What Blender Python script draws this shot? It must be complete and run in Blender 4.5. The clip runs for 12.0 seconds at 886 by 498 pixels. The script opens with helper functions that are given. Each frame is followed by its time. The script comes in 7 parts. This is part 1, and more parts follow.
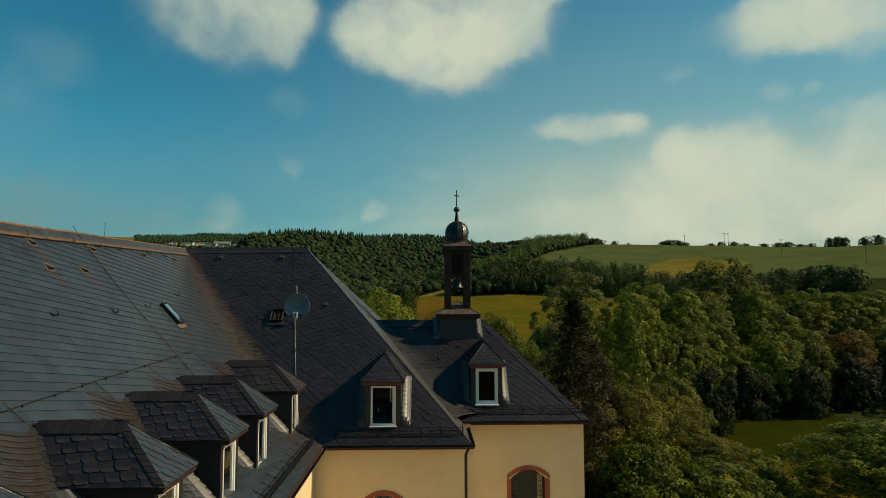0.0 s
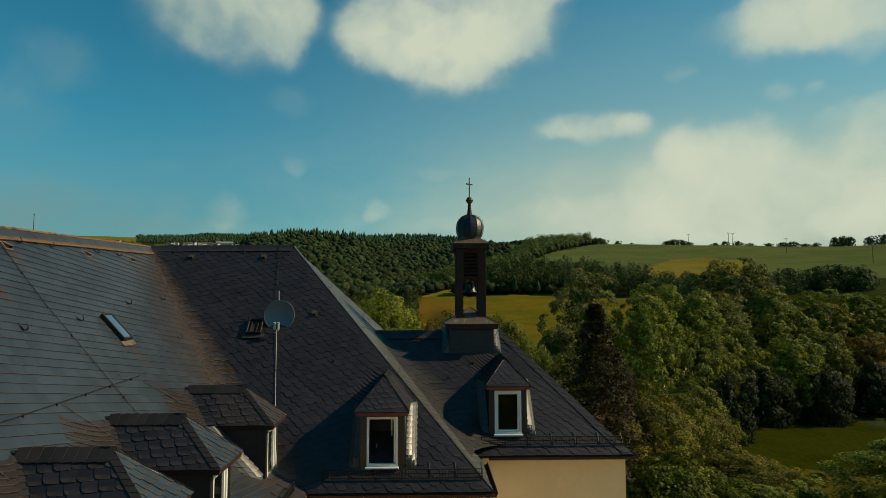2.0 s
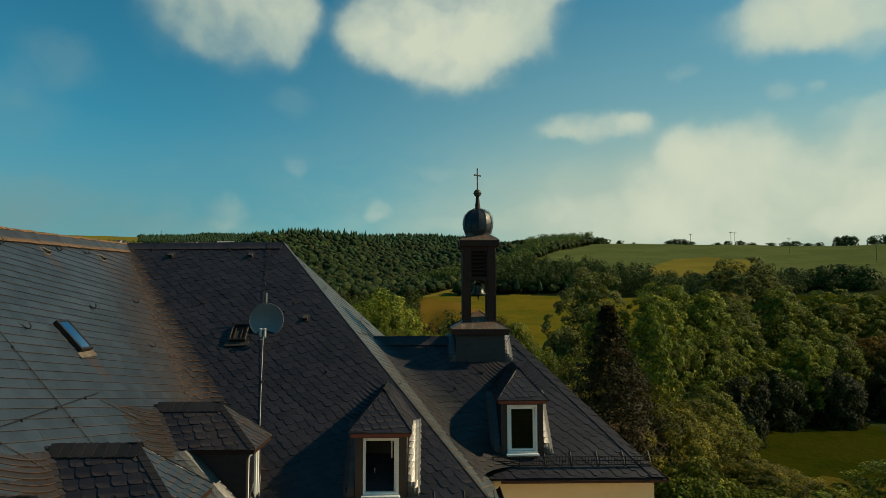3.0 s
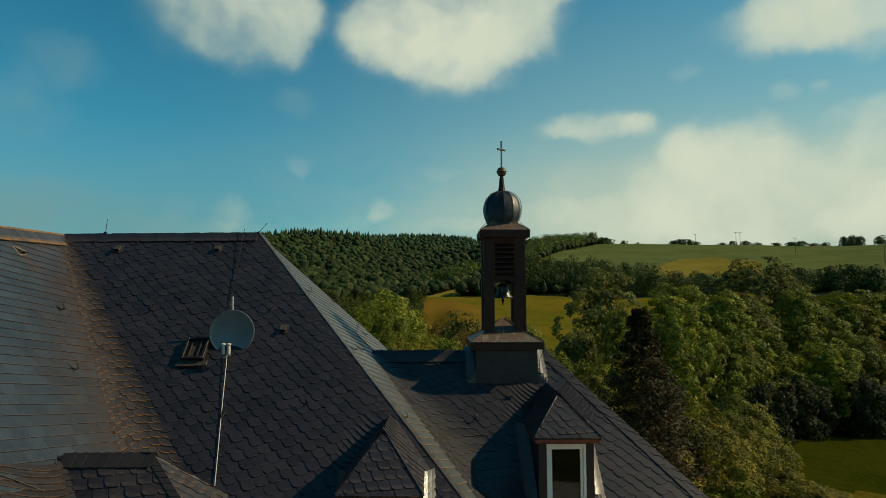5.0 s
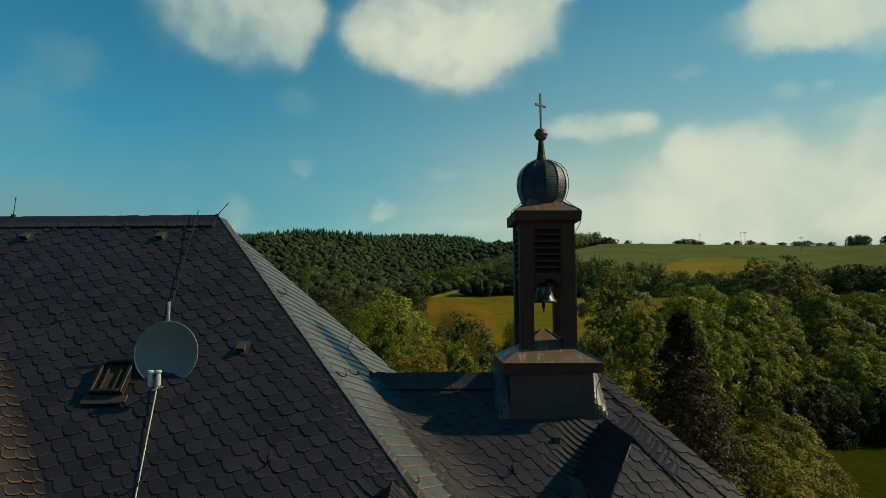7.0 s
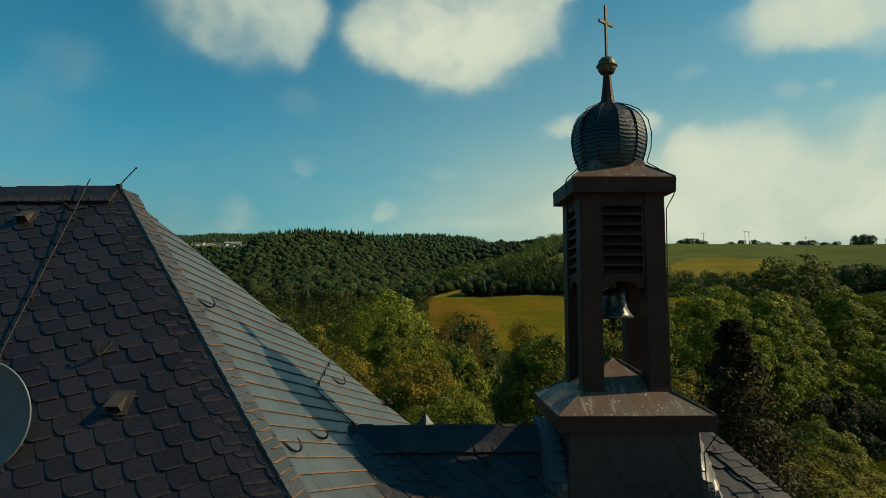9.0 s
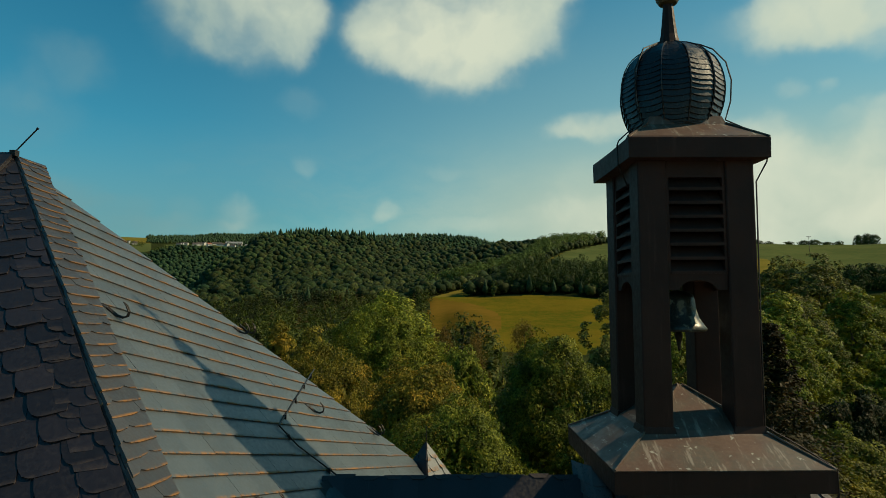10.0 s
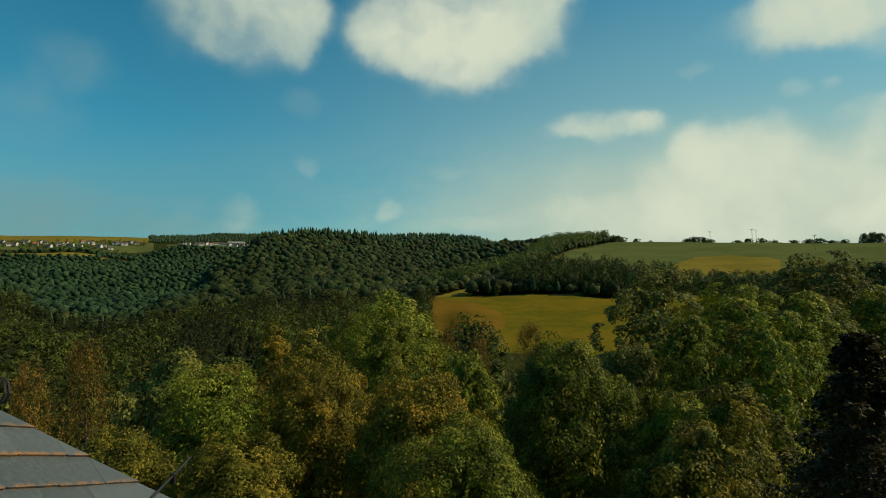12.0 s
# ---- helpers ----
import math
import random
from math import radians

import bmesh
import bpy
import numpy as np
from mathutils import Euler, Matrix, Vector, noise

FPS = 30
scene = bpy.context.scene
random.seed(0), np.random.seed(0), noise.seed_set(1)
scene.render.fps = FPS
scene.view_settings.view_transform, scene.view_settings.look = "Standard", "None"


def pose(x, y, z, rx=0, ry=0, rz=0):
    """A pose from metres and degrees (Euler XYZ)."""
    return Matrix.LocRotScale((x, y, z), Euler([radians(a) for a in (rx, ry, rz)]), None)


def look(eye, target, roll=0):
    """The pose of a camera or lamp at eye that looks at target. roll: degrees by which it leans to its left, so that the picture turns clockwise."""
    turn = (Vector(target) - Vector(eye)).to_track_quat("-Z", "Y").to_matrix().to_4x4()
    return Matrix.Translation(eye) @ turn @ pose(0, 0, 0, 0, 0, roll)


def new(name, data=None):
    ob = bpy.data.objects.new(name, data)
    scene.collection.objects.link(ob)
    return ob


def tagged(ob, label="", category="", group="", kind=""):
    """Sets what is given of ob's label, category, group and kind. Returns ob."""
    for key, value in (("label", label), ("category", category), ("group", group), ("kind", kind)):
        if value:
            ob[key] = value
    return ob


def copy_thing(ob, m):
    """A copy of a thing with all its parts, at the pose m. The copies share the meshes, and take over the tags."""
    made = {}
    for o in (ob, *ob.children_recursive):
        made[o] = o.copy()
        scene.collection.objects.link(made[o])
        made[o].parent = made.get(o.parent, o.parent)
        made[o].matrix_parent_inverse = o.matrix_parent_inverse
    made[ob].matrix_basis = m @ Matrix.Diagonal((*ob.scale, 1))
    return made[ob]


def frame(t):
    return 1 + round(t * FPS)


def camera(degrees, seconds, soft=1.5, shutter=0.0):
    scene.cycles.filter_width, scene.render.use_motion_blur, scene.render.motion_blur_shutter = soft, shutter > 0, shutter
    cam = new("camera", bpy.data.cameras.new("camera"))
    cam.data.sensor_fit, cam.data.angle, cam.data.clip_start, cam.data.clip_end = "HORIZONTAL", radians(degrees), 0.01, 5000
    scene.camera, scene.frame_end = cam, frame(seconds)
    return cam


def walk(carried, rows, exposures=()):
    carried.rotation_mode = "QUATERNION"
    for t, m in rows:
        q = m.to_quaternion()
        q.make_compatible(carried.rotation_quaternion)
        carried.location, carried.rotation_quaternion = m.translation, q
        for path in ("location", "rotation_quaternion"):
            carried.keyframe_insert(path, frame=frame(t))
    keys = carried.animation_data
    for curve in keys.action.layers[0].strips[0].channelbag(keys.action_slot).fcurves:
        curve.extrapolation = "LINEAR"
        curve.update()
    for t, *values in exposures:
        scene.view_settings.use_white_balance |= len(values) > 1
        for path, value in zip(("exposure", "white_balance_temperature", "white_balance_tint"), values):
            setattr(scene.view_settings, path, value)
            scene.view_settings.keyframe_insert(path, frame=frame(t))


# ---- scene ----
cam = camera(71.2, 12.0, soft=0.5)
METRES, EYE, TILT, LEAN, TURN = 24.0, 13.0, 0.0, 0.0, -1.5
ROWS = [
    (0.0, 0.0, 0.0, 0.0, 0.01, 4.47, 0.13),
    (0.5, -0.0033, 0.04, 0.0024, 0.04, 4.46, 0.18),
    (1.0, -0.0066, 0.0795, 0.0044, 0.1, 4.45, 0.15),
    (1.5, -0.0095, 0.1187, 0.007, 0.16, 4.46, 0.16),
    (2.0, -0.0121, 0.1594, 0.0094, 0.22, 4.46, 0.14),
    (2.5, -0.0147, 0.2004, 0.0115, 0.28, 4.45, 0.13),
    (3.0, -0.018, 0.2418, 0.013, 0.34, 4.43, 0.15),
    (5.0, -0.0327, 0.4054, 0.0171, 0.61, 4.46, 0.15),
    (5.5, -0.0367, 0.4465, 0.0174, 0.68, 4.47, 0.16),
    (6.0, -0.0407, 0.4877, 0.0181, 0.74, 4.47, 0.16),
    (6.5, -0.0449, 0.529, 0.0192, 0.8, 4.47, 0.16),
    (7.0, -0.0487, 0.5704, 0.0203, 0.86, 4.48, 0.18),
    (9.0, -0.0595, 0.7368, 0.0272, 1.04, 4.46, 0.2),
    (9.5, -0.0612, 0.7781, 0.0282, 1.1, 4.44, 0.21),
    (10.0, -0.0632, 0.82, 0.0292, 1.16, 4.45, 0.21),
    (10.5, -0.0652, 0.8621, 0.0305, 1.2, 4.45, 0.25),
    (11.0, -0.0664, 0.9055, 0.032, 1.26, 4.42, 0.31),
    (11.5, -0.0671, 0.9519, 0.033, 1.34, 4.41, 0.32),
    (12.0, -0.0682, 0.9967, 0.0332, 1.4, 4.41, 0.31),
]
walk(cam, [(t, pose(0, 0, EYE, TILT, LEAN, TURN) @ pose(METRES * x, METRES * y, METRES * z, 90 + pitch, roll, yaw)) for t, x, y, z, yaw, pitch, roll in ROWS],
     exposures=((0.0, -0.10), (2.5, -0.05), (5.5, 0.02), (9.0, 0.05), (12.0, 0.06)))

# ---- sky and sun ----
SUN_AZ, SUN_EL = 86.0, 37.0   # degrees clockwise from +y, and above the level
SUN_DIR = Vector((math.sin(radians(SUN_AZ)) * math.cos(radians(SUN_EL)), math.cos(radians(SUN_AZ)) * math.cos(radians(SUN_EL)), math.sin(radians(SUN_EL))))


class Tree:
    """Short hand for node trees."""

    def __init__(self, tree):
        self.t = tree
        tree.nodes.clear()

    def n(self, kind, **values):
        node = self.t.nodes.new(kind)
        for key, v in values.items():
            if key == "ins":
                for k, x in v.items():
                    if isinstance(x, bpy.types.NodeSocket):
                        self.t.links.new(x, node.inputs[k])
                    else:
                        node.inputs[k].default_value = x
            elif key == "blend":
                node.blend_type = v
            elif key == "op":
                node.operation = v
            elif key == "dims":
                node.noise_dimensions = v
            elif key == "dtype":
                node.data_type = v
        return node

    def math(self, op, a, b=0.0, clamp=False):
        node = self.n("ShaderNodeMath", op=op, ins={0: a, 1: b})
        node.use_clamp = clamp
        return node.outputs[0]

    def noise(self, vec, scale, detail=4.0, rough=0.55):
        return self.n("ShaderNodeTexNoise", ins={"Vector": vec, "Scale": scale, "Detail": detail, "Roughness": rough}).outputs["Fac"]

    def ramp(self, fac, lo, hi, a=0.0, b=1.0, smooth=True):
        node = self.n("ShaderNodeMapRange", ins={"Value": fac, "From Min": lo, "From Max": hi, "To Min": a, "To Max": b})
        node.interpolation_type = "SMOOTHSTEP" if smooth else "LINEAR"
        return node.outputs[0]

    def mix(self, fac, a, b, blend="MIX"):
        node = self.n("ShaderNodeMix", dtype="RGBA", blend=blend, ins={"Factor": fac})
        for k, x in ((6, a), (7, b)):
            if isinstance(x, bpy.types.NodeSocket):
                self.t.links.new(x, node.inputs[k])
            else:
                node.inputs[k].default_value = (*x, 1) if len(x) == 3 else x
        return node.outputs[2]

    def vmath(self, op, a, b=None):
        node = self.n("ShaderNodeVectorMath", op=op, ins={0: a} if b is None else {0: a, 1: b})
        return node.outputs["Value"] if op in ("DOT_PRODUCT", "LENGTH", "DISTANCE") else node.outputs[0]


def sky_world():
    w = bpy.data.worlds.new("sky")
    scene.world = w
    w.use_nodes = True
    T = Tree(w.node_tree)
    sky = T.n("ShaderNodeTexSky")
    sky.sky_type = "NISHITA"
    sky.sun_disc = False
    sky.sun_elevation, sky.sun_rotation = radians(SUN_EL), radians(SUN_AZ)
    sky.altitude, sky.air_density, sky.dust_density, sky.ozone_density = 400, 1.0, 0.6, 2.0
    blue = T.mix(1.0, sky.outputs[0], SKY_TINT, "MULTIPLY")
    way = T.n("ShaderNodeTexCoord").outputs["Generated"]
    sep = T.n("ShaderNodeSeparateXYZ", ins={0: way})
    up = T.math("MAXIMUM", sep.outputs[2], 0.0)
    # bent ways, so that the clouds' rims are ragged
    warp = T.n("ShaderNodeTexNoise", ins={"Vector": way, "Scale": 6.0, "Detail": 5.0, "Roughness": 0.55})
    off = T.vmath("SCALE", T.vmath("SUBTRACT", warp.outputs["Color"], (0.5, 0.5, 0.5)))
    off.node.inputs["Scale"].default_value = 0.105
    bent = T.vmath("ADD", way, off)
    total = None
    for az, el, wide, high, weight in CLOUDS_HIGH + CLOUDS_BANK + CLOUDS_LOW:
        # an ellipsoid lump of cloud round one way into the sky
        a, e = radians(az), radians(el)
        c = Vector((math.sin(a) * math.cos(e), math.cos(a) * math.cos(e), math.sin(e)))
        right = Vector((math.cos(a), -math.sin(a), 0))
        above = right.cross(c)
        du = T.math("MULTIPLY", T.math("SUBTRACT", T.vmath("DOT_PRODUCT", bent, tuple(right)), right.dot(c)), 1 / math.sin(radians(wide)))
        dv = T.math("MULTIPLY", T.math("SUBTRACT", T.vmath("DOT_PRODUCT", bent, tuple(above)), above.dot(c)), 1 / math.sin(radians(high)))
        front = T.math("GREATER_THAN", T.vmath("DOT_PRODUCT", way, tuple(c)), 0.0)
        d2 = T.math("ADD", T.math("MULTIPLY", du, du), T.math("MULTIPLY", dv, dv))
        lump = T.math("MULTIPLY", T.math("MULTIPLY", T.ramp(d2, 0.0, 3.4, 1.0, 0.0), min(weight, 0.97)), front)
        total = lump if total is None else T.math("SUBTRACT", T.math("ADD", total, lump), T.math("MULTIPLY", total, lump))
    # broken cloud over the rest of the sky
    flat = T.n("ShaderNodeCombineXYZ", ins={0: T.math("DIVIDE", sep.outputs[0], T.math("ADD", up, 0.25)), 1: T.math("DIVIDE", sep.outputs[1], T.math("ADD", up, 0.25)), 2: 0.0}).outputs[0]
    far = T.ramp(T.noise(flat, 1.3, 6.0, 0.6), 0.56, 0.80, 0.0, 0.55)
    behind = T.ramp(sep.outputs[1], 0.55, 0.75, 1.0, 0.0)
    overhead = T.ramp(sep.outputs[2], 0.42, 0.6, 0.0, 1.0)
    total = T.math("MAXIMUM", total, T.math("MULTIPLY", far, T.math("MAXIMUM", behind, overhead)))
    fine = T.noise(bent, 6.5, 4.5, 0.5)
    cover = T.math("MULTIPLY", total, T.ramp(fine, 0.28, 0.68, 0.46, 1.12), True)
    cover = T.math("MULTIPLY", cover, T.ramp(cover, 0.0, 0.75, 0.25, 1.0))
    shade = T.ramp(T.noise(bent, 3.6, 2.5, 0.45), 0.28, 0.68, 0.2, 0.9)
    white = T.mix(shade, CLOUD_DARK, CLOUD_LIT)
    # low clouds away from the sun show their shaded sides
    away = T.math("MULTIPLY", T.ramp(sep.outputs[0], -0.46, -0.20, 1.0, 0.0), T.ramp(sep.outputs[2], 0.12, 0.40, 0.95, 0.6))
    white = T.mix(away, white, CLOUD_SHADE)
    low = T.ramp(sep.outputs[2], 0.04, 0.58, 1.0, 0.0)
    side = T.ramp(sep.outputs[0], -0.45, 0.40, 0.10, 0.80)
    hazed = T.mix(T.math("MULTIPLY", low, side), blue, HAZE)
    # a pale cloud deck low on the sunny side
    deck = T.math("MULTIPLY", T.ramp(sep.outputs[2], 0.10, 0.30, 0.85, 0.0), T.ramp(T.math("ADD", sep.outputs[0], T.math("MULTIPLY", T.noise(bent, 5.0, 5.0, 0.55), 0.3)), 0.02, 0.46))
    hazed = T.mix(deck, hazed, CLOUD_DECK)
    grey = T.math("MULTIPLY", T.ramp(sep.outputs[2], 0.09, 0.27, 0.6, 0.0), T.ramp(sep.outputs[0], -0.42, -0.05, 1.0, 0.25))
    hazed = T.mix(grey, hazed, CLOUD_VEIL)
    # thin torn veils, denser towards the horizon
    long = T.vmath("MULTIPLY", bent, (1.0, 1.0, 2.6))
    veil = T.math("MULTIPLY", T.ramp(T.noise(long, 3.6, 7.0, 0.62), 0.42, 0.74), T.ramp(sep.outputs[2], 0.06, 0.30, 0.42, 0.0))
    hazed = T.mix(veil, hazed, T.mix(T.ramp(sep.outputs[0], -0.45, 0.1), CLOUD_VEIL, CLOUD_DARK))
    out = T.mix(T.math("MINIMUM", cover, 0.97), hazed, white)
    back = T.n("ShaderNodeBackground", ins={"Color": out, "Strength": SKY_STRENGTH})
    T.t.links.new(back.outputs[0], T.n("ShaderNodeOutputWorld").inputs[0])


SKY_STRENGTH = 0.10
SKY_TINT = (0.13, 0.86, 0.85)
HAZE = (3.4, 4.95, 4.15)
CLOUD_LIT = (6.6, 7.0, 5.4)
CLOUD_DARK = (4.7, 5.7, 4.6)
CLOUD_DECK = (4.8, 5.6, 4.3)
CLOUD_VEIL = (1.6, 2.8, 2.9)
CLOUD_SHADE = (1.5, 2.9, 3.0)
CLOUDS_HIGH = (  # azimuth, elevation, half width, half height (degrees), weight
    (-17.6, 24.4, 5.0, 2.4, 0.90), (-20.9, 24.4, 3.0, 2.1, 0.70), (-13.1, 24.4, 2.3, 2.4, 0.70), (-16.6, 21.8, 3.2, 1.6, 0.60), (1.2, 24.6, 5.4, 3.2, 0.97), (-2.6, 23.6, 3.0, 2.7, 0.85), (1.7, 21.0, 3.3, 2.1, 0.90), (6.6, 24.9, 3.8, 2.7, 0.85), (10.3, 26.1, 2.3, 1.3, 0.60),
    (-31.8, 18.5, 2.2, 1.4, 0.32), (-33.9, 14.5, 2.9, 1.7, 0.28), (-34.7, 16.0, 1.3, 1.2, 0.24), (-12.5, 17.5, 1.2, 0.9, 0.25), (31.8, 21.7, 3.9, 1.8, 0.75), (35.0, 21.9, 3.0, 1.9, 0.80), (27.2, 21.8, 2.4, 1.3, 0.50), (37.1, 20.2, 1.9, 1.6, 0.70), (23.1, 18.6, 0.6, 0.5, 0.35),
)
CLOUDS_BANK = (
    (29.6, 16.2, 0.9, 0.7, 0.40), (32.4, 16.4, 0.7, 0.5, 0.38), (15.3, 15.1, 3.1, 1.3, 0.75), (12.2, 15.1, 1.7, 1.0, 0.45), (18.7, 14.4, 1.4, 1.1, 0.50), (36.4, 13.8, 2.0, 0.9, 0.60), (33.4, 13.8, 0.9, 0.5, 0.40), (24.2, 12.2, 2.6, 1.5, 0.72), (27.7, 12.2, 2.2, 1.5, 0.66),
    (32.5, 10.4, 4.0, 1.8, 0.72), (36.6, 10.8, 2.7, 2.1, 0.78), (21.9, 9.5, 3.8, 2.2, 0.60), (15.1, 9.4, 3.6, 1.8, 0.42), (29.6, 7.6, 5.7, 2.1, 0.72), (35.7, 6.6, 3.4, 2.0, 0.70), (17.0, 6.8, 6.5, 1.4, 0.50), (9.5, 7.0, 5.0, 1.1, 0.35), (-32.5, 8.2, 2.6, 1.2, 0.75),
)
CLOUDS_LOW = (
    (31.2, 7.9, 9.7, 2.8, 0.62), (19.4, 6.2, 11.2, 1.6, 0.50), (-27.4, 5.8, 9.2, 0.9, 0.42), (-22.3, 23.7, 3.0, 2.5, 0.50),
    (-33.9, 6.4, 2.2, 1.1, 0.40), (-27.4, 7.8, 1.9, 0.6, 0.43), (-22.3, 7.6, 1.1, 0.7, 0.36), (-17.7, 7.3, 1.5, 0.9, 0.46), (-23.3, 11.3, 1.1, 0.6, 0.21), (-12.4, 12.0, 0.9, 0.7, 0.30), (-5.1, 7.9, 0.9, 0.8, 0.40), (0.1, 11.9, 1.1, 0.6, 0.28), (1.2, 6.4, 3.1, 0.6, 0.28),
    (-8.8, 7.1, 3.1, 0.7, 0.22), (-25.3, 6.2, 5.3, 0.7, 0.30),
)
sky_world()

lamp = bpy.data.lights.new("sun", "SUN")
lamp.energy, lamp.angle, lamp.color = 4.4, radians(0.6), (1.0, 0.80, 0.49)
sun = new("sun", lamp)
sun.matrix_world = look(SUN_DIR * 100, (0, 0, 0))

# ---- materials ----
def material(name, build, displacement=False):
    m = bpy.data.materials.new(name)
    m.use_nodes = True
    T = Tree(m.node_tree)
    out = T.n("ShaderNodeOutputMaterial")
    T.t.links.new(build(T), out.inputs[0])
    return m


def surface(T, color, rough=0.6, metal=0.0, height=None, strength=0.4, distance=0.02, spec=0.5, through_light=0.0):
    ins = {"Base Color": color if isinstance(color, bpy.types.NodeSocket) else (*color, 1), "Roughness": rough, "Metallic": metal, "Specular IOR Level": spec}
    p = T.n("ShaderNodeBsdfPrincipled", ins=ins)
    if height is not None:
        b = T.n("ShaderNodeBump", ins={"Height": height, "Strength": strength, "Distance": distance})
        T.t.links.new(b.outputs[0], p.inputs["Normal"])
    if through_light:
        tr = T.n("ShaderNodeBsdfTranslucent", ins={"Color": ins["Base Color"]})
        return T.n("ShaderNodeMixShader", ins={0: through_light, 1: p.outputs[0], 2: tr.outputs[0]}).outputs[0]
    return p.outputs[0]


def where(T):
    return T.n("ShaderNodeNewGeometry").outputs["Position"]


def island(T):
    return T.n("ShaderNodeNewGeometry").outputs["Random Per Island"]


def per_object(T):
    return T.n("ShaderNodeObjectInfo").outputs["Random"]


def slate_mat(name, base, rust, rough, lichen, spread=0.15, mask=(0.30, 0.56), fleck=(0.40, 0.58), run=None, spots_at=()):
    """Slate plates: each its own tone, fine grain, and lichen crusts along the lower edge (attribute 'edge' is 1 there)."""
    def build(T):
        pos = where(T)
        r = T.math("FRACT", T.math("ADD", island(T), per_object(T)))
        tone = T.ramp(r, 0.0, 1.0, 1.0 - spread, 1.0 + spread, False)
        grain = T.noise(pos, 38.0, 5.0, 0.65)
        patch = T.noise(pos, 0.9, 4.0, 0.6)
        c = T.mix(T.ramp(patch, 0.35, 0.7), base, tuple(x * 0.74 for x in base))
        c = T.mix(T.ramp(T.noise(pos, 2.7, 5.0, 0.65), 0.48, 0.70, 0.0, 0.18), c, (base[0] * 1.45, base[1] * 1.15, base[2] * 0.8))
        c = T.mix(T.ramp(grain, 0.3, 0.75, 0.0, 0.24), c, tuple(min(1, x * 1.7) for x in base))
        scaled = T.vmath("SCALE", c)
        T.t.links.new(tone, scaled.node.inputs["Scale"])
        edge = T.n("ShaderNodeAttribute")
        edge.attribute_name = "edge"
        near = T.math("MULTIPLY", edge.outputs["Fac"], T.ramp(T.noise(pos, 8.0, 6.0, 0.75), *fleck))
        near = T.math("MULTIPLY", near, T.ramp(T.noise(pos, 0.55, 3.0, 0.5), *mask))
        spots = T.math("MULTIPLY", T.ramp(T.noise(pos, 14.0, 5.0, 0.75), 0.66, 0.72), T.ramp(patch, 0.45, 0.7, 0.1, 0.7))
        crust = T.math("MULTIPLY", T.math("MAXIMUM", near, T.math("MULTIPLY", spots, 0.35)), lichen, True)
        c = scaled
        if run:   # brown growth along a valley line of the plan: a point, the way off the line, its reach
            (px, py), (nx, ny), reach = run
            off = T.math("ADD", T.vmath("DOT_PRODUCT", pos, (nx, ny, 0.0)), -(px * nx + py * ny))
            off = T.math("ADD", off, T.math("MULTIPLY", T.math("SUBTRACT", T.noise(pos, 1.1, 4.0, 0.6), 0.5), reach * 1.2))
            stain = T.math("MULTIPLY", T.ramp(off, 0.0, reach, 1.0, 0.0), T.ramp(T.noise(pos, 7.0, 6.0, 0.7), 0.34, 0.66, 0.05, 0.75))
            stain = T.math("MULTIPLY", stain, T.ramp(off, -1.4, -0.9))
            c = T.mix(stain, c, tuple(x * 0.50 for x in rust))
        for x, y, size in spots_at:   # rusty run-off round a vent, drawn out down the roof
            away = T.vmath("MULTIPLY", T.vmath("SUBTRACT", pos, (x + size * 0.5, y, 0.0)), (0.62 / size, 1.25 / size, 0.0))
            ragged = T.math("ADD", T.vmath("LENGTH", away), T.math("MULTIPLY", T.noise(pos, 6.0, 6.0, 0.7), 0.9))
            c = T.mix(T.ramp(ragged, 0.62, 1.10, 0.6, 0.0), c, tuple(q * 0.5 for q in rust))
        c = T.mix(crust, c, rust)
        rgh = T.ramp(T.math("ADD", grain, T.math("MULTIPLY", crust, 0.7)), 0.25, 1.1, rough - 0.08, 0.95)
        h = T.math("ADD", T.math("MULTIPLY", grain, 0.5), T.math("ADD", T.noise(pos, 9.0, 3.0, 0.5), T.math("MULTIPLY", crust, 0.8)))
        return surface(T, c, rgh, 0.0, h, 0.22, 0.012, 0.5)
    return material(name, build)


def plain_mat(name, a, b, scale=6.0, rough=0.6, metal=0.0, bump=0.25, spec=0.5, streak=0.0, dist=0.01):
    def build(T):
        pos = where(T)
        n1, n2 = T.noise(pos, scale, 5.0, 0.6), T.noise(pos, scale * 7, 4.0, 0.6)
        f = T.ramp(T.math("ADD", T.math("MULTIPLY", n1, 0.7), T.math("MULTIPLY", n2, 0.3)), 0.34, 0.66)
        c = T.mix(f, a, b)
        if streak:
            long = T.vmath("MULTIPLY", pos, (9.0, 9.0, 0.7))
            c = T.mix(T.ramp(T.noise(long, 1.6, 5.0, 0.7), 0.55, 0.75, 0.0, streak), c, tuple(min(1, x * 2.4 + 0.02) for x in b))
        return surface(T, c, T.ramp(n2, 0.2, 0.8, rough - 0.1, min(1, rough + 0.12)), metal, T.math("ADD", n1, n2), bump, dist, spec)
    return material(name, build)


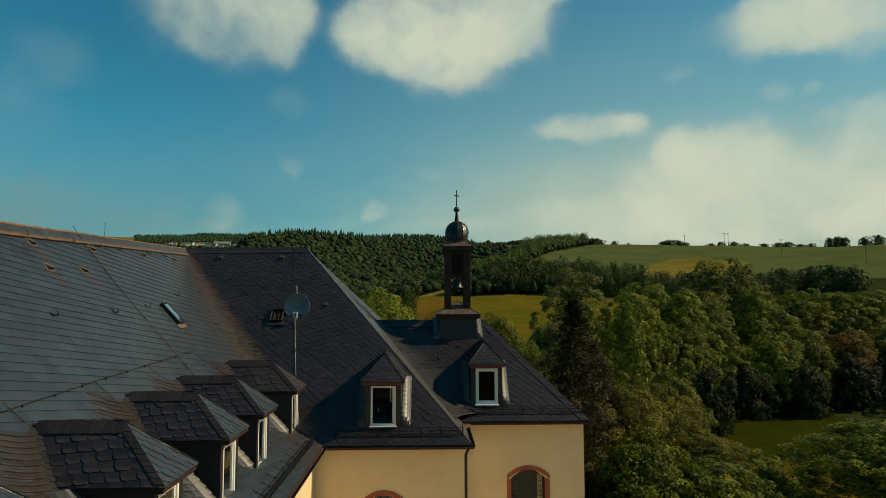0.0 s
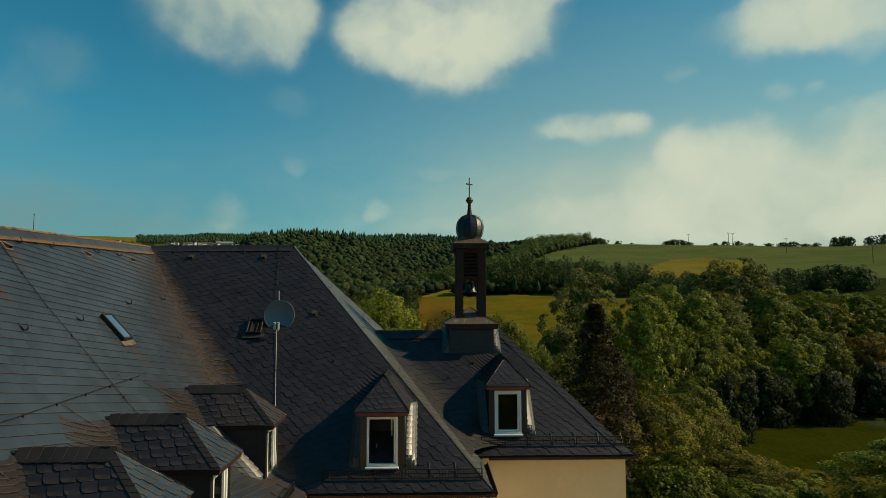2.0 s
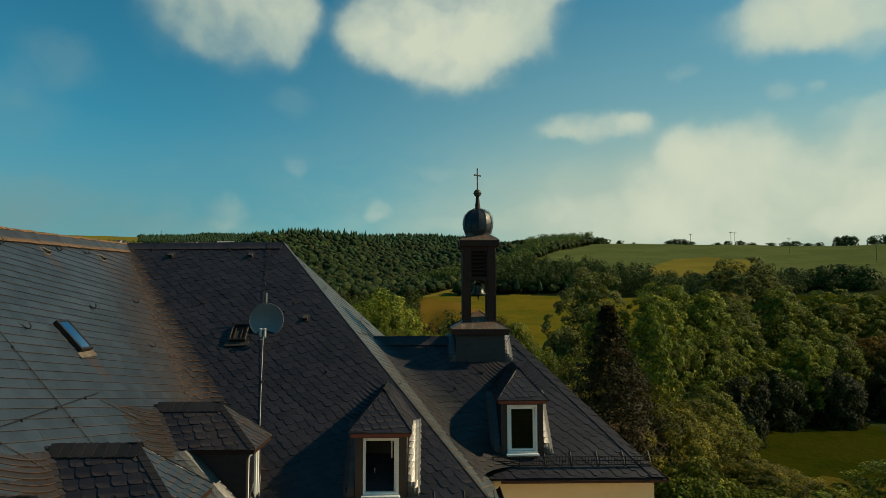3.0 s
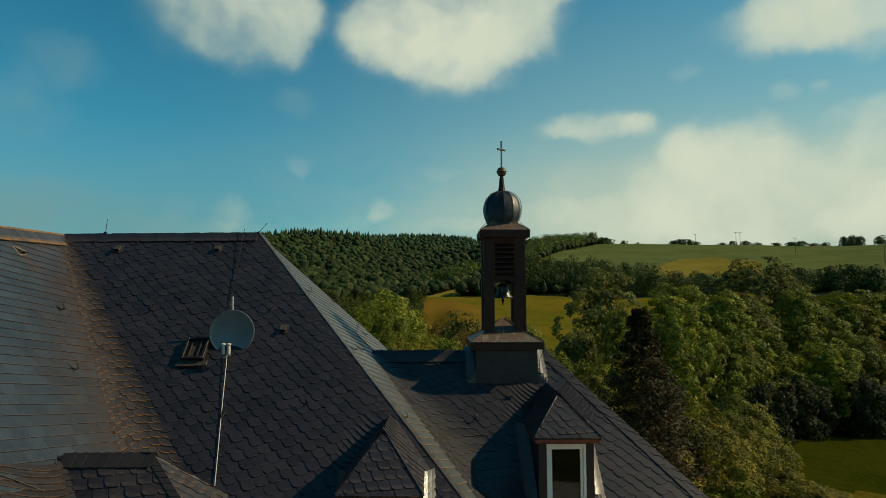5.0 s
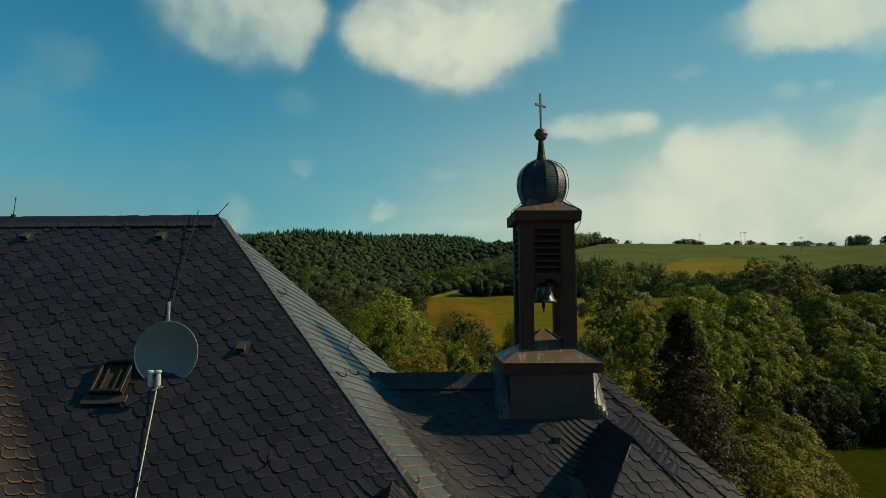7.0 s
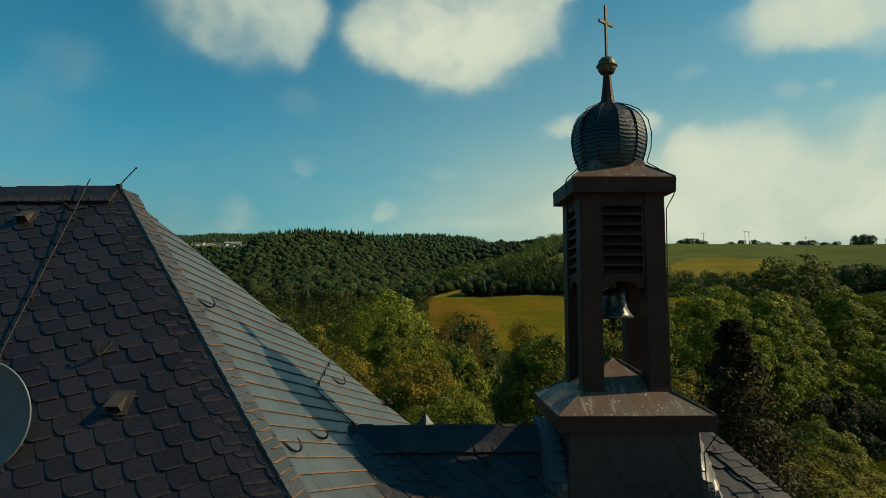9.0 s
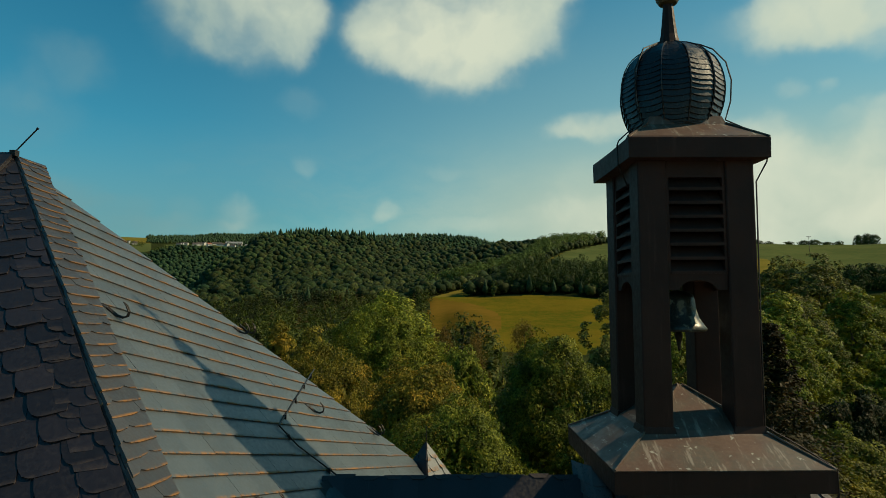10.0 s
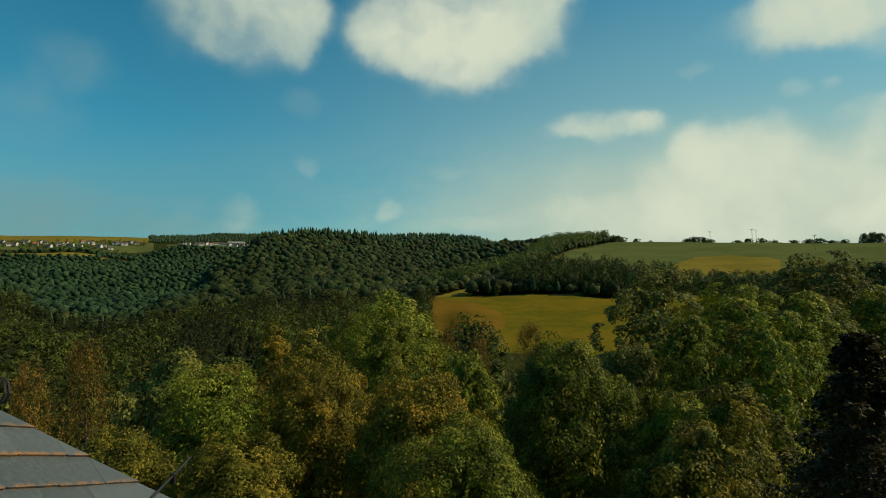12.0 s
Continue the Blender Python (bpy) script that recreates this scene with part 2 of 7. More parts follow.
def leaf_mat(name, dark, light, tip=None, through_light=0.30, stand=0.9):
    def build(T):
        r = island(T)
        o = per_object(T)
        pos = where(T)
        c = T.mix(T.ramp(r, 0.0, 1.0, 0.0, 1.0, False), dark, light)
        if tip:
            f = T.math("MULTIPLY", T.ramp(T.noise(pos, 0.45, 3.0, 0.6), 0.45, 0.68), T.ramp(r, 0.2, 0.8, 0.2, 0.9))
            c = T.mix(f, c, tip)
        scaled = T.vmath("SCALE", c)
        tone = T.math("MULTIPLY", T.ramp(o, 0.0, 1.0, 0.78, 1.22, False), T.ramp(T.noise(pos, stand, 3.0, 0.6), 0.32, 0.68, 0.56, 1.5))
        T.t.links.new(tone, scaled.node.inputs["Scale"])
        if not through_light:   # closed crowns of far trees: leaf clumps as relief, their hollows' shade in the colour
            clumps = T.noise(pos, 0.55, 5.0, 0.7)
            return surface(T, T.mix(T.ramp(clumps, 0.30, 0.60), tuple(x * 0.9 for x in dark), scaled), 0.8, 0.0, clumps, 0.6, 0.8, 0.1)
        return surface(T, scaled, 0.6, 0.0, None, spec=0.12, through_light=through_light)
    return material(name, build)


VENT_SPOTS = ((-9.2, 14.6, 0.42), (-9.25, 17.3, 0.42), (-9.3, 20.5, 0.40), (-9.3, 23.0, 0.36), (-8.65, 14.4, 0.42), (-8.65, 15.85, 0.42), (-7.3, 18.62, 0.42))
SLATE = slate_mat("slate_dark", (0.0175, 0.0148, 0.0190), (0.085, 0.060, 0.050), 0.38, 0.34, 0.30, (0.15, 0.5), (0.30, 0.60), run=((-4.5, 19.8), (0.724, 0.690), 0.55))
SLATE_OLD = slate_mat("slate_grey", (0.062, 0.076, 0.083), (0.28, 0.132, 0.036), 0.36, 0.95, 0.14, (0.24, 0.52), (0.41, 0.58))
SLATE_LONG = slate_mat("slate_long_roof", (0.026, 0.036, 0.049), (0.105, 0.055, 0.026), 0.36, 0.45, 0.20, (0.2, 0.5), run=((-4.5, 19.8), (-0.724, -0.690), 2.0), spots_at=VENT_SPOTS)
SLATE_EDGE = slate_mat("slate_edge", (0.036, 0.036, 0.037), (0.22, 0.105, 0.032), 0.38, 1.0, 0.2, (0.1, 0.4), (0.36, 0.56))
SLATE_RUST = slate_mat("slate_rusty", (0.025, 0.0195, 0.0185), (0.115, 0.055, 0.024), 0.45, 0.6, 0.25, (0.2, 0.5))
SLATE_VALLEY = slate_mat("slate_valley", (0.028, 0.0225, 0.0215), (0.135, 0.064, 0.026), 0.42, 0.9, 0.35, (0.05, 0.38), (0.35, 0.56))
SLATE_SWEPT = slate_mat("slate_swept", (0.022, 0.021, 0.024), (0.085, 0.055, 0.034), 0.38, 0.5, 0.25, (0.2, 0.6), (0.38, 0.62))
SLATE_DOME = slate_mat("slate_dome", (0.0095, 0.0095, 0.0120), (0.06, 0.05, 0.03), 0.30, 0.1, 0.25)
SLATE_GLOSS = slate_mat("slate_smooth", (0.052, 0.052, 0.052), (0.16, 0.10, 0.05), 0.30, 0.3, 0.15)
UNDERLAY = plain_mat("roof_underlay", (0.012, 0.012, 0.014), (0.02, 0.02, 0.022), 5.0, 0.9)
COPPER = plain_mat("brown_copper", (0.027, 0.0120, 0.0085), (0.044, 0.019, 0.013), 3.0, 0.6, 0.0, 0.15, spec=0.25, streak=0.25)


def stained_copper(T):
    """Brown copper sheet with olive patches, pale droppings and pale runs."""
    pos = where(T)
    c = T.mix(T.ramp(T.noise(pos, 2.2, 5.0, 0.6), 0.40, 0.62), (0.105, 0.060, 0.042), (0.088, 0.076, 0.058))
    c = T.mix(T.ramp(T.noise(pos, 34.0, 4.0, 0.6), 0.35, 0.75, 0.0, 0.5), c, (0.15, 0.10, 0.075))
    runs = T.noise(T.vmath("MULTIPLY", pos, (7.0, 1.2, 1.2)), 2.2, 5.0, 0.7)
    c = T.mix(T.math("MULTIPLY", T.ramp(runs, 0.55, 0.68), 0.7), c, (0.30, 0.26, 0.21))
    c = T.mix(T.math("MULTIPLY", T.ramp(T.noise(pos, 11.0, 3.0, 0.7), 0.63, 0.68), 0.7), c, (0.40, 0.40, 0.34))
    n = T.noise(pos, 6.0, 4.0, 0.6)
    return surface(T, c, T.ramp(n, 0.3, 0.7, 0.46, 0.68), 0.1, n, 0.15, 0.02, 0.4)


def bell_bronze(T):
    """Dark bronze with sharp-edged pale verdigris."""
    pos = where(T)
    f = T.ramp(T.noise(pos, 9.0, 5.0, 0.6), 0.54, 0.60)
    c = T.mix(f, (0.022, 0.026, 0.024), (0.19, 0.215, 0.165))
    g = T.noise(pos, 60.0, 4.0, 0.6)
    c = T.mix(T.ramp(g, 0.4, 0.7, 0.0, 0.4), c, (0.10, 0.115, 0.09))
    return surface(T, c, T.ramp(f, 0.0, 1.0, 0.38, 0.75, False), 0.3, g, 0.2, 0.004)


COPPER_TOP = material("weathered_copper", stained_copper)
PLASTER = plain_mat("cream_plaster", (0.76, 0.57, 0.32), (0.82, 0.63, 0.37), 0.8, 0.9, 0.0, 0.2)
RED_STONE = plain_mat("red_sandstone", (0.30, 0.075, 0.035), (0.40, 0.11, 0.05), 4.0, 0.85)
RED_TRIM = plain_mat("red_paint", (0.15, 0.034, 0.020), (0.20, 0.046, 0.027), 4.0, 0.7)
WHITE = plain_mat("white_paint", (0.74, 0.74, 0.70), (0.82, 0.82, 0.78), 5.0, 0.5, 0.0, 0.08)
DARK_METAL = plain_mat("dark_iron", (0.018, 0.017, 0.017), (0.04, 0.034, 0.03), 9.0, 0.5, 0.6, 0.2)
GALVANISED = plain_mat("galvanised_steel", (0.42, 0.43, 0.43), (0.55, 0.55, 0.54), 12.0, 0.4, 0.8, 0.1)
BRONZE = material("bell_bronze", bell_bronze)
BRASS = plain_mat("dull_brass", (0.045, 0.038, 0.022), (0.10, 0.085, 0.045), 9.0, 0.5, 0.3, 0.2)
DISH_GREY = plain_mat("dish_grey_paint", (0.13, 0.155, 0.165), (0.16, 0.185, 0.195), 3.0, 0.45, 0.0, 0.06)
GREY_PLASTIC = plain_mat("grey_plastic", (0.45, 0.45, 0.43), (0.55, 0.55, 0.52), 9.0, 0.5)
PALE_ZINC = plain_mat("stained_pale_zinc", (0.095, 0.066, 0.043), (0.19, 0.15, 0.11), 9.0, 0.55, 0.1, 0.3)
LEAD = plain_mat("dull_lead", (0.034, 0.028, 0.024), (0.062, 0.050, 0.040), 7.0, 0.5, 0.2, 0.3)
# near-black colour stands in for the shade inside rooms, vents and tower
INSIDE_SHADE = plain_mat("inside_shade", (0.018, 0.016, 0.014), (0.03, 0.027, 0.024), 2.0, 0.9)
BARK = plain_mat("bark", (0.06, 0.048, 0.036), (0.12, 0.10, 0.08), 5.0, 0.9, 0.0, 0.6, dist=0.03)
LEAF_GREEN = leaf_mat("leaves_green", (0.0396, 0.0596, 0.0056), (0.1910, 0.2270, 0.0237), (0.2763, 0.2574, 0.0271))
LEAF_YELLOW = leaf_mat("leaves_yellowing", (0.0619, 0.0660, 0.0072), (0.2642, 0.2188, 0.0248), (0.3719, 0.2294, 0.0237))
LEAF_OLIVE = leaf_mat("leaves_olive", (0.0415, 0.0478, 0.0054), (0.1878, 0.1799, 0.0217), (0.2769, 0.2128, 0.0256))
LEAF_BROWN = leaf_mat("leaves_brownish", (0.0551, 0.0439, 0.0082), (0.2322, 0.1621, 0.0279), (0.3026, 0.1597, 0.0303))
LEAF_SILVER = leaf_mat("leaves_greyish", (0.0408, 0.0526, 0.0112), (0.1672, 0.1755, 0.0386), (0.2136, 0.2019, 0.0427))
# dark needles; also the shade put into low growth under the row
LEAF_DARK = leaf_mat("needles_dark_and_shade", (0.0144, 0.0248, 0.0072), (0.0320, 0.0456, 0.0120), (0.0528, 0.0352, 0.0136), 0.15)
LEAF_TWIG = leaf_mat("needles_brown", (0.0209, 0.0195, 0.0061), (0.0558, 0.0456, 0.0139), (0.0998, 0.0514, 0.0189), 0.15)
LEAF_FAR = leaf_mat("leaves_far", (0.0229, 0.0386, 0.0064), (0.0674, 0.0877, 0.0128), (0.1026, 0.1005, 0.0154), 0.25)
# a bluish cast in the hill leaves stands in for distance haze
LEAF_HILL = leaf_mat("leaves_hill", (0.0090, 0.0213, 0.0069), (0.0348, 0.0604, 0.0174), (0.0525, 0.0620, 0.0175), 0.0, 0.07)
LEAF_OLIVE_FAR = leaf_mat("leaves_olive_far", (0.0281, 0.0411, 0.0067), (0.0673, 0.0788, 0.0122), (0.0979, 0.0891, 0.0147), 0.25)
LEAF_BROWN_FAR = leaf_mat("leaves_brown_far", (0.0510, 0.0467, 0.0119), (0.1105, 0.0833, 0.0204), (0.1445, 0.0808, 0.0221), 0.2)
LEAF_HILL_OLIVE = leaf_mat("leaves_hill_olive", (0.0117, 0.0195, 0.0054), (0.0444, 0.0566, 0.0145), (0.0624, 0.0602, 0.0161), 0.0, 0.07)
LEAF_HILL_OPEN = leaf_mat("leaves_hill_open", (0.020, 0.040, 0.010), (0.062, 0.086, 0.018), (0.10, 0.10, 0.020), 0.2)
# bluish green with the shade and haze of the far slopes in it
LEAF_GLEN_HAZE = leaf_mat("leaves_glen_haze", (0.0104, 0.0288, 0.0128), (0.0375, 0.0750, 0.0300), (0.0504, 0.0744, 0.0288), 0.0, 0.07)
LEAF_RIDGE = leaf_mat("leaves_ridge", (0.0300, 0.0580, 0.0120), (0.1080, 0.1553, 0.0297), (0.1560, 0.1625, 0.0338), 0.2)
# dark green that holds the deep shade of the hedge's near side
LEAF_HEDGE = leaf_mat("leaves_hedge", (0.024, 0.046, 0.009), (0.055, 0.085, 0.015), (0.085, 0.090, 0.018), 0.15)
LEAF_FIR = leaf_mat("needles_far", (0.019, 0.041, 0.017), (0.036, 0.066, 0.026), None, 0.1)


def grass_mat(name, a, b, c, scale, rows=0.0):
    def build(T):
        pos = where(T)
        f = T.ramp(T.noise(pos, scale, 6.0, 0.65), 0.42, 0.58)
        g = T.ramp(T.noise(pos, scale * 9, 4.0, 0.7), 0.35, 0.65)
        col = T.mix(f, a, b)
        col = T.mix(T.math("MULTIPLY", g, 0.5), col, c)
        return surface(T, col, 0.95, 0.0, g, 0.6, 0.15, 0.0)
    return material(name, build)


MEADOW = grass_mat("meadow_grass", (0.018, 0.027, 0.0015), (0.027, 0.033, 0.0025), (0.037, 0.035, 0.004), 0.06)
ROUGH_GRASS = grass_mat("rough_grass", (0.050, 0.048, 0.005), (0.075, 0.062, 0.008), (0.10, 0.072, 0.012), 0.12)
DRY_MEADOW = grass_mat("dry_meadow", (0.072, 0.080, 0.008), (0.125, 0.100, 0.010), (0.15, 0.098, 0.012), 0.03)
MOWN = grass_mat("mown_meadow", (0.105, 0.075, 0.010), (0.15, 0.092, 0.014), (0.17, 0.098, 0.016), 0.016)
YARD = grass_mat("pale_gravel", (0.36, 0.31, 0.24), (0.46, 0.40, 0.31), (0.40, 0.36, 0.29), 0.5)
CROP = grass_mat("green_crop", (0.068, 0.094, 0.032), (0.088, 0.112, 0.038), (0.112, 0.112, 0.036), 0.02)
STUBBLE = grass_mat("yellow_stubble", (0.135, 0.118, 0.022), (0.175, 0.145, 0.028), (0.16, 0.122, 0.024), 0.02)
FOREST_FLOOR = grass_mat("forest_floor", (0.020, 0.030, 0.010), (0.035, 0.045, 0.014), (0.04, 0.04, 0.015), 0.08)


def glass_build(T):
    return T.n("ShaderNodeBsdfPrincipled", ins={"Base Color": (0.9, 0.95, 0.95, 1), "Roughness": 0.03, "Transmission Weight": 1.0, "IOR": 1.45}).outputs[0]


GLASS = material("window_glass", glass_build)


# the blue of the reflected sky is put into the pane's colour
def roof_glass_build(T):
    return T.n("ShaderNodeBsdfPrincipled", ins={"Base Color": (0.07, 0.22, 0.40, 1), "Roughness": 0.06, "Metallic": 0.85}).outputs[0]


SKY_BLUE_GLASS = material("sky_blue_roof_glass", roof_glass_build)

# ---- mesh helpers ----
def link_mesh(name, me, mat, parent=None, label=""):
    for m in mat if isinstance(mat, (list, tuple)) else [mat]:
        me.materials.append(m)
    ob = new(name, me)
    if parent is not None:
        ob.parent = parent
    if label:
        ob["label"] = label
    return ob


def part(name, bm, mat, parent=None, label="", smooth=False):
    """Links a bmesh as one mesh object under a thing or a part."""
    me = bpy.data.meshes.new(name)
    bmesh.ops.recalc_face_normals(bm, faces=bm.faces)
    bm.to_mesh(me)
    bm.free()
    if smooth:
        for f in me.polygons:
            f.use_smooth = True
    return link_mesh(name, me, mat, parent, label)


def thing(name, at, label, category, group="", kind=""):
    ob = new(name)
    ob.location = at
    return tagged(ob, label, category, group, kind)


def box(bm, x0, x1, y0, y1, z0, z1, bevel=0.0, m=None):
    got = bmesh.ops.create_cube(bm, size=1.0)
    verts = got["verts"]
    bmesh.ops.scale(bm, vec=(x1 - x0, y1 - y0, z1 - z0), verts=verts)
    bmesh.ops.translate(bm, vec=((x0 + x1) / 2, (y0 + y1) / 2, (z0 + z1) / 2), verts=verts)
    if bevel:
        edges = list({e for v in verts for e in v.link_edges})
        r = bmesh.ops.bevel(bm, geom=edges, offset=bevel, segments=1, affect="EDGES")
        verts = list({v for f in r["faces"] for v in f.verts} | {v for v in verts if v.is_valid})
    if m is not None:
        bmesh.ops.transform(bm, matrix=m, verts=verts)
    return bm


def one_box(*a, **k):
    return box(bmesh.new(), *a, **k)


def tube(bm, pts, r, sides=6, caps=True):
    """A round bar along a line of points; r is one radius or one for each point."""
    pts = [Vector(p) for p in pts]
    rs = r if isinstance(r, (list, tuple)) else [r] * len(pts)
    rings = []
    side = None
    for i, p in enumerate(pts):
        d = (pts[min(i + 1, len(pts) - 1)] - pts[max(i - 1, 0)]).normalized()
        if side is None:
            side = d.orthogonal().normalized()
        side = (side - d * side.dot(d)).normalized()
        up = d.cross(side)
        rings.append([bm.verts.new(p + (side * math.cos(a) + up * math.sin(a)) * rs[i]) for a in [2 * math.pi * k / sides for k in range(sides)]])
    for a, b in zip(rings, rings[1:]):
        for k in range(sides):
            bm.faces.new((a[k], a[(k + 1) % sides], b[(k + 1) % sides], b[k]))
    if caps:
        bm.faces.new(rings[0][::-1])
        bm.faces.new(rings[-1])
    return bm


def one_tube(*a, **k):
    return tube(bmesh.new(), *a, **k)


def hull_prism(bm, pts, out):
    """A plate: the flat outline pts, made solid by the vector out."""
    a = [bm.verts.new(p) for p in pts]
    b = [bm.verts.new(Vector(p) + Vector(out)) for p in pts]
    bm.faces.new(a[::-1])
    bm.faces.new(b)
    for i in range(len(a)):
        j = (i + 1) % len(a)
        bm.faces.new((a[i], a[j], b[j], b[i]))
    return bm


def loft(bm, rings, cap=True):
    made = [[bm.verts.new(p) for p in ring] for ring in rings]
    n = len(made[0])
    for a, b in zip(made, made[1:]):
        for k in range(n):
            bm.faces.new((a[k], a[(k + 1) % n], b[(k + 1) % n], b[k]))
    if cap:
        bm.faces.new(made[0][::-1])
        bm.faces.new(made[-1])
    return bm


def turned(bm, profile, at=(0, 0, 0), sides=24, cap=True):
    """A turned body: profile is (radius, height) from below."""
    x, y, z = at
    return loft(bm, [[(x + r * math.cos(2 * math.pi * k / sides), y + r * math.sin(2 * math.pi * k / sides), z + h) for k in range(sides)] for r, h in profile], cap)


def square(cx, cy, half, z):
    return [(cx - half, cy - half, z), (cx + half, cy - half, z), (cx + half, cy + half, z), (cx - half, cy + half, z)]


def clip(poly, px, py, nx, ny):
    """The part of a flat outline on the inner side of a line."""
    out = []
    for i, a in enumerate(poly):
        b = poly[(i + 1) % len(poly)]
        da, db = (a[0] - px) * nx + (a[1] - py) * ny, (b[0] - px) * nx + (b[1] - py) * ny
        if da >= 0:
            out.append(a)
        if (da > 0) != (db > 0) and abs(da - db) > 1e-9:
            s = da / (da - db)
            out.append((a[0] + (b[0] - a[0]) * s, a[1] + (b[1] - a[1]) * s))
    return out


SCALE = ((0.0, 1.75), (0.0, 0.92), (0.03, 0.62), (0.10, 0.35), (0.21, 0.14), (0.36, 0.03), (0.50, 0.0), (1.04, 0.0), (1.06, 0.04), (1.06, 1.75))
PLATE = ((0.0, 1.6), (0.0, 0.03), (0.03, 0.0), (0.97, 0.0), (1.0, 0.03), (1.0, 1.6))
TONGUE = ((0.0, 1.6), (0.0, 0.30), (0.10, 0.10), (0.28, 0.0), (0.72, 0.0), (0.90, 0.10), (1.0, 0.30), (1.0, 1.6))


def slate_plate(outline, w, h, limits=(), origin=(0, 0), lift=0.022, thin=0.004, band=0.42):
    """One slate: verts in (along, up, out), faces, and how near each vert is to the lower edge. limits: lines that cut it."""
    pts = [(a * w, b * h) for a, b in outline]
    bands = [clip(pts, 0, band * h, 0, -1), clip(pts, 0, band * h, 0, 1)]
    top = max(b for _, b in pts)
    verts, edge, index, faces, border = [], [], {}, [], {}
    for piece in bands:
        for px, py, nx, ny in limits:
            piece = clip(piece, px - origin[0], py - origin[1], nx, ny) if len(piece) > 2 else []
        if len(piece) < 3:
            continue
        ids = []
        for a, b in piece:
            key = (round(a, 4), round(b, 4))
            if key not in index:
                index[key] = len(verts)
                verts.append((a, b, lift + (thin - lift) * b / top + (0.007 * (0.5 - a / w) if outline is SCALE else 0.0)))
                edge.append(1.0 if b < (band - 0.02) * h else 0.0)
            if not ids or ids[-1] != index[key]:
                ids.append(index[key])
        if len(ids) > 1 and ids[0] == ids[-1]:
            ids.pop()
        if len(ids) > 2:
            faces.append(ids)
            for i, j in zip(ids, ids[1:] + ids[:1]):
                if (j, i) in border:
                    del border[(j, i)]
                else:
                    border[(i, j)] = True
    low = {}
    for i, j in list(border):
        for k in (i, j):
            if k not in low:
                low[k] = len(verts)
                verts.append((verts[k][0], verts[k][1], verts[k][2] - 0.02))
                edge.append(edge[k])
        faces.append([j, i, low[i], low[j]])
    return verts, faces, edge


def raw_mesh(name, verts, faces, edge=None, smooth=False):
    me = bpy.data.meshes.new(name)
    me.from_pydata([tuple(v) for v in verts], [], faces)
    if edge is not None:
        me.attributes.new("edge", "FLOAT", "POINT").data.foreach_set("value", np.array(edge, dtype=np.float32))
    if smooth:
        me.polygons.foreach_set("use_smooth", [True] * len(me.polygons))
    me.update()
    return me


def slates(parent, poly, w, h, outline, mat, near=None, most=300, slant=0.0, seed=1, holes=(), lift=0.022, loose=1.0, band=0.42):
    """Covers a flat convex roof face, poly (3D corners, the first two along the eave, turning left seen from outside), with slates in courses.
    Those inside near (a box of the plan: x0, x1, y0, y1) are objects of their own, up to most; the rest is one mesh."""
    rnd = random.Random(seed)
    p = [Vector(q) for q in poly]
    U = (p[1] - p[0]).normalized()
    N = (p[1] - p[0]).cross(p[-1] - p[0]).normalized()
    V = N.cross(U)
    if slant:
        U, V = U * math.cos(slant) + V * math.sin(slant), V * math.cos(slant) - U * math.sin(slant)
    flat = [((q - p[0]).dot(U), (q - p[0]).dot(V)) for q in p]
    lines = []
    for a, b in zip(flat, flat[1:] + flat[:1]):
        l = math.hypot(b[0] - a[0], b[1] - a[1])
        lines.append((a[0], a[1], -(b[1] - a[1]) / l, (b[0] - a[0]) / l))
    u0, u1, v0, v1 = min(q[0] for q in flat), max(q[0] for q in flat), min(q[1] for q in flat), max(q[1] for q in flat)
    variants = []
    for k in range(5):
        verts, faces, edge = slate_plate(outline, w * (0.985 + 0.008 * k if loose > 0.5 else 0.9985 + 0.0015 * k), h, lift=lift + 0.002 * k * loose, band=band)
        me = raw_mesh("slate", verts, faces, edge)
        me.materials.append(mat)
        variants.append((me, verts, faces, edge))
    allv, allf, alle, count = [], [], [], 0
    rows = int((v1 - v0) / h) + 2
    for r in range(-1, rows):
        v = v0 + r * h - 0.02
        shift = (0.5 * (r % 2) + rnd.uniform(-0.12, 0.12)) * w
        for c in range(-1, int((u1 - u0) / w) + 2):
            u = u0 + c * w + shift
            corners = [(u + a * w, v + b * h) for a, b in outline]
            depth = [min((a - q[0]) * q[2] + (b - q[1]) * q[3] for a, b in corners) for q in lines]
            reach = [max((a - q[0]) * q[2] + (b - q[1]) * q[3] for a, b in corners) for q in lines]
            if min(reach) <= 0.01:
                continue
            mid = p[0] + U * (u + w / 2) + V * (v + h / 2)
            if any(x0 < mid.x < x1 and y0 < mid.y < y1 for x0, x1, y0, y1 in holes):
                continue
            turn = rnd.gauss(0, 0.012 * loose)
            U2, V2 = U * math.cos(turn) + V * math.sin(turn), V * math.cos(turn) - U * math.sin(turn)
            tip = rnd.gauss(0, 0.0015 * loose)
            drop = rnd.gauss(0, 0.006 * loose)
            O = p[0] + U * u + V * (v + drop) + N * tip
            whole = min(depth) > 0.0
            if whole and near and count < most and near[0] < mid.x < near[1] and near[2] < mid.y < near[3]:
                me = variants[rnd.randrange(5)][0]
                ob = new("slate", me)
                ob.parent = parent
                ob.matrix_basis = Matrix(((U2.x, V2.x, N.x, O.x), (U2.y, V2.y, N.y, O.y), (U2.z, V2.z, N.z, O.z), (0, 0, 0, 1)))
                count += 1
                continue
            if whole:
                _, verts, faces, edge = variants[rnd.randrange(5)]
            else:
                verts, faces, edge = slate_plate(outline, w, h, lines, (u, v), lift, band=band)
                U2, V2 = U, V
            n = len(allv)
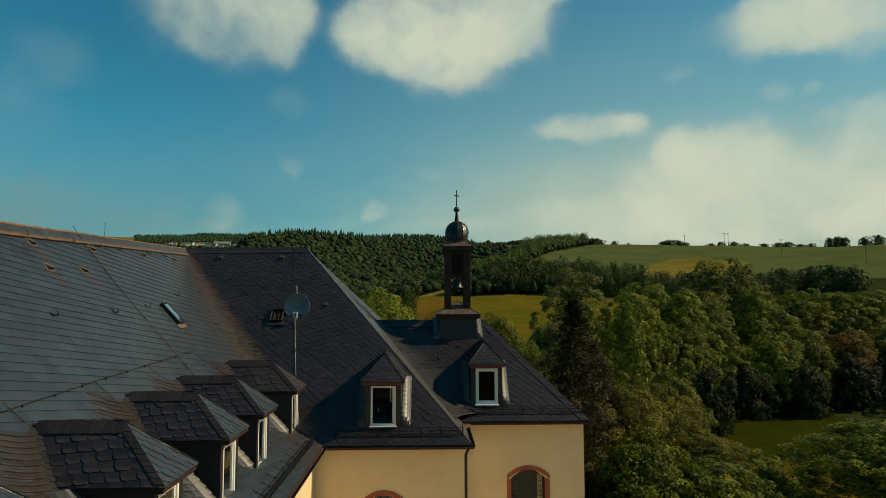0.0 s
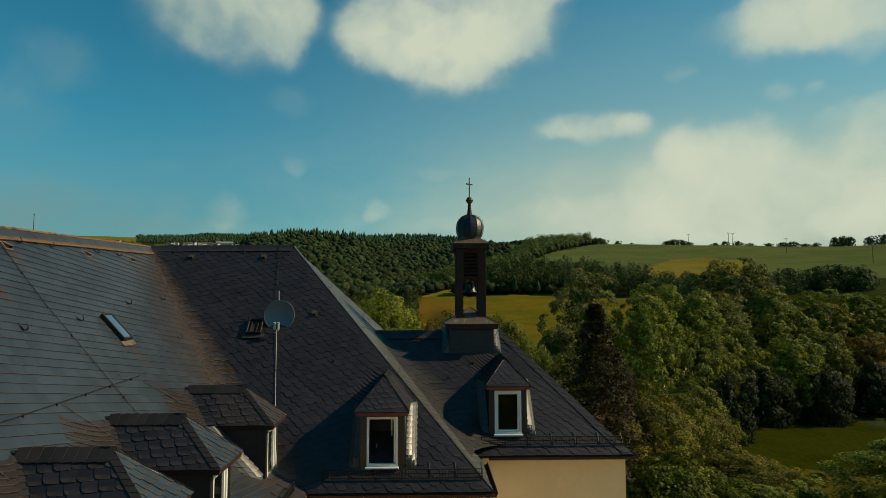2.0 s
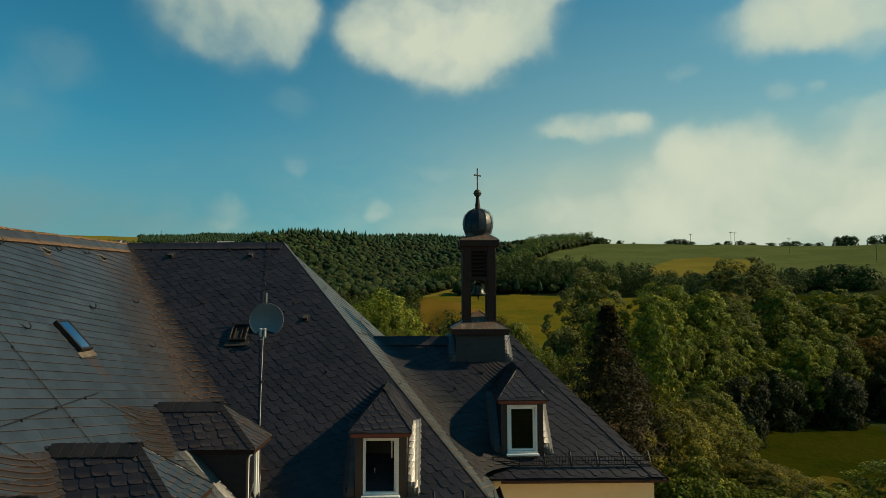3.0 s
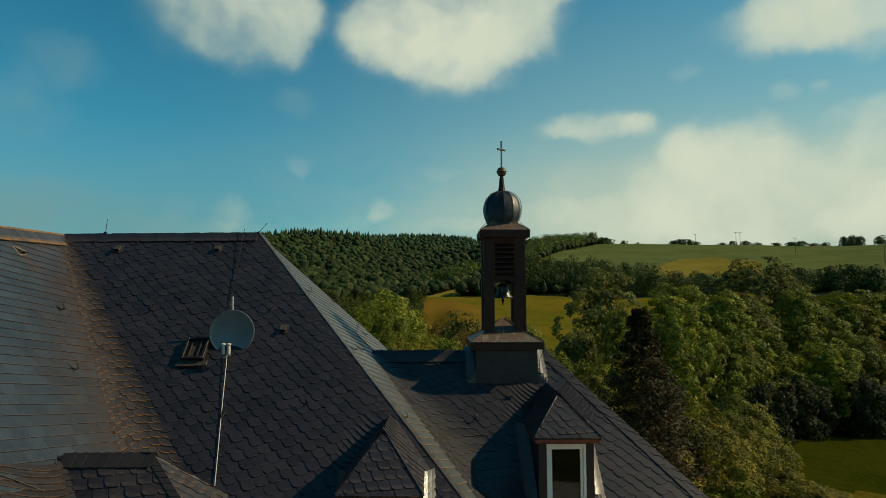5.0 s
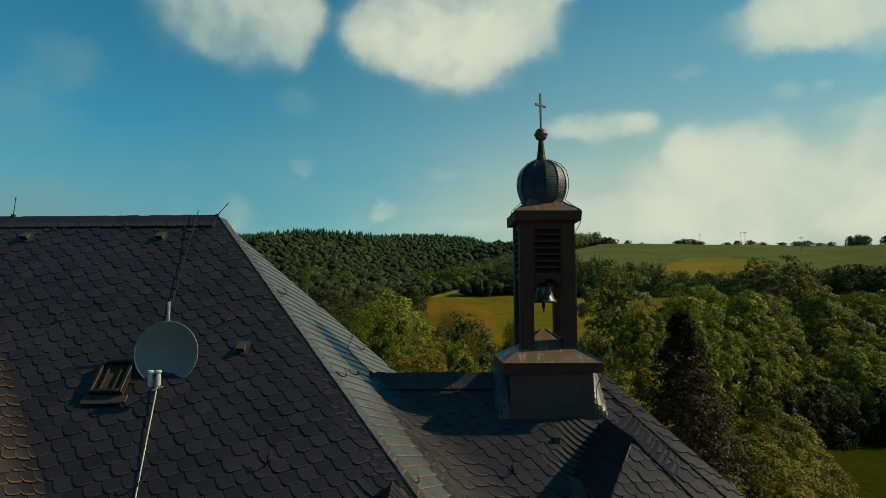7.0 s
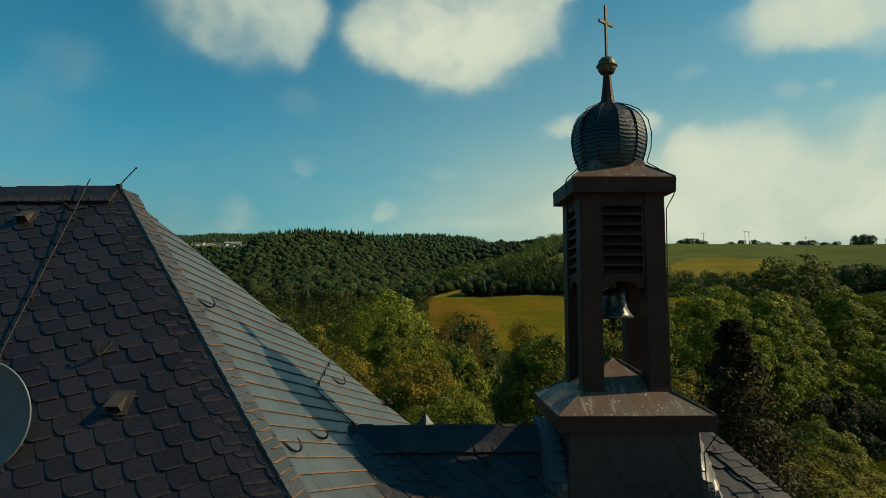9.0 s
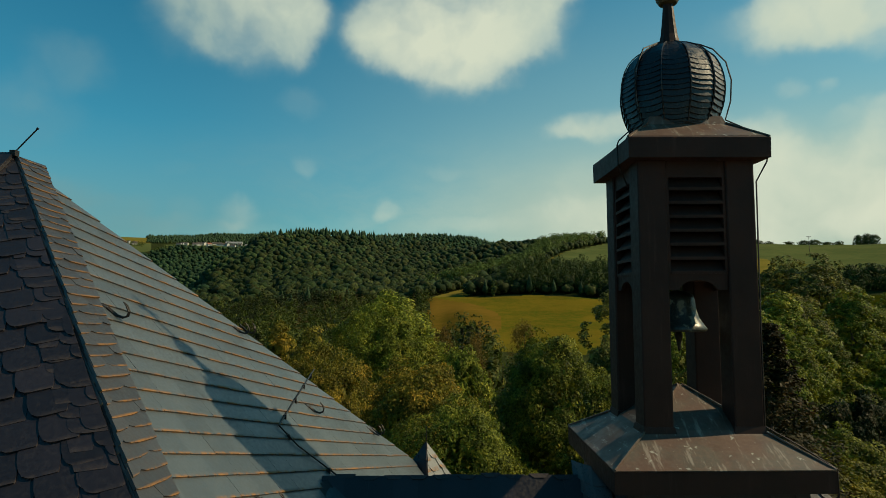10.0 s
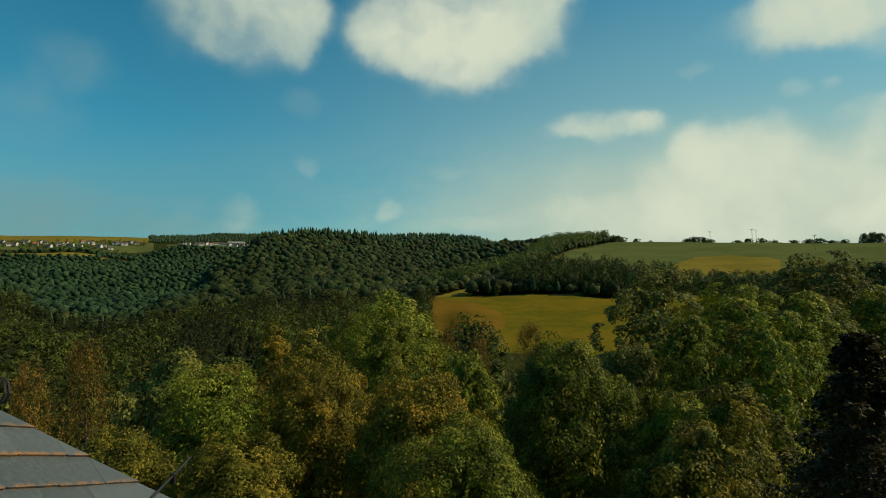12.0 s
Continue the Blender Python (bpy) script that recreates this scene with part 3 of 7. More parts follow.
            allv.extend(O + U2 * a + V2 * b + N * d for a, b, d in verts)
            allf.extend([n + i for i in f] for f in faces)
            alle.extend(edge)
    if allv:
        rest = link_mesh("slating", raw_mesh("slating", allv, allf, alle), mat, parent)
        rest["kind"] = "stuff"
    return parent


def slab(name, poly, thick, mat, parent, label=""):
    """A solid sheet under a roof face, as thick as given, below the face."""
    p = [Vector(q) for q in poly]
    N = (p[1] - p[0]).cross(p[-1] - p[0]).normalized()
    return part(name, hull_prism(bmesh.new(), p, -N * thick), mat, parent, label)

# ---- the land ----
LAND_LEFT = {  # degrees clockwise from +y: (distance, height) up the far side of the valley and its village plateau
    -40.4: ((250, -3), (420, 15), (620, 3), (900, 12), (1400, 75), (1460, 93), (1560, 105), (1650, 124), (1950, 170)),
    -35.6: ((250, -6), (420, 10), (620, -4), (900, 9), (1400, 78), (1460, 96), (1560, 109), (1650, 131), (1950, 177)),
    -30.8: ((250, -9), (420, -5), (620, -15), (900, 6), (1400, 82), (1460, 100), (1560, 114), (1650, 135), (1950, 184)),
    -26.8: ((250, -9), (420, -8), (620, -14), (900, 4), (1400, 78), (1560, 102), (1650, 137), (1950, 186)),
    -22.5: ((250, -6), (420, -1), (650, 10), (750, -2), (1000, 18), (1400, 89), (1560, 129), (1650, 142), (2000, 195)),
    -19.3: ((250, -5), (420, 2), (650, 21), (850, 56), (1000, 49), (1300, 65), (1500, 109), (1600, 139), (1700, 154), (2000, 206)),
    -15.9: ((250, -4), (420, 5), (650, 30), (900, 80), (1000, 97), (1100, 115), (1300, 102), (1700, 145), (2000, 207)),
}
LAND_MIDDLE = {  # the wooded hill with its conifer crest, the gap, and the foot of the fields
    -12.0: ((250, -5), (420, 7), (650, 36), (900, 81), (1000, 98), (1100, 121), (1300, 115), (2000, 176)),
    -7.4: ((250, -5), (420, 7), (650, 33), (900, 77), (1000, 95), (1100, 118), (1300, 104), (2000, 177), (2500, 244)),
    -4.5: ((250, -5), (420, 7), (650, 30), (900, 69), (1100, 111), (1250, 95), (1600, 128), (2500, 253)),
    -3.2: ((250, -7), (420, 5), (650, 30), (1000, 79), (1150, 80), (1300, 121), (1400, 135), (1600, 121), (2500, 258)),
    -0.6: ((250, -12), (420, 13), (650, 27), (900, 71), (1150, 80), (1350, 123), (1420, 133), (1600, 120), (2500, 258)),
    2.5: ((250, -4), (420, 13), (520, 22), (700, 38), (880, 74), (1100, 73), (1600, 120), (2500, 248)),
    6.2: ((250, -6), (420, 13), (520, 30), (700, 44), (870, 83), (1100, 83), (2500, 209)),
    11.3: ((250, -6), (420, 13), (520, 33), (700, 60), (880, 87), (1100, 97), (2500, 203)),
}
LAND_RIGHT = {  # meadow and crop fields
    15.5: ((120, -6), (250, -6), (430, 12), (500, 25), (700, 59), (900, 89), (1100, 91), (1300, 85)),
    25.0: ((120, -5), (250, -3), (430, 14), (500, 24), (700, 56), (900, 84), (1100, 85), (1300, 80)),
    35.0: ((120, -4), (250, 1), (430, 14), (500, 23), (700, 50), (900, 77), (1100, 78), (1300, 74)),
    70.0: ((120, -3), (250, 2), (430, 14), (500, 23), (700, 50), (900, 77), (1100, 78), (1300, 74)),
}
MID = (0.0, 20.0)
GRID_A = np.arange(-60.0, 70.01, 0.5)
GRID_R = np.linspace(0.0, math.sqrt(4700.0), 420) ** 2


def land_table():
    """Heights over the grid of azimuths and distances."""
    rows = {}
    for part_of in (LAND_LEFT, LAND_MIDDLE, LAND_RIGHT):
        for az, pairs in part_of.items():
            low = -12.0 if az < -10 else -8.0
            near = [(0, 0), (30, -1 if az < 20 else 0), (60, -6 if az < 12 else -4)]
            pairs = near + ([(120, low)] if pairs[0][0] > 120 else []) + list(pairs)
            pairs.append((4700, pairs[-1][1] * 1.02))
            rows[az] = np.interp(np.sqrt(GRID_R), [math.sqrt(q[0]) for q in pairs], [q[1] for q in pairs])
    az = sorted(rows)
    known = np.array([rows[q] for q in az])
    out = np.empty((len(GRID_A), len(GRID_R)))
    for i, q in enumerate(GRID_A):
        q = min(max(q, az[0]), az[-1])
        k = max(j for j in range(len(az) - 1) if az[j] <= q)
        f = (q - az[k]) / (az[k + 1] - az[k])
        f = f * f * (3 - 2 * f)
        out[i] = known[k] * (1 - f) + known[k + 1] * f
    return out.tolist()


HEIGHTS = land_table()


def rise(r, az):
    a = min(max((az + 60.0) * 2, 0.0), len(GRID_A) - 1.001)
    q = min(math.sqrt(r) / math.sqrt(4700.0) * 419, 418.999)
    i, j = int(a), int(q)
    f, g = a - i, q - j
    h0, h1 = HEIGHTS[i], HEIGHTS[i + 1]
    return (h0[j] * (1 - g) + h0[j + 1] * g) * (1 - f) + (h1[j] * (1 - g) + h1[j + 1] * g) * f


def polar(x, y):
    return math.hypot(x - MID[0], y - MID[1]), math.degrees(math.atan2(x - MID[0], y - MID[1]))


def land(x, y):
    r, az = polar(x, y)
    wild = max(0.0, min(1.0, (-3 - az) / 6)) * max(0.0, min(1.0, (1350 - r) / 300))
    bumps = noise.noise((x * 0.006, y * 0.006, 0.3)) * min(r, 900) * (0.003 + 0.006 * wild) + noise.noise((x * 0.03, y * 0.03, 1.7)) * min(r / 60, 1.0) * 0.7
    return rise(r, az) + bumps


def field_edge(r):
    """The azimuth at which the wood gives way to the fields."""
    return float(np.interp(r, (430, 480, 520, 560, 640, 880, 1500), (-0.7, 1.0, 3.4, 6.0, 9.2, 15.0, 30.0)))


def cover(r, az):
    """What grows there."""
    wave = 5 * math.sin(az * 0.9) + 3 * math.sin(az * 2.3 + 1)
    if -1.2 + 0.4 * math.sin(r * 0.07) + 0.3 * math.sin(r * 0.031) < az < 21 + 1.5 * math.sin(r * 0.05) and 225 + wave < r < 424 + wave * 0.5:
        return "mown" if az < 5.6 - ((r - 310) / 105) ** 2 * 5.8 else "dry"
    if -4.6 < az < -2.6 and 255 < r < 300:
        return "mown"
    if -2.0 < az < 80 and 424 < r < 1500:
        edge = field_edge(r)
        if az < edge:
            return "wood"
        if r < 515:
            return "stubble" if az < edge + 3.0 else "wood"
        if r < 720 and az < edge + 2.4 * (1 - (r - 505) / 230):
            return "stubble"
        return "stubble" if 20.0 < az < 28.5 and 525 < r < 690 + wave * 2 - (az - 25) ** 2 * 4.0 else "crop"
    if 24 < az < 75 and 34 < r < 92 + 4 * math.sin(az):
        return "rough" if r < 56 + 1.5 * math.sin(az * 0.35) + (az - 38) * 0.5 else "meadow"
    if 16 < az < 80 and 150 < r < 430:
        return "meadow"
    if az < -29.2 and 1452 < r < 1548 or -28.8 < az < -26.6 and 1450 < r < 1500 or az < -25.4 and 1730 < r < 4000:
        return "stubble"
    if -3.9 < az < -2.5 and 1290 < r < 1420 or -1.2 < az < 1.0 and 1340 < r < 1430:
        return "stubble"
    if az < -25.0 and 1600 < r < 1730 or -24.5 < az < -16.5 and 1575 < r < 1700:
        return "crop"
    if abs(az) > 62 and r < 34:
        return "yard"   # a pale gravelled court, added out of view on the near side of the house
    if r < 28 or abs(az) > 95:
        return "meadow"
    return "wood"


def ground():
    rs = [0.0, 8, 16, 24]
    while rs[-1] < 4600:
        rs.append(rs[-1] * (1.010 if 220 < rs[-1] < 720 else 1.028) + 0.5)
    azs = [-180 + 6 * k for k in range(20)] + [-60 + 1.0 * k for k in range(54)] + [-6 + 0.25 * k for k in range(160)] + [34 + k for k in range(46)] + [80 + 5 * k for k in range(0, 20)]
    verts, faces, mats = [(MID[0], MID[1], land(*MID))], [], []
    slots = {"meadow": 0, "dry": 1, "crop": 2, "stubble": 3, "wood": 4, "yard": 5, "rough": 6, "mown": 7}
    for r in rs[1:]:
        for a in azs:
            x, y = MID[0] + r * math.sin(radians(a)), MID[1] + r * math.cos(radians(a))
            verts.append((x, y, land(x, y)))
    n = len(azs)
    for i in range(len(rs) - 1):
        for k in range(n):
            j = (k + 1) % n
            mid_r, mid_a = (rs[i] + rs[i + 1]) / 2, azs[k] + ((azs[j] - azs[k]) % 360) / 2
            if i == 0:
                faces.append((0, 1 + j, 1 + k))
            else:
                a, b = 1 + (i - 1) * n, 1 + i * n
                faces.append((a + k, a + j, b + j, b + k))
            mats.append(slots[cover(mid_r, mid_a)])
    me = raw_mesh("ground", verts, [f[::-1] for f in faces], None, True)
    ob = link_mesh("ground", me, [MEADOW, DRY_MEADOW, CROP, STUBBLE, FOREST_FLOOR, YARD, ROUGH_GRASS, MOWN])
    me.polygons.foreach_set("material_index", mats)
    return tagged(ob, "rolling farmland with meadows, crop fields and wooded valley floor", "ground", kind="structure")


ground()

# ---- the house: plan of its roofs ----
RIDGE_Y, RIDGE_Z = 25.42, 15.0           # transverse wing
HIP_X = -4.96                            # where its ridge ends
EAVE_Y, EAVE_X, EAVE_Z = 19.2, 1.33, 8.52
LEFT_X = -9.85                           # ridge of the long wing
LEFT_EAVE = -3.15
KICK_X, LEFT_PITCH = -4.5, 1.076         # below this line the long roof flares out
LOW_Y, LOW_Z = 25.5, 12.02                # ridge of the bell tower wing
LOW_END, LOW_EAVE_Y, LOW_EAVE_X, LOW_EAVE_Z = 2.35, 22.05, 5.72, 8.66
BACK_Y = 2 * RIDGE_Y - EAVE_Y
LOW_BACK = 2 * LOW_Y - LOW_EAVE_Y
NEAR_Y = -8.0                            # near end of the long wing
SAG = 0.026


def left_ridge(y):
    return 14.95 - SAG * (RIDGE_Y - y)


def left_near():
    """The near end of the sagging ridge, kept in the plane of the roof face."""
    z = left_ridge(NEAR_Y)
    return (LEFT_X + (left_ridge(RIDGE_Y) - z) / LEFT_PITCH, NEAR_Y, z)


house = thing("convent_building", (0, 0, 0), "cream plastered convent with steep dark slate roofs and dormers", "building")


def roof_face(poly, mat, w, h, outline, near, label, most=300, slant=0.0, seed=1, under=0.10, loose=1.0, band=0.42, lift=0.024):
    face = slab("roof", [Vector(q) - Vector((0, 0, 0.012)) for q in poly], under, UNDERLAY, house, label)
    slates(face, poly, w, h, outline, mat, near, most, slant, seed, lift=lift, loose=loose, band=band)
    return face


KICK_Z = left_ridge(RIDGE_Y) - LEFT_PITCH * (KICK_X - LEFT_X)
KICK_Y = EAVE_Y + (KICK_Z - EAVE_Z) * (RIDGE_Y - EAVE_Y) / (RIDGE_Z - EAVE_Z)
FRONT = [(LEFT_EAVE, EAVE_Y, EAVE_Z), (EAVE_X, EAVE_Y, EAVE_Z), (HIP_X, RIDGE_Y, RIDGE_Z), (LEFT_X, RIDGE_Y, RIDGE_Z - 0.03), (KICK_X, KICK_Y, KICK_Z)]
HIP = [(EAVE_X, EAVE_Y, EAVE_Z), (EAVE_X, BACK_Y, EAVE_Z), (HIP_X, RIDGE_Y, RIDGE_Z)]
LEFT = [(KICK_X, NEAR_Y, KICK_Z), (KICK_X, KICK_Y, KICK_Z), (LEFT_X, RIDGE_Y, left_ridge(RIDGE_Y)), left_near()]
LEFT_LOW = [(LEFT_EAVE, NEAR_Y, EAVE_Z), (LEFT_EAVE, EAVE_Y, EAVE_Z), (KICK_X, KICK_Y, KICK_Z), (KICK_X, NEAR_Y, KICK_Z)]
LOW_FRONT = [(1.194, LOW_EAVE_Y, LOW_EAVE_Z), (LOW_EAVE_X, LOW_EAVE_Y, LOW_EAVE_Z), (LOW_END, LOW_Y, LOW_Z), (-2.07, LOW_Y, LOW_Z)]
LOW_HIP = [(LOW_EAVE_X, LOW_EAVE_Y, LOW_EAVE_Z), (LOW_EAVE_X, LOW_BACK, LOW_EAVE_Z), (LOW_END, LOW_Y, LOW_Z)]
roof_face(FRONT, SLATE, 0.225, 0.205, SCALE, (-5.4, -1.4, 22.6, 24.9), "steep roof face of dark scale-cut slates", seed=3, slant=0.32, lift=0.019, loose=0.9, band=0.14)
roof_face(HIP, SLATE_OLD, 0.30, 0.19, PLATE, (-4.6, -0.9, 23.2, 28.0), "hipped roof face of grey slates with orange lichen", seed=4, slant=-0.34, loose=0.25, band=0.14)
roof_face(LEFT, SLATE_LONG, 0.32, 0.215, PLATE, (-7.8, -3.4, 12.0, 23.0), "long roof face of grey slates with orange lichen", seed=5, slant=-0.22, loose=0.25, band=0.10)
roof_face(LEFT_LOW, SLATE_LONG, 0.30, 0.20, PLATE, None, "flared foot of the long roof in grey slates", seed=8, slant=-0.22, loose=0.3, band=0.2)
roof_face(LOW_FRONT, SLATE, 0.225, 0.205, SCALE, (-1.6, 5.2, 22.3, 25.4), "lower roof face of dark scale-cut slates", seed=6, slant=0.32, lift=0.019, loose=0.9, band=0.14)
roof_face(LOW_HIP, SLATE, 0.225, 0.205, SCALE, None, "hip end of dark slates", seed=7, slant=0.32)
# faces turned away
slab("roof", [(EAVE_X, BACK_Y, EAVE_Z), (LEFT_X * 2 + 3.2, BACK_Y, EAVE_Z), (LEFT_X, RIDGE_Y, RIDGE_Z - 0.03), (HIP_X, RIDGE_Y, RIDGE_Z)], 0.1, SLATE, house)
slab("roof", [(LEFT_X * 2 - LEFT_EAVE, BACK_Y, EAVE_Z), (LEFT_X * 2 - LEFT_EAVE, NEAR_Y, EAVE_Z), left_near(), (LEFT_X, RIDGE_Y, left_ridge(RIDGE_Y))], 0.1, SLATE_OLD, house)
slab("roof", [(LOW_EAVE_X, LOW_BACK, LOW_EAVE_Z), (0.5, LOW_BACK, LOW_EAVE_Z), (-2.1, LOW_Y, LOW_Z), (LOW_END, LOW_Y, LOW_Z)], 0.1, SLATE, house)


# ---- courses along ridges, hips and valleys ----
def strip(poly, w, h, outline, mat, label="", seed=1, lift=0.03, slant=0.0, band=0.42):
    """A narrow band of smaller slates laid over a roof edge."""
    p = [Vector(q) for q in poly]
    n = (p[1] - p[0]).cross(p[-1] - p[0]).normalized() * lift
    p = [q + n for q in p]
    face = slab("edge_course", [q - n.normalized() * 0.012 for q in p], 0.03, UNDERLAY, house, label)
    slates(face, p, w, h, outline, mat, None, 0, slant, seed, lift=0.016, band=band)
    return face


def down(a, b, d):
    """The point d metres from a towards b."""
    a, b = Vector(a), Vector(b)
    return a + (b - a).normalized() * d


fr, ft, fv = FRONT[1], FRONT[2], FRONT[3]
SX = Vector((1, 0, 0))
SY = Vector((0, 1, 0))
# along the hip, on both of its faces
strip([Vector(fr) - SX * 0.26, fr, ft, Vector(ft) - SX * 0.26], 0.26, 0.12, SCALE, SLATE, "narrow dark slates along the hip", 11, 0.003, 0.16)
strip([fr, Vector(fr) + SY * 0.40, Vector(ft) + SY * 0.40, ft], 0.44, 0.10, TONGUE, SLATE_EDGE, "narrow lichened slates along the hip", 12, 0.034, -0.10, 0.2)
def swept_valley(xa, yb, z0, z1, wide, course, mat, label, seed, most=8):
    """A hollow valley between a face looking along +x and one looking along -y: courses of small slates bent round the corner.
    xa, yb: where the two faces stand at a height."""
    rnd = random.Random(seed)
    verts, faces, edge = [], [], []
    out = Vector((0.55, -0.55, 0.62))

    def at(f, z, lift):
        w = wide * (0.22 + 0.78 * min(1.0, (z1 - z) / (z1 - z0)))
        x, y = xa(z), yb(z)
        p = Vector((x, y - w)) * (1 - f) ** 2 + Vector((x, y)) * (2 * f * (1 - f)) + Vector((x + w, y)) * f ** 2
        return Vector((p.x, p.y, z)) + out * lift

    rows = int((z1 - z0) / course)
    for i in range(rows):
        z = z0 + i * course
        n = max(4, int(most * (0.45 + 0.55 * (z1 - z) / (z1 - z0))))
        shift = rnd.uniform(0, 1) / n
        for k in range(-1, n + 1):
            f0, f1 = max(0.0, (k + shift * n) / n), min(1.0, (k + 1 + shift * n) / n + 0.006)
            if f1 - f0 < 0.25 / n:
                continue
            rise_k = rnd.uniform(-0.012, 0.012)
            lift = 0.030 + rnd.uniform(-0.004, 0.006)
            base = len(verts)
            fs = (f0, f0 + (f1 - f0) * 0.22, f0 + (f1 - f0) * 0.6, f1)
            lows = (0.42, 0.10, 0.0, 0.0)
            for f, low in zip(fs, lows):
                slope = 0.10 * (f - 0.5) - 0.16 * (f - 0.5) ** 2
                for up, l, e in ((low, lift, 1.0), (low + 0.12, lift * 0.9, 1.0), (low + 0.17, lift * 0.88, 0.0), (1.6, 0.010, 0.0)):
                    verts.append(at(f, min(z + rise_k + slope + up * course, z1 + 0.1), l))
                    edge.append(e)
                verts.append(at(f, z + rise_k + slope + low * course, lift - 0.026))
                edge.append(1.0)
            for q in range(3):
                for up in range(3):
                    u = base + q * 5 + up
                    faces.append((u, u + 5, u + 6, u + 1))
                u = base + q * 5
                faces.append((u + 4, u + 9, u + 5, u))
    bed_v, bed_f = [], []
    for i in range(25):
        z = z0 - 0.05 + (z1 - z0 + 0.1) * i / 24
        bed_v += [at(f / 6, z, 0.004) for f in range(7)]
    for i in range(24):
        for f in range(6):
            u = i * 7 + f
            bed_f.append((u, u + 1, u + 8, u + 7))
    bed = link_mesh("valley", raw_mesh("valley", bed_v, bed_f), UNDERLAY, house, label)
    rest = link_mesh("slating", raw_mesh("slating", verts, faces, edge), mat, bed)
    rest["kind"] = "stuff"


kfront = (RIDGE_Z - EAVE_Z) / (RIDGE_Y - EAVE_Y)
khip = (RIDGE_Z - EAVE_Z) / (EAVE_X - HIP_X)
klow = (LOW_Z - LOW_EAVE_Z) / (LOW_Y - LOW_EAVE_Y)
# between the long wing and the transverse wing
swept_valley(lambda z: LEFT_X + (left_ridge(RIDGE_Y) - z) / LEFT_PITCH, lambda z: EAVE_Y + (z - EAVE_Z) / kfront, KICK_Z + 0.25, RIDGE_Z - 0.12, 0.78, 0.115, SLATE_VALLEY, "swept valley of small brownish slates", 13)
# between the hip face and the lower wing
swept_valley(lambda z: EAVE_X - (z - EAVE_Z) / khip, lambda z: LOW_EAVE_Y + (z - LOW_EAVE_Z) / klow, LOW_EAVE_Z + 0.30, LOW_Z - 0.02, 1.45, 0.135, SLATE_SWEPT, "swept valley of small grey slates", 14, 9)
# right hip of the lower wing
la, lt = Vector(LOW_FRONT[1]), Vector(LOW_FRONT[2])
strip([la - SX * 0.30, la, lt, lt - SX * 0.30], 0.30, 0.11, SCALE, SLATE, "narrow dark slates along the hip", 15, 0.022, 0.16)
# ridges
k = (RIDGE_Z - EAVE_Z) / (RIDGE_Y - EAVE_Y)
strip([Vector(fv) - Vector((0, 0.19, 0.19 * k)), Vector(ft) - Vector((0, 0.19, 0.19 * k)), Vector(ft) + Vector((0, 0.03, 0.03 * k)), Vector(fv) + Vector((0, 0.03, 0.03 * k))], 0.20, 0.36, TONGUE, SLATE, "ridge course of overlapping slates", 16, 0.04)
strip([Vector(LOW_FRONT[3]) - Vector((0, 0.24, 0.24)), Vector(LOW_FRONT[2]) - Vector((0, 0.24, 0.24)), Vector(LOW_FRONT[2]) + Vector((0, 0.03, 0.03)), Vector(LOW_FRONT[3]) + Vector((0, 0.03, 0.03))], 0.22, 0.36, TONGUE, SLATE, "ridge course of overlapping slates", 17, 0.04)
lk = LEFT_PITCH
ln, lf = Vector(left_near()), Vector(LEFT[2])
strip([ln + Vector((0.26, 0, -0.26 * lk)), lf + Vector((0.26, 0, -0.26 * lk)), lf + Vector((-0.03, 0, 0.03 * lk)), ln + Vector((-0.03, 0, 0.03 * lk))], 0.24, 0.38, PLATE, SLATE_EDGE, "ridge course of overlapping grey slates", 18, 0.05)

# ---- walls ----
def wall_with_window(name, axis, at, a0, a1, z0, z1, thick, holes):
    """An upright wall along x (axis 'x', outer face at y = at) with holes (left, right, sill, spring, crown)."""
    outline = [(a0, z0)]
    for l, r, sill, spring, crown in holes:
        n = 10
        outline += [(l, z0), (l, sill)]
        rim = [(l + (r - l) * i / n, spring + (crown - spring) * (1 - (2 * i / n - 1) ** 2)) for i in range(n + 1)]
        outline += rim + [(r, sill), (l + 0.001, sill), (l + 0.001, z0)]
    outline += [(a1, z0), (a1, z1), (a0, z1)]
    bm = hull_prism(bmesh.new(), [(x, at, z) for x, z in outline], (0, thick, 0))
    return part(name, bm, PLASTER, house)


WALL_Y, STEP_X, LOW_WALL_Y, LOW_WALL_X, LEFT_WALL = 19.46, 1.15, 22.36, 5.58, -3.42
WINDOWS = ((WALL_Y, -2.07, -0.58, 4.60, 6.62, 6.98), (LOW_WALL_Y, 2.83, 4.34, 4.60, 6.60, 6.92))
wall_with_window("wall", "x", WALL_Y, LEFT_WALL, STEP_X, -1.5, EAVE_Z - 0.02, 0.45, [(w[1] + 0.13, w[2] - 0.13, w[3], w[4], w[5]) for w in WINDOWS[:1]])
wall_with_window("wall", "x", LOW_WALL_Y, STEP_X, LOW_WALL_X, -1.5, LOW_EAVE_Z - 0.02, 0.45, [(w[1] + 0.13, w[2] - 0.13, w[3], w[4], w[5]) for w in WINDOWS[1:]])
part("wall", one_box(STEP_X - 0.4, STEP_X - 0.002, WALL_Y + 0.45, LOW_WALL_Y, -1.5, EAVE_Z - 0.02), PLASTER, house)
part("wall", one_box(LOW_WALL_X - 0.4, LOW_WALL_X - 0.002, LOW_WALL_Y + 0.45, LOW_BACK - 0.3, -1.5, LOW_EAVE_Z - 0.02), PLASTER, house)
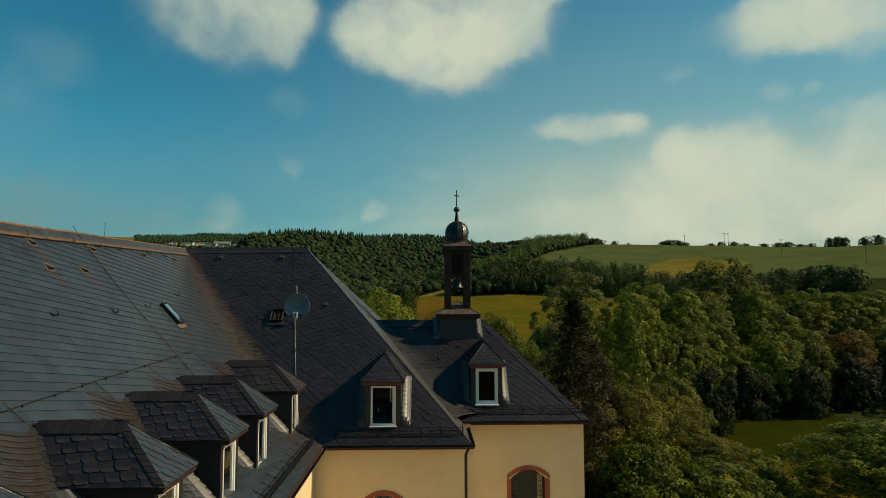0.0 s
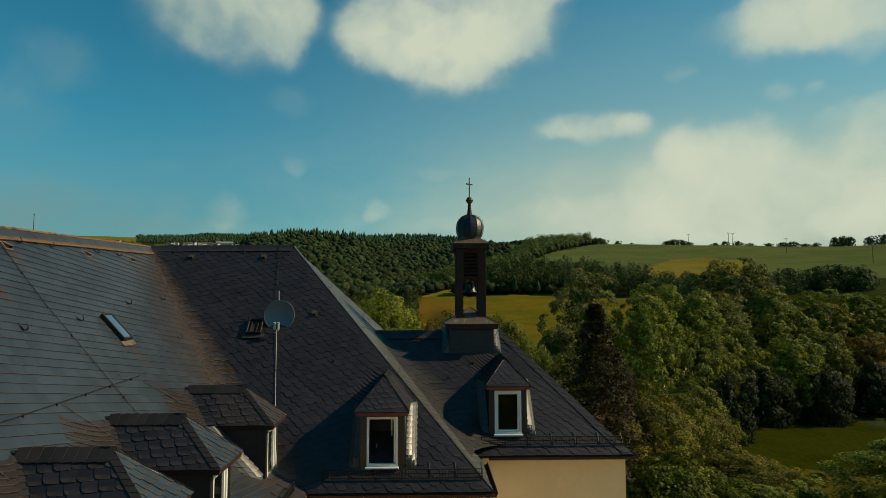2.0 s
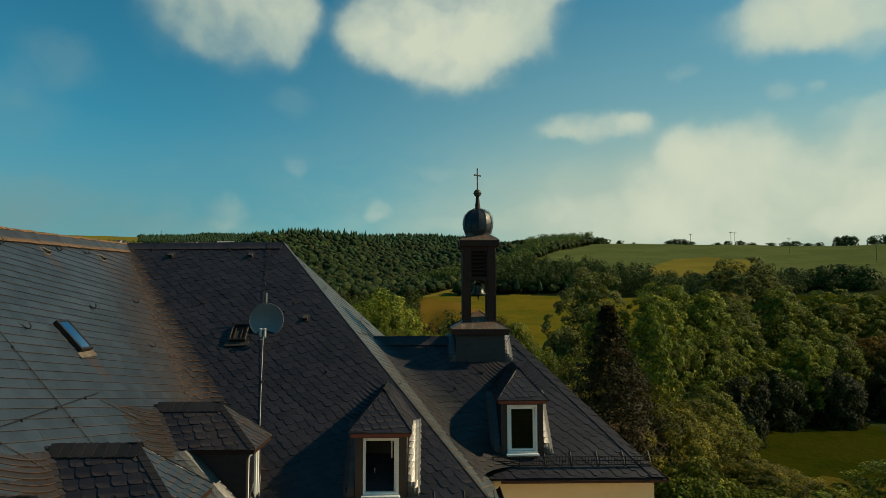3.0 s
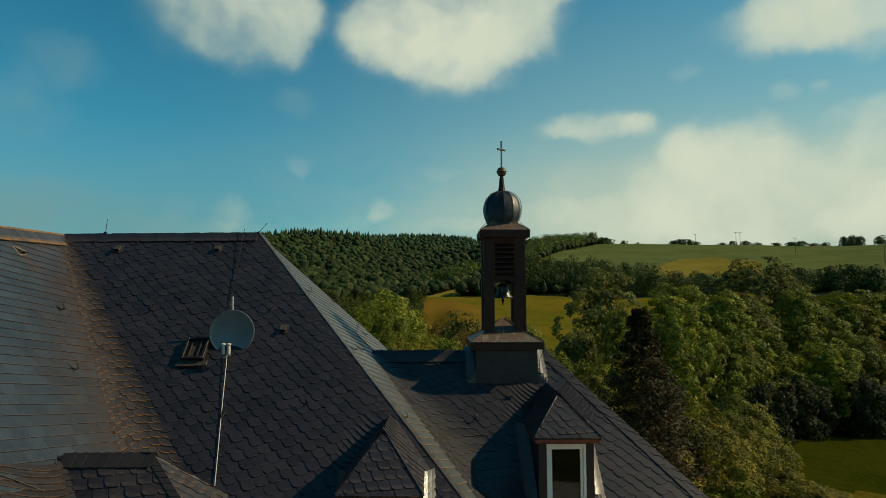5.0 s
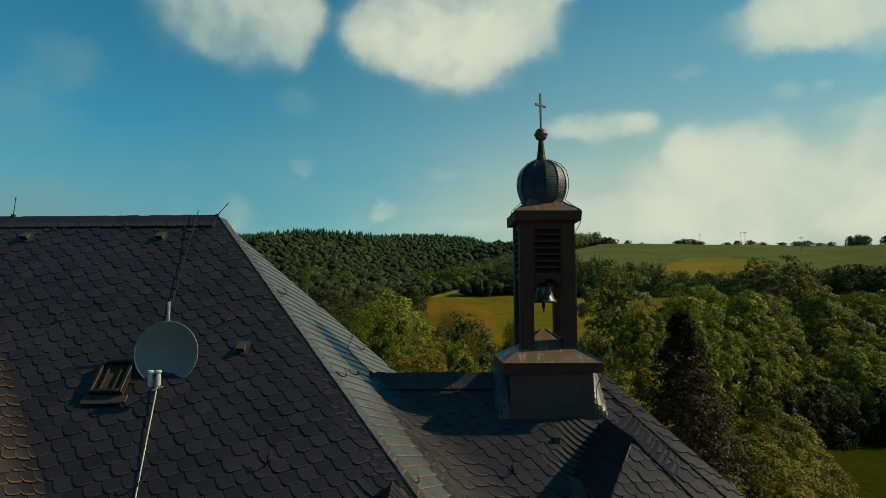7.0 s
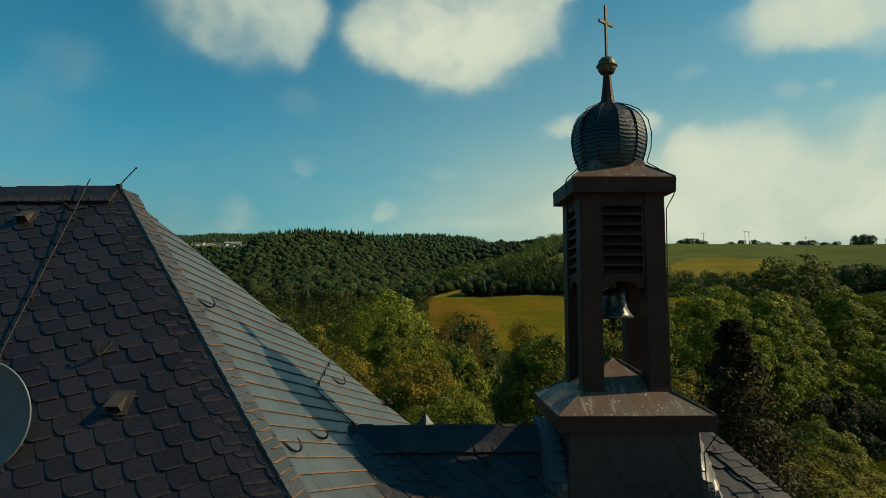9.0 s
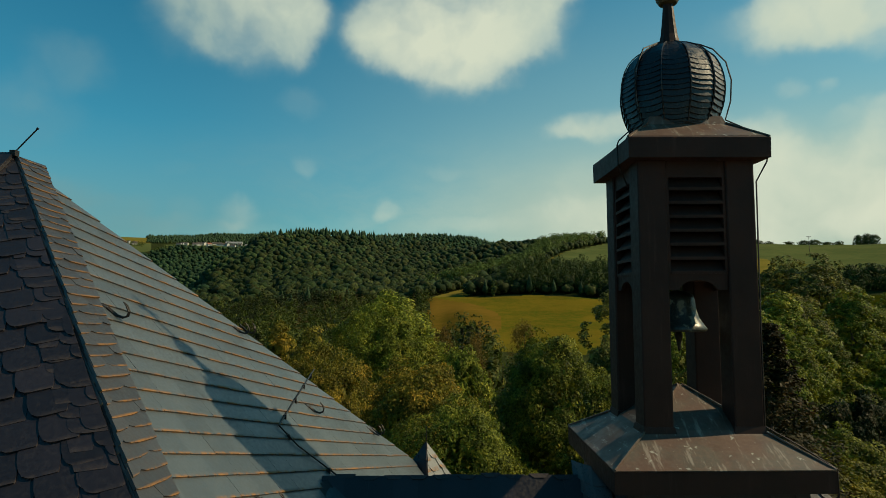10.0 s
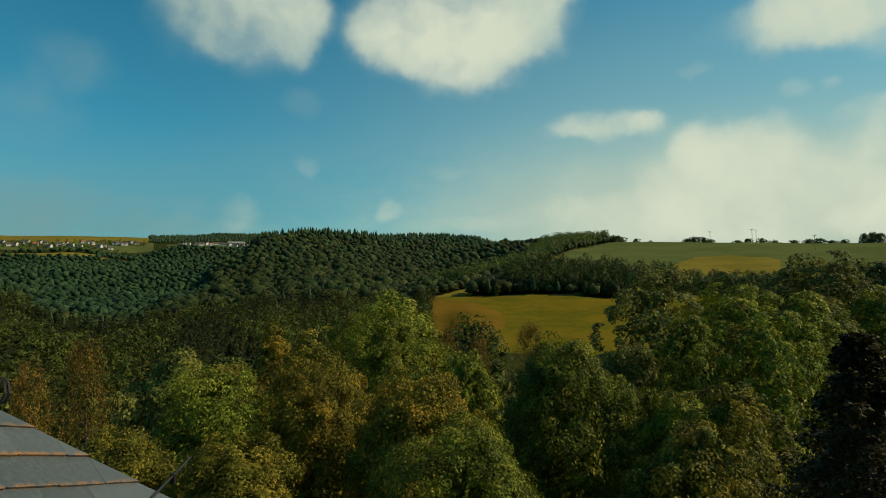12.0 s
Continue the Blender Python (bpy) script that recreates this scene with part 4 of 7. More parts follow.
part("wall", one_box(LEFT_WALL - 0.4, LEFT_WALL - 0.002, NEAR_Y, WALL_Y + 0.45, -1.5, EAVE_Z - 0.02), PLASTER, house)
part("wall", one_box(2 * LEFT_X - LEFT_WALL, 2 * LEFT_X - LEFT_WALL + 0.4, NEAR_Y, BACK_Y - 0.3, -1.5, EAVE_Z - 0.02), PLASTER, house)
part("wall", one_box(2 * LEFT_X - LEFT_WALL + 0.4, STEP_X - 0.4, BACK_Y - 0.7, BACK_Y - 0.3, -1.5, EAVE_Z - 0.02), PLASTER, house)
part("wall", hull_prism(bmesh.new(), [(LEFT_WALL - 0.4, NEAR_Y + 0.05, -1.5), (LEFT_WALL - 0.4, NEAR_Y + 0.05, EAVE_Z), (left_near()[0], NEAR_Y + 0.05, left_near()[2] - 0.2), (2 * LEFT_X - LEFT_WALL + 0.4, NEAR_Y + 0.05, EAVE_Z), (2 * LEFT_X - LEFT_WALL + 0.4, NEAR_Y + 0.05, -1.5)], (0, 0.35, 0)), PLASTER, house)


def facade_window(number, y, x0, x1, sill, spring, crown):
    w = tagged(new("window_%d" % number), "arched leaded window in a red sandstone surround", "window", "facade windows", "structure")
    w.location = ((x0 + x1) / 2, y, sill)
    half, n = (x1 - x0) / 2, 10
    t = 0.15
    zs, zc = spring - sill, crown - sill
    arch = lambda s, dz=0.0: zs + dz + (zc - zs) * (1 - (2 * s - 1) ** 2)
    for sx in (-1, 1):
        part("jamb", one_box(min(sx * half, sx * (half - t)), max(sx * half, sx * (half - t)), -0.035, 0.2, 0, zs, 0.012), RED_STONE, w)
    bm = bmesh.new()
    pts = [(-half + 2 * half * i / n, -0.035, arch(i / n) + 0.0) for i in range(n + 1)]
    out = [(x * 1.0, y0, z + t) for x, y0, z in pts]
    for a, b, c, d in zip(pts, pts[1:], out[1:], out):
        hull_prism(bm, [a, b, c, d], (0, 0.235, 0))
    bmesh.ops.remove_doubles(bm, verts=bm.verts, dist=1e-4)
    part("arch", bm, RED_STONE, w)
    part("sill", one_box(-half, half, -0.09, 0.2, -0.14, -0.002, 0.015), RED_STONE, w)
    part("frame", box(one_box(-half + t, -half + t + 0.06, 0.17, 0.23, 0, arch(0.12)), half - t - 0.06, half - t, 0.17, 0.23, 0, arch(0.12)), DARK_METAL, w)
    bm = bmesh.new()
    for i in range(1, 8):
        x = -half + t + (2 * half - 2 * t) * i / 8
        tube(bm, [(x, 0.19, 0), (x, 0.19, arch((x + half) / (2 * half)))], 0.010, 4)
    for j in range(1, 14):
        z = j * 0.17
        if z < zs + 0.1:
            tube(bm, [(-half + t, 0.19, z), (half - t, 0.19, z)], 0.010, 4)
    part("leading", bm, DARK_METAL, w)
    pane = part("pane", hull_prism(bmesh.new(), [(-half + t, 0.205, 0), (half - t, 0.205, 0), (half - t, 0.205, zs + 0.02), (0, 0.205, zc), (-half + t, 0.205, zs + 0.02)], (0, 0.008, 0)), GLASS, w)
    pane.visible_shadow = False
    part("curtain", one_box(half - t - 0.26, half - t - 0.07, 0.235, 0.26, 0, zs + 0.1, 0.005), PLASTER, w, "cream curtain at one side")
    part("recess", hull_prism(bmesh.new(), [(-half + 0.14, 0.50, -0.1), (half - 0.14, 0.50, -0.1), (half - 0.14, 0.50, zc + 0.2), (-half + 0.14, 0.50, zc + 0.2)], (0, 0.05, 0)), INSIDE_SHADE, w)
    return w


for i, w in enumerate(WINDOWS):
    facade_window(i + 1, *w)


def gutter(points, label="dark brown half-round gutter along the eave"):
    """A half-round channel along a line, with brackets below."""
    g = thing("gutter", points[0], label, "gutter")
    o = Vector(points[0])
    bm = bmesh.new()
    a, b = Vector((0, 0, 0)), Vector(points[1]) - o
    d = b.normalized()
    s = Vector((0, 0, 1)).cross(d).normalized()
    n = 8
    for r0, r1 in ((0.09, 0.076),):
        rings = []
        for p in (a, b):
            outer = [p + s * (math.cos(math.pi * (1 + i / n)) * r0) + Vector((0, 0, math.sin(math.pi * (1 + i / n)) * r0)) for i in range(n + 1)]
            inner = [p + s * (math.cos(math.pi * (1 + i / n)) * r1) + Vector((0, 0, math.sin(math.pi * (1 + i / n)) * r1)) for i in range(n, -1, -1)]
            rings.append(outer + inner)
        loft(bm, rings)
    part("channel", bm, COPPER, g)
    part("fascia", hull_prism(bmesh.new(), [a + s * 0.08 - Vector((0, 0, 0.11)), b + s * 0.08 - Vector((0, 0, 0.11)), b + s * 0.08 + Vector((0, 0, 0.03)), a + s * 0.08 + Vector((0, 0, 0.03))], s * 0.02), COPPER, g)
    return g


gutter([(LEFT_EAVE + 0.05, EAVE_Y - 0.06, EAVE_Z - 0.02), (EAVE_X + 0.1, EAVE_Y - 0.06, EAVE_Z - 0.02)])
gutter([(EAVE_X + 0.06, EAVE_Y, EAVE_Z - 0.02), (EAVE_X + 0.06, LOW_EAVE_Y - 0.1, EAVE_Z + 0.0)])
gutter([(EAVE_X + 0.2, LOW_EAVE_Y - 0.06, LOW_EAVE_Z - 0.02), (LOW_EAVE_X + 0.08, LOW_EAVE_Y - 0.06, LOW_EAVE_Z - 0.02)])
gutter([(LOW_EAVE_X + 0.06, LOW_EAVE_Y, LOW_EAVE_Z - 0.02), (LOW_EAVE_X + 0.06, LOW_BACK, LOW_EAVE_Z - 0.02)])
gutter([(LEFT_EAVE + 0.06, NEAR_Y, EAVE_Z - 0.02), (LEFT_EAVE + 0.06, EAVE_Y - 0.1, EAVE_Z - 0.02)])


def downpipe(x, y, z):
    d = thing("downpipe", (x, y, -1.0), "thin dark downpipe in the corner of the walls", "downpipe")
    part("pipe", one_tube([(0, 0, 0), (0, 0, z + 0.75), (0.06, -0.12, z + 0.95), (0.06, -0.12, z + 1.0)], 0.045, 8), COPPER, d)
    for h in (2.5, 5.0, 7.5):
        part("clip", one_tube([(0, 0, h), (0, 0, h + 0.05)], 0.056, 8), DARK_METAL, d)
    return d


downpipe(STEP_X + 0.055, WALL_Y + 0.06, EAVE_Z - 0.12)


def snow_guard(a, b, up):
    """A low grating that stands on the roof above the eave; up is the way up the roof."""
    a, b, up = Vector(a), Vector(b), Vector(up).normalized()
    g = thing("snow_guard", a, "dark iron snow guard grating above the eave", "snow guard", "snow guards")
    d = b - a
    n = max(2, int(d.length / 0.075))
    tall = Vector((0, 0, 0.29))
    bm = bmesh.new()
    for i in range(n + 1):
        p = d * (i / n)
        tube(bm, [p + Vector((0, 0, 0.08)), p + tall], 0.0075, 4, False)
    part("grating", bm, DARK_METAL, g)
    for h in (0.08, 0.185, 0.29):
        part("rail", one_tube([Vector((0, 0, h)), d + Vector((0, 0, h))], 0.012, 5), DARK_METAL, g)
    m = max(2, int(d.length / 0.62))
    for i in range(m + 1):
        p = d * (i / m)
        part("bracket", one_tube([p + Vector((0, 0, 0.30)), p + Vector((0, 0, 0.05)), p + up * 0.20 + Vector((0, 0, 0.02)), p + up * 0.45 + Vector((0, 0, 0.035))], 0.016, 5), DARK_METAL, g)
    return g


kf = (RIDGE_Z - EAVE_Z) / (RIDGE_Y - EAVE_Y)
snow_guard((LEFT_EAVE + 0.35, EAVE_Y + 0.20, EAVE_Z + 0.20 * kf), (EAVE_X - 0.22, EAVE_Y + 0.20, EAVE_Z + 0.20 * kf), (0, 1, kf))
snow_guard((LOW_FRONT[0][0] + 0.15, LOW_EAVE_Y + 0.20, LOW_EAVE_Z + 0.20), (LOW_EAVE_X - 0.22, LOW_EAVE_Y + 0.20, LOW_EAVE_Z + 0.20), (0, 1, 1))
snow_guard((LEFT_EAVE - 0.22, NEAR_Y + 0.5, EAVE_Z + 0.11), (LEFT_EAVE - 0.22, EAVE_Y - 0.35, EAVE_Z + 0.11), (-1, 0, 0.5))

# ---- dormers ----
def fillet(parent, half, sx, pitch, z0, z1, n, wide):
    """Slates swept in a hollow curve from an upright cheek down to the roof beside it."""
    for i in range(n):
        za, zb = z0 + (z1 - z0) * i / n, z0 + (z1 - z0) * (i + 1.3) / n
        ends = []
        for z, lift in ((za, 0.024), (zb, 0.004)):
            row = []
            for f in (0.0, 0.25, 0.5, 0.75, 1.0):
                y = z / pitch - wide * 1.15 * (1 - f) - 0.08 * math.sin(math.pi * f) + 0.02
                row.append(Vector((sx * (half + 0.01 + wide * f), max(y, z0 / pitch + 0.03 - 0.02 * f), z + lift * 0.6)) + Vector((sx * 0.6, -0.6, 0.5)) * lift)
            ends.append(row)
        bm = bmesh.new()
        va = [bm.verts.new(p - Vector((0, 0, 0.035 * math.sin(math.pi * k / 4)))) for k, p in enumerate(ends[0])]
        vb = [bm.verts.new(p) for p in ends[1]]
        vc = [bm.verts.new(v.co - Vector((sx * 0.6, -0.6, 0.5)) * 0.03) for v in va]
        for k in range(4):
            bm.faces.new((va[k], va[k + 1], vb[k + 1], vb[k]))
            bm.faces.new((va[k], va[k + 1], vc[k + 1], vc[k]))
        part("slate", bm, SLATE_GLOSS, parent)


def dormer(at, turn, pitch, tall, rise_z, label, open_sash=False, half=0.56, eave=0.67, rusty=False, win=(0.39, 1.20), sweeps=(-1, 1)):
    """A hipped dormer with one window. Its own frame: x across, y back into the roof, z up; at is the middle of the front wall on the roof face."""
    d = thing("dormer", at, label, "dormer", "dormers")
    d.rotation_euler = (0, 0, radians(turn))
    ze, zr = tall, tall + rise_z
    yb, ye = zr / pitch, ze / pitch
    yf, ya = -0.20, 0.72
    roof = SLATE
    front = [(-eave, yf, ze), (eave, yf, ze), (0, ya, zr)]
    right = [(eave, yf, ze), (eave, ye + 0.1, ze), (0, yb + 0.1, zr), (0, ya, zr)]
    left = [(-eave, ye + 0.1, ze), (-eave, yf, ze), (0, ya, zr), (0, yb + 0.1, zr)]
    for poly, w, mat, seed in ((front, 0.17, SLATE_LONG if rusty else SLATE, 21), (right, 0.21, SLATE_LONG if rusty else SLATE, 22), (left, 0.21, roof, 23)):
        s = slab("roof", poly, 0.06, UNDERLAY, d)
        slates(s, poly, w * 1.08, 0.178, SCALE, mat, (-9, 9, -9, 9) if poly is not front else None, 40, 0.10, seed, lift=0.018)
    # ridge and hip courses
    faces = [c for c in d.children if c.name.startswith("roof")]
    cap_mat = SLATE_RUST if rusty else SLATE
    nx = rise_z / eave
    for i in range(max(3, int((yb - ya) / 0.17))):
        y = ya - 0.05 + i * 0.17
        for sx in (-1, 1):
            part("ridge_slate", hull_prism(bmesh.new(), [(0, y, zr + 0.05), (0, y + 0.20, zr + 0.035), (sx * 0.15, y + 0.20, zr + 0.035 - 0.15 * nx), (sx * 0.15, y + 0.05, zr + 0.05 - 0.15 * nx), (sx * 0.12, y + 0.01, zr + 0.05 - 0.12 * nx)], (0, 0, 0.012)), cap_mat, faces[1])
    for sx in (-1, 1):
        a, b = Vector((sx * eave, yf, ze)), Vector((0, ya, zr))
        n = 11
        for i in range(n):
            p, q = a.lerp(b, i / n), a.lerp(b, (i + 1.35) / n)
            side = Vector((0, 0.15, 0))
            part("hip_slate", hull_prism(bmesh.new(), [p + Vector((0, 0, 0.035)), q + Vector((0, 0, 0.022)), q + side + Vector((0, 0, 0.022)), p + side + Vector((0, 0, 0.035))], (0, 0, 0.010)), cap_mat, faces[1] if sx > 0 else faces[2])
    # swept valleys towards the main roof, and fillets of slates beside the cheeks
    for sx in (-1, 1):
        n = 11
        def on(s):
            x = sx * eave * (1 - min(s, 1.0))
            z = ze + rise_z * min(s, 1.0)
            return Vector((x, z / pitch, z))
        mat = SLATE_RUST if rusty else SLATE
        reach = 0.95 if rusty else 0.45
        for i in range(n):
            p, q = on(i / n - 0.12), on((i + 1.3) / n - 0.12)
            u = Vector((-sx * 0.10, -0.22, -0.02))
            part("valley_slate", hull_prism(bmesh.new(), [p + u + Vector((0, 0, 0.05)), q + u + Vector((0, 0, 0.03)), q + Vector((sx * 0.05, 0, 0.022)), p + Vector((sx * 0.05, 0, 0.042))], (0, 0, 0.010)), mat, faces[1] if sx > 0 else faces[2])
            if sx not in sweeps:
                continue
            # the courses of the main roof bend as they come up to the dormer
            rows_v, rows_e = [], []
            for up, lift, e in ((0.0, 0.056, 0.8), (0.08, 0.053, 0.5), (0.12, 0.052, 0.0), (1.0, 0.014, 0.0)):
                base = p.lerp(q, up)
                for k in range(9):
                    f = k / 8
                    z = base.z + 0.34 * f ** 1.6
                    fade = lift * (1 - 0.55 * f)
                    rows_v.append(Vector((base.x + sx * (0.03 + reach * f), z / pitch - fade * 0.7, z + fade * 0.7)))
                    rows_e.append(e)
            rows_v += [v + Vector((0, 0.025, -0.035)) for v in rows_v[:9]]
            rows_e += [1.0] * 9
            quads = [(u * 9 + k, u * 9 + k + 1, u * 9 + k + 10, u * 9 + k + 9) for u in range(3) for k in range(8)] + [(36 + k, 37 + k, k + 1, k) for k in range(8)]
            link_mesh("swept_slate", raw_mesh("swept_slate", rows_v, quads, rows_e), mat, faces[1] if sx > 0 else faces[2])
    part("fascia", box(box(one_box(-eave + 0.02, eave - 0.02, yf + 0.02, yf + 0.05, ze - 0.10, ze - 0.02, 0.006), -eave + 0.02, -eave + 0.05, yf + 0.052, ye, ze - 0.10, ze - 0.02), eave - 0.05, eave - 0.02, yf + 0.052, ye, ze - 0.10, ze - 0.02), COPPER if rusty else RED_TRIM, d, "dark brown fascia board" if rusty else "dull red painted fascia board")
    part("soffit", one_box(-eave + 0.06, eave - 0.06, yf + 0.06, 0.06, ze - 0.06, ze - 0.03), COPPER if rusty else RED_TRIM, d)
    # front wall round the window, in dark cladding
    wx, wh = win
    z0 = ze - 0.15 - wh
    bm = bmesh.new()
    box(bm, -half, -wx, 0, 0.10, -0.25, ze - 0.06)
    box(bm, wx, half, 0, 0.10, -0.25, ze - 0.06)
    box(bm, -wx, wx, 0.002, 0.10, z0 + wh, ze - 0.06)
    box(bm, -wx, wx, 0.002, 0.10, -0.25, z0)
    part("front_wall", bm, SLATE, d, "dark slate-clad front around the window")
    # upright cheeks, with swept fillets of slates down to the main roof
    for sx in (-1, 1):
        c = part("cheek", hull_prism(bmesh.new(), [(sx * half, 0.10, -0.2), (sx * half, ye, ze - 0.06), (sx * half, 0.10, ze - 0.06)], (-sx * 0.06, 0, 0)), SLATE, d)
        fillet(c, half, sx, pitch, 0.02, ze - 0.04, 12, 0.30)
    # window
    w = part("window", box(box(box(one_box(-wx, -wx + 0.06, 0.0, 0.09, z0, z0 + wh, 0.006), wx - 0.06, wx, 0.0, 0.09, z0, z0 + wh, 0.006), -wx + 0.06, wx - 0.06, 0.0, 0.09, z0 + wh - 0.06, z0 + wh, 0.006), -wx + 0.06, wx - 0.06, 0.0, 0.09, z0, z0 + 0.07, 0.006), WHITE, d, "white painted window frame")
    part("sill", one_box(-wx - 0.03, wx + 0.03, -0.09, -0.004, z0 - 0.05, z0 + 0.01, 0.01), WHITE, w)
    bm = bmesh.new()
    x0, x1, za, zb = -wx + 0.065, wx - 0.065, z0 + 0.075, z0 + wh - 0.065
    t = 0.05
    for q in ((x0, x0 + t, za, zb), (x1 - t, x1, za, zb), (x0 + t, x1 - t, za, za + t), (x0 + t, x1 - t, zb - t, zb)):
        box(bm, q[0], q[1], 0.03, 0.07, q[2], q[3], 0.004)
    swing = Matrix.Translation((x1, 0.07, 0)) @ Matrix.Rotation(radians(-80), 4, "Z") @ Matrix.Translation((-x1, -0.07, 0))
    if open_sash:
        bmesh.ops.transform(bm, matrix=swing, verts=bm.verts)
    part("sash", bm, WHITE, w, "white sash swung open inwards" if open_sash else "")
    bm = one_box(x0 + t, x1 - t, 0.048, 0.054, za + t, zb - t)
    if open_sash:
        bmesh.ops.transform(bm, matrix=swing, verts=bm.verts)
    part("pane", bm, GLASS, w).visible_shadow = False
    if open_sash:
        part("handle", box(bmesh.new(), -0.18, -0.16, 0.42, 0.44, z0 + 0.35, z0 + 0.47, 0.004), GREY_PLASTIC, w)
    bm = bmesh.new()
    box(bm, -half + 0.02, half - 0.02, 0.75, 0.80, z0 - 0.1, ze - 0.08)
    box(bm, -half + 0.02, -half + 0.05, 0.105, 0.75, z0 - 0.1, ze - 0.08)
    box(bm, half - 0.05, half - 0.02, 0.105, 0.75, z0 - 0.1, ze - 0.08)
    part("inner_wall", bm, INSIDE_SHADE, d)
    return d


def on_front(y):
    return EAVE_Z + (y - EAVE_Y) * kf


def on_low(y):
    return LOW_EAVE_Z + (y - LOW_EAVE_Y) * (LOW_Z - LOW_EAVE_Z) / (LOW_Y - LOW_EAVE_Y)


def on_left(x):
    return KICK_Z + (KICK_X - x) * LEFT_PITCH


def on_hip(x):
    return EAVE_Z + (EAVE_X - x) * (RIDGE_Z - EAVE_Z) / (EAVE_X - HIP_X)


dormer((-1.36, 19.60, on_front(19.60) - 0.02), 0, kf, 10.40 - on_front(19.60) + 0.02, 0.76, "slated dormer with an open white window", True, win=(0.39, 1.22), sweeps=(-1,))
dormer((2.15, 22.48, on_low(22.48) - 0.06), 0, 1.0, 10.60 - on_low(22.48) + 0.06, 0.72, "slated dormer with a closed white window", win=(0.40, 1.27))
first = None
for y in (19.35, 15.62, 13.05, 10.05, 6.95, 3.9):
    x = -4.03
    m = pose(x, y, on_left(x), 0, 0, 90)
    if first is None:
        first = dormer((x, y, on_left(x)), 90, lk, 10.24 - on_left(x), 0.80, "slated dormer on the long roof, brownish with lichen", half=0.56, rusty=True, win=(0.40, 1.22), sweeps=(-1,))
    else:
        copy_thing(first, m)

# ---- the bell tower ----
TX, TY = 1.24, 25.54


def bell_tower():
    t = thing("bell_tower", (TX, TY, 10.6), "small brown copper-clad bell tower with a slated onion dome", "bell tower")
    Z = 10.6
    sq = lambda half, z: square(0, 0, half, z - Z)
    base = part("base", loft(bmesh.new(), [sq(0.88, 10.35), sq(0.80, 11.0), sq(0.735, 11.35), sq(0.72, 12.2)]), UNDERLAY, t)
    for k in range(4):
        r = Matrix.Rotation(k * math.pi / 2, 3, "Z")
        for z0, z1, h0, h1, seed in ((10.7, 11.32, 0.85, 0.745, 31), (11.32, 12.18, 0.745, 0.728, 32)):
            poly = [r @ Vector(q) for q in ((-h0, -h0, z0 - Z), (h0, -h0, z0 - Z), (h1, -h1, z1 - Z), (-h1, -h1, z1 - Z))]
            # paler slate on the sunward face puts sunlight into its colour
            slates(base, poly, 0.20, 0.17, SCALE, SLATE_OLD if k == 1 else SLATE, None, 0, 0.08, seed + k, lift=0.016)
    c = part("cheek", loft(bmesh.new(), [square(0, 0.3, 0.70, 10.9 - Z), square(0, 0.3, 0.70, 11.9 - Z)]), SLATE, t)
    c.location = (0, -0.04 - 0.04, 0)
    g = part("side_fillet", one_box(-0.05, 0.05, -0.05, 0.05, 0, 0.1), SLATE, t)
    g.location = (0, LOW_Y - TY - (LOW_Z - 11.0), 11.0 - Z)
    fillet(g, 0.735, 1, 1.0, 0.30, 1.14, 9, 0.26)
    fillet(g, 0.735, -1, 1.0, 0.30, 1.14, 9, 0.26)
    part("skirt_rim", loft(bmesh.new(), [sq(0.85, 12.16), sq(0.868, 12.165), sq(0.868, 12.335), sq(0.846, 12.349)]), COPPER, t, "dark brown copper rim")
    skirt = part("skirt", loft(bmesh.new(), [sq(0.874, 12.330), sq(0.876, 12.338), sq(0.845, 12.352), sq(0.54, 12.53), sq(0.50, 12.57), sq(0.30, 12.68), sq(0.02, 12.88)]), COPPER_TOP, t, "sloping weathered copper skirt with standing seams")
    part("fascia", loft(bmesh.new(), [sq(0.874, 12.155), sq(0.874, 12.325)], True), COPPER, skirt)
    for sx, sy in ((-1, -1), (1, -1), (1, 1), (-1, 1)):
        part("seam", one_tube([(sx * 0.868, sy * 0.868, 12.34 - Z), (sx * 0.52, sy * 0.52, 12.555 - Z), (sx * 0.02, sy * 0.02, 12.885 - Z)], 0.011, 5), COPPER_TOP, skirt)
    for sx in (-1, 1):
        for sy in (-1, 1):
            x, y = sx * 0.385, sy * 0.385
            p = part("post", one_box(x - 0.125, x + 0.125, y - 0.125, y + 0.125, 12.50 - Z, 14.92 - Z, 0.012), COPPER, t)
            part("foot_flashing", loft(bmesh.new(), [square(x, y, 0.150, 12.51 - Z), square(x, y, 0.128, 12.60 - Z)]), COPPER, p)
    for k in range(4):
        r = Matrix.Rotation(k * math.pi / 2, 4, "Z")
        bm = bmesh.new()
        # frame of the louvres: head board, side strips, arched apron
        box(bm, -0.258, 0.258, -0.485, -0.43, 14.74 - Z, 14.90 - Z)
        for sx in (-1, 1):
            box(bm, min(sx * 0.258, sx * 0.235), max(sx * 0.258, sx * 0.235), -0.49, -0.44, 13.90 - Z, 14.74 - Z)
        n = 12
        for i in range(n):
            s0, s1 = i / n, (i + 1) / n
            h = lambda s: 13.755 + (0.085 * max(0.0, 1 - ((2 * s - 1) / 0.62) ** 2) ** 0.5)
            hull_prism(bm, [(-0.258 + 0.516 * s0, -0.48, h(s0) - Z), (-0.258 + 0.516 * s1, -0.48, h(s1) - Z), (-0.258 + 0.516 * s1, -0.48, 13.90 - Z), (-0.258 + 0.516 * s0, -0.48, 13.90 - Z)], (0, 0.03, 0))
        bmesh.ops.transform(bm, matrix=r, verts=bm.verts)
        louvre = part("louvre_frame", bm, COPPER, t)
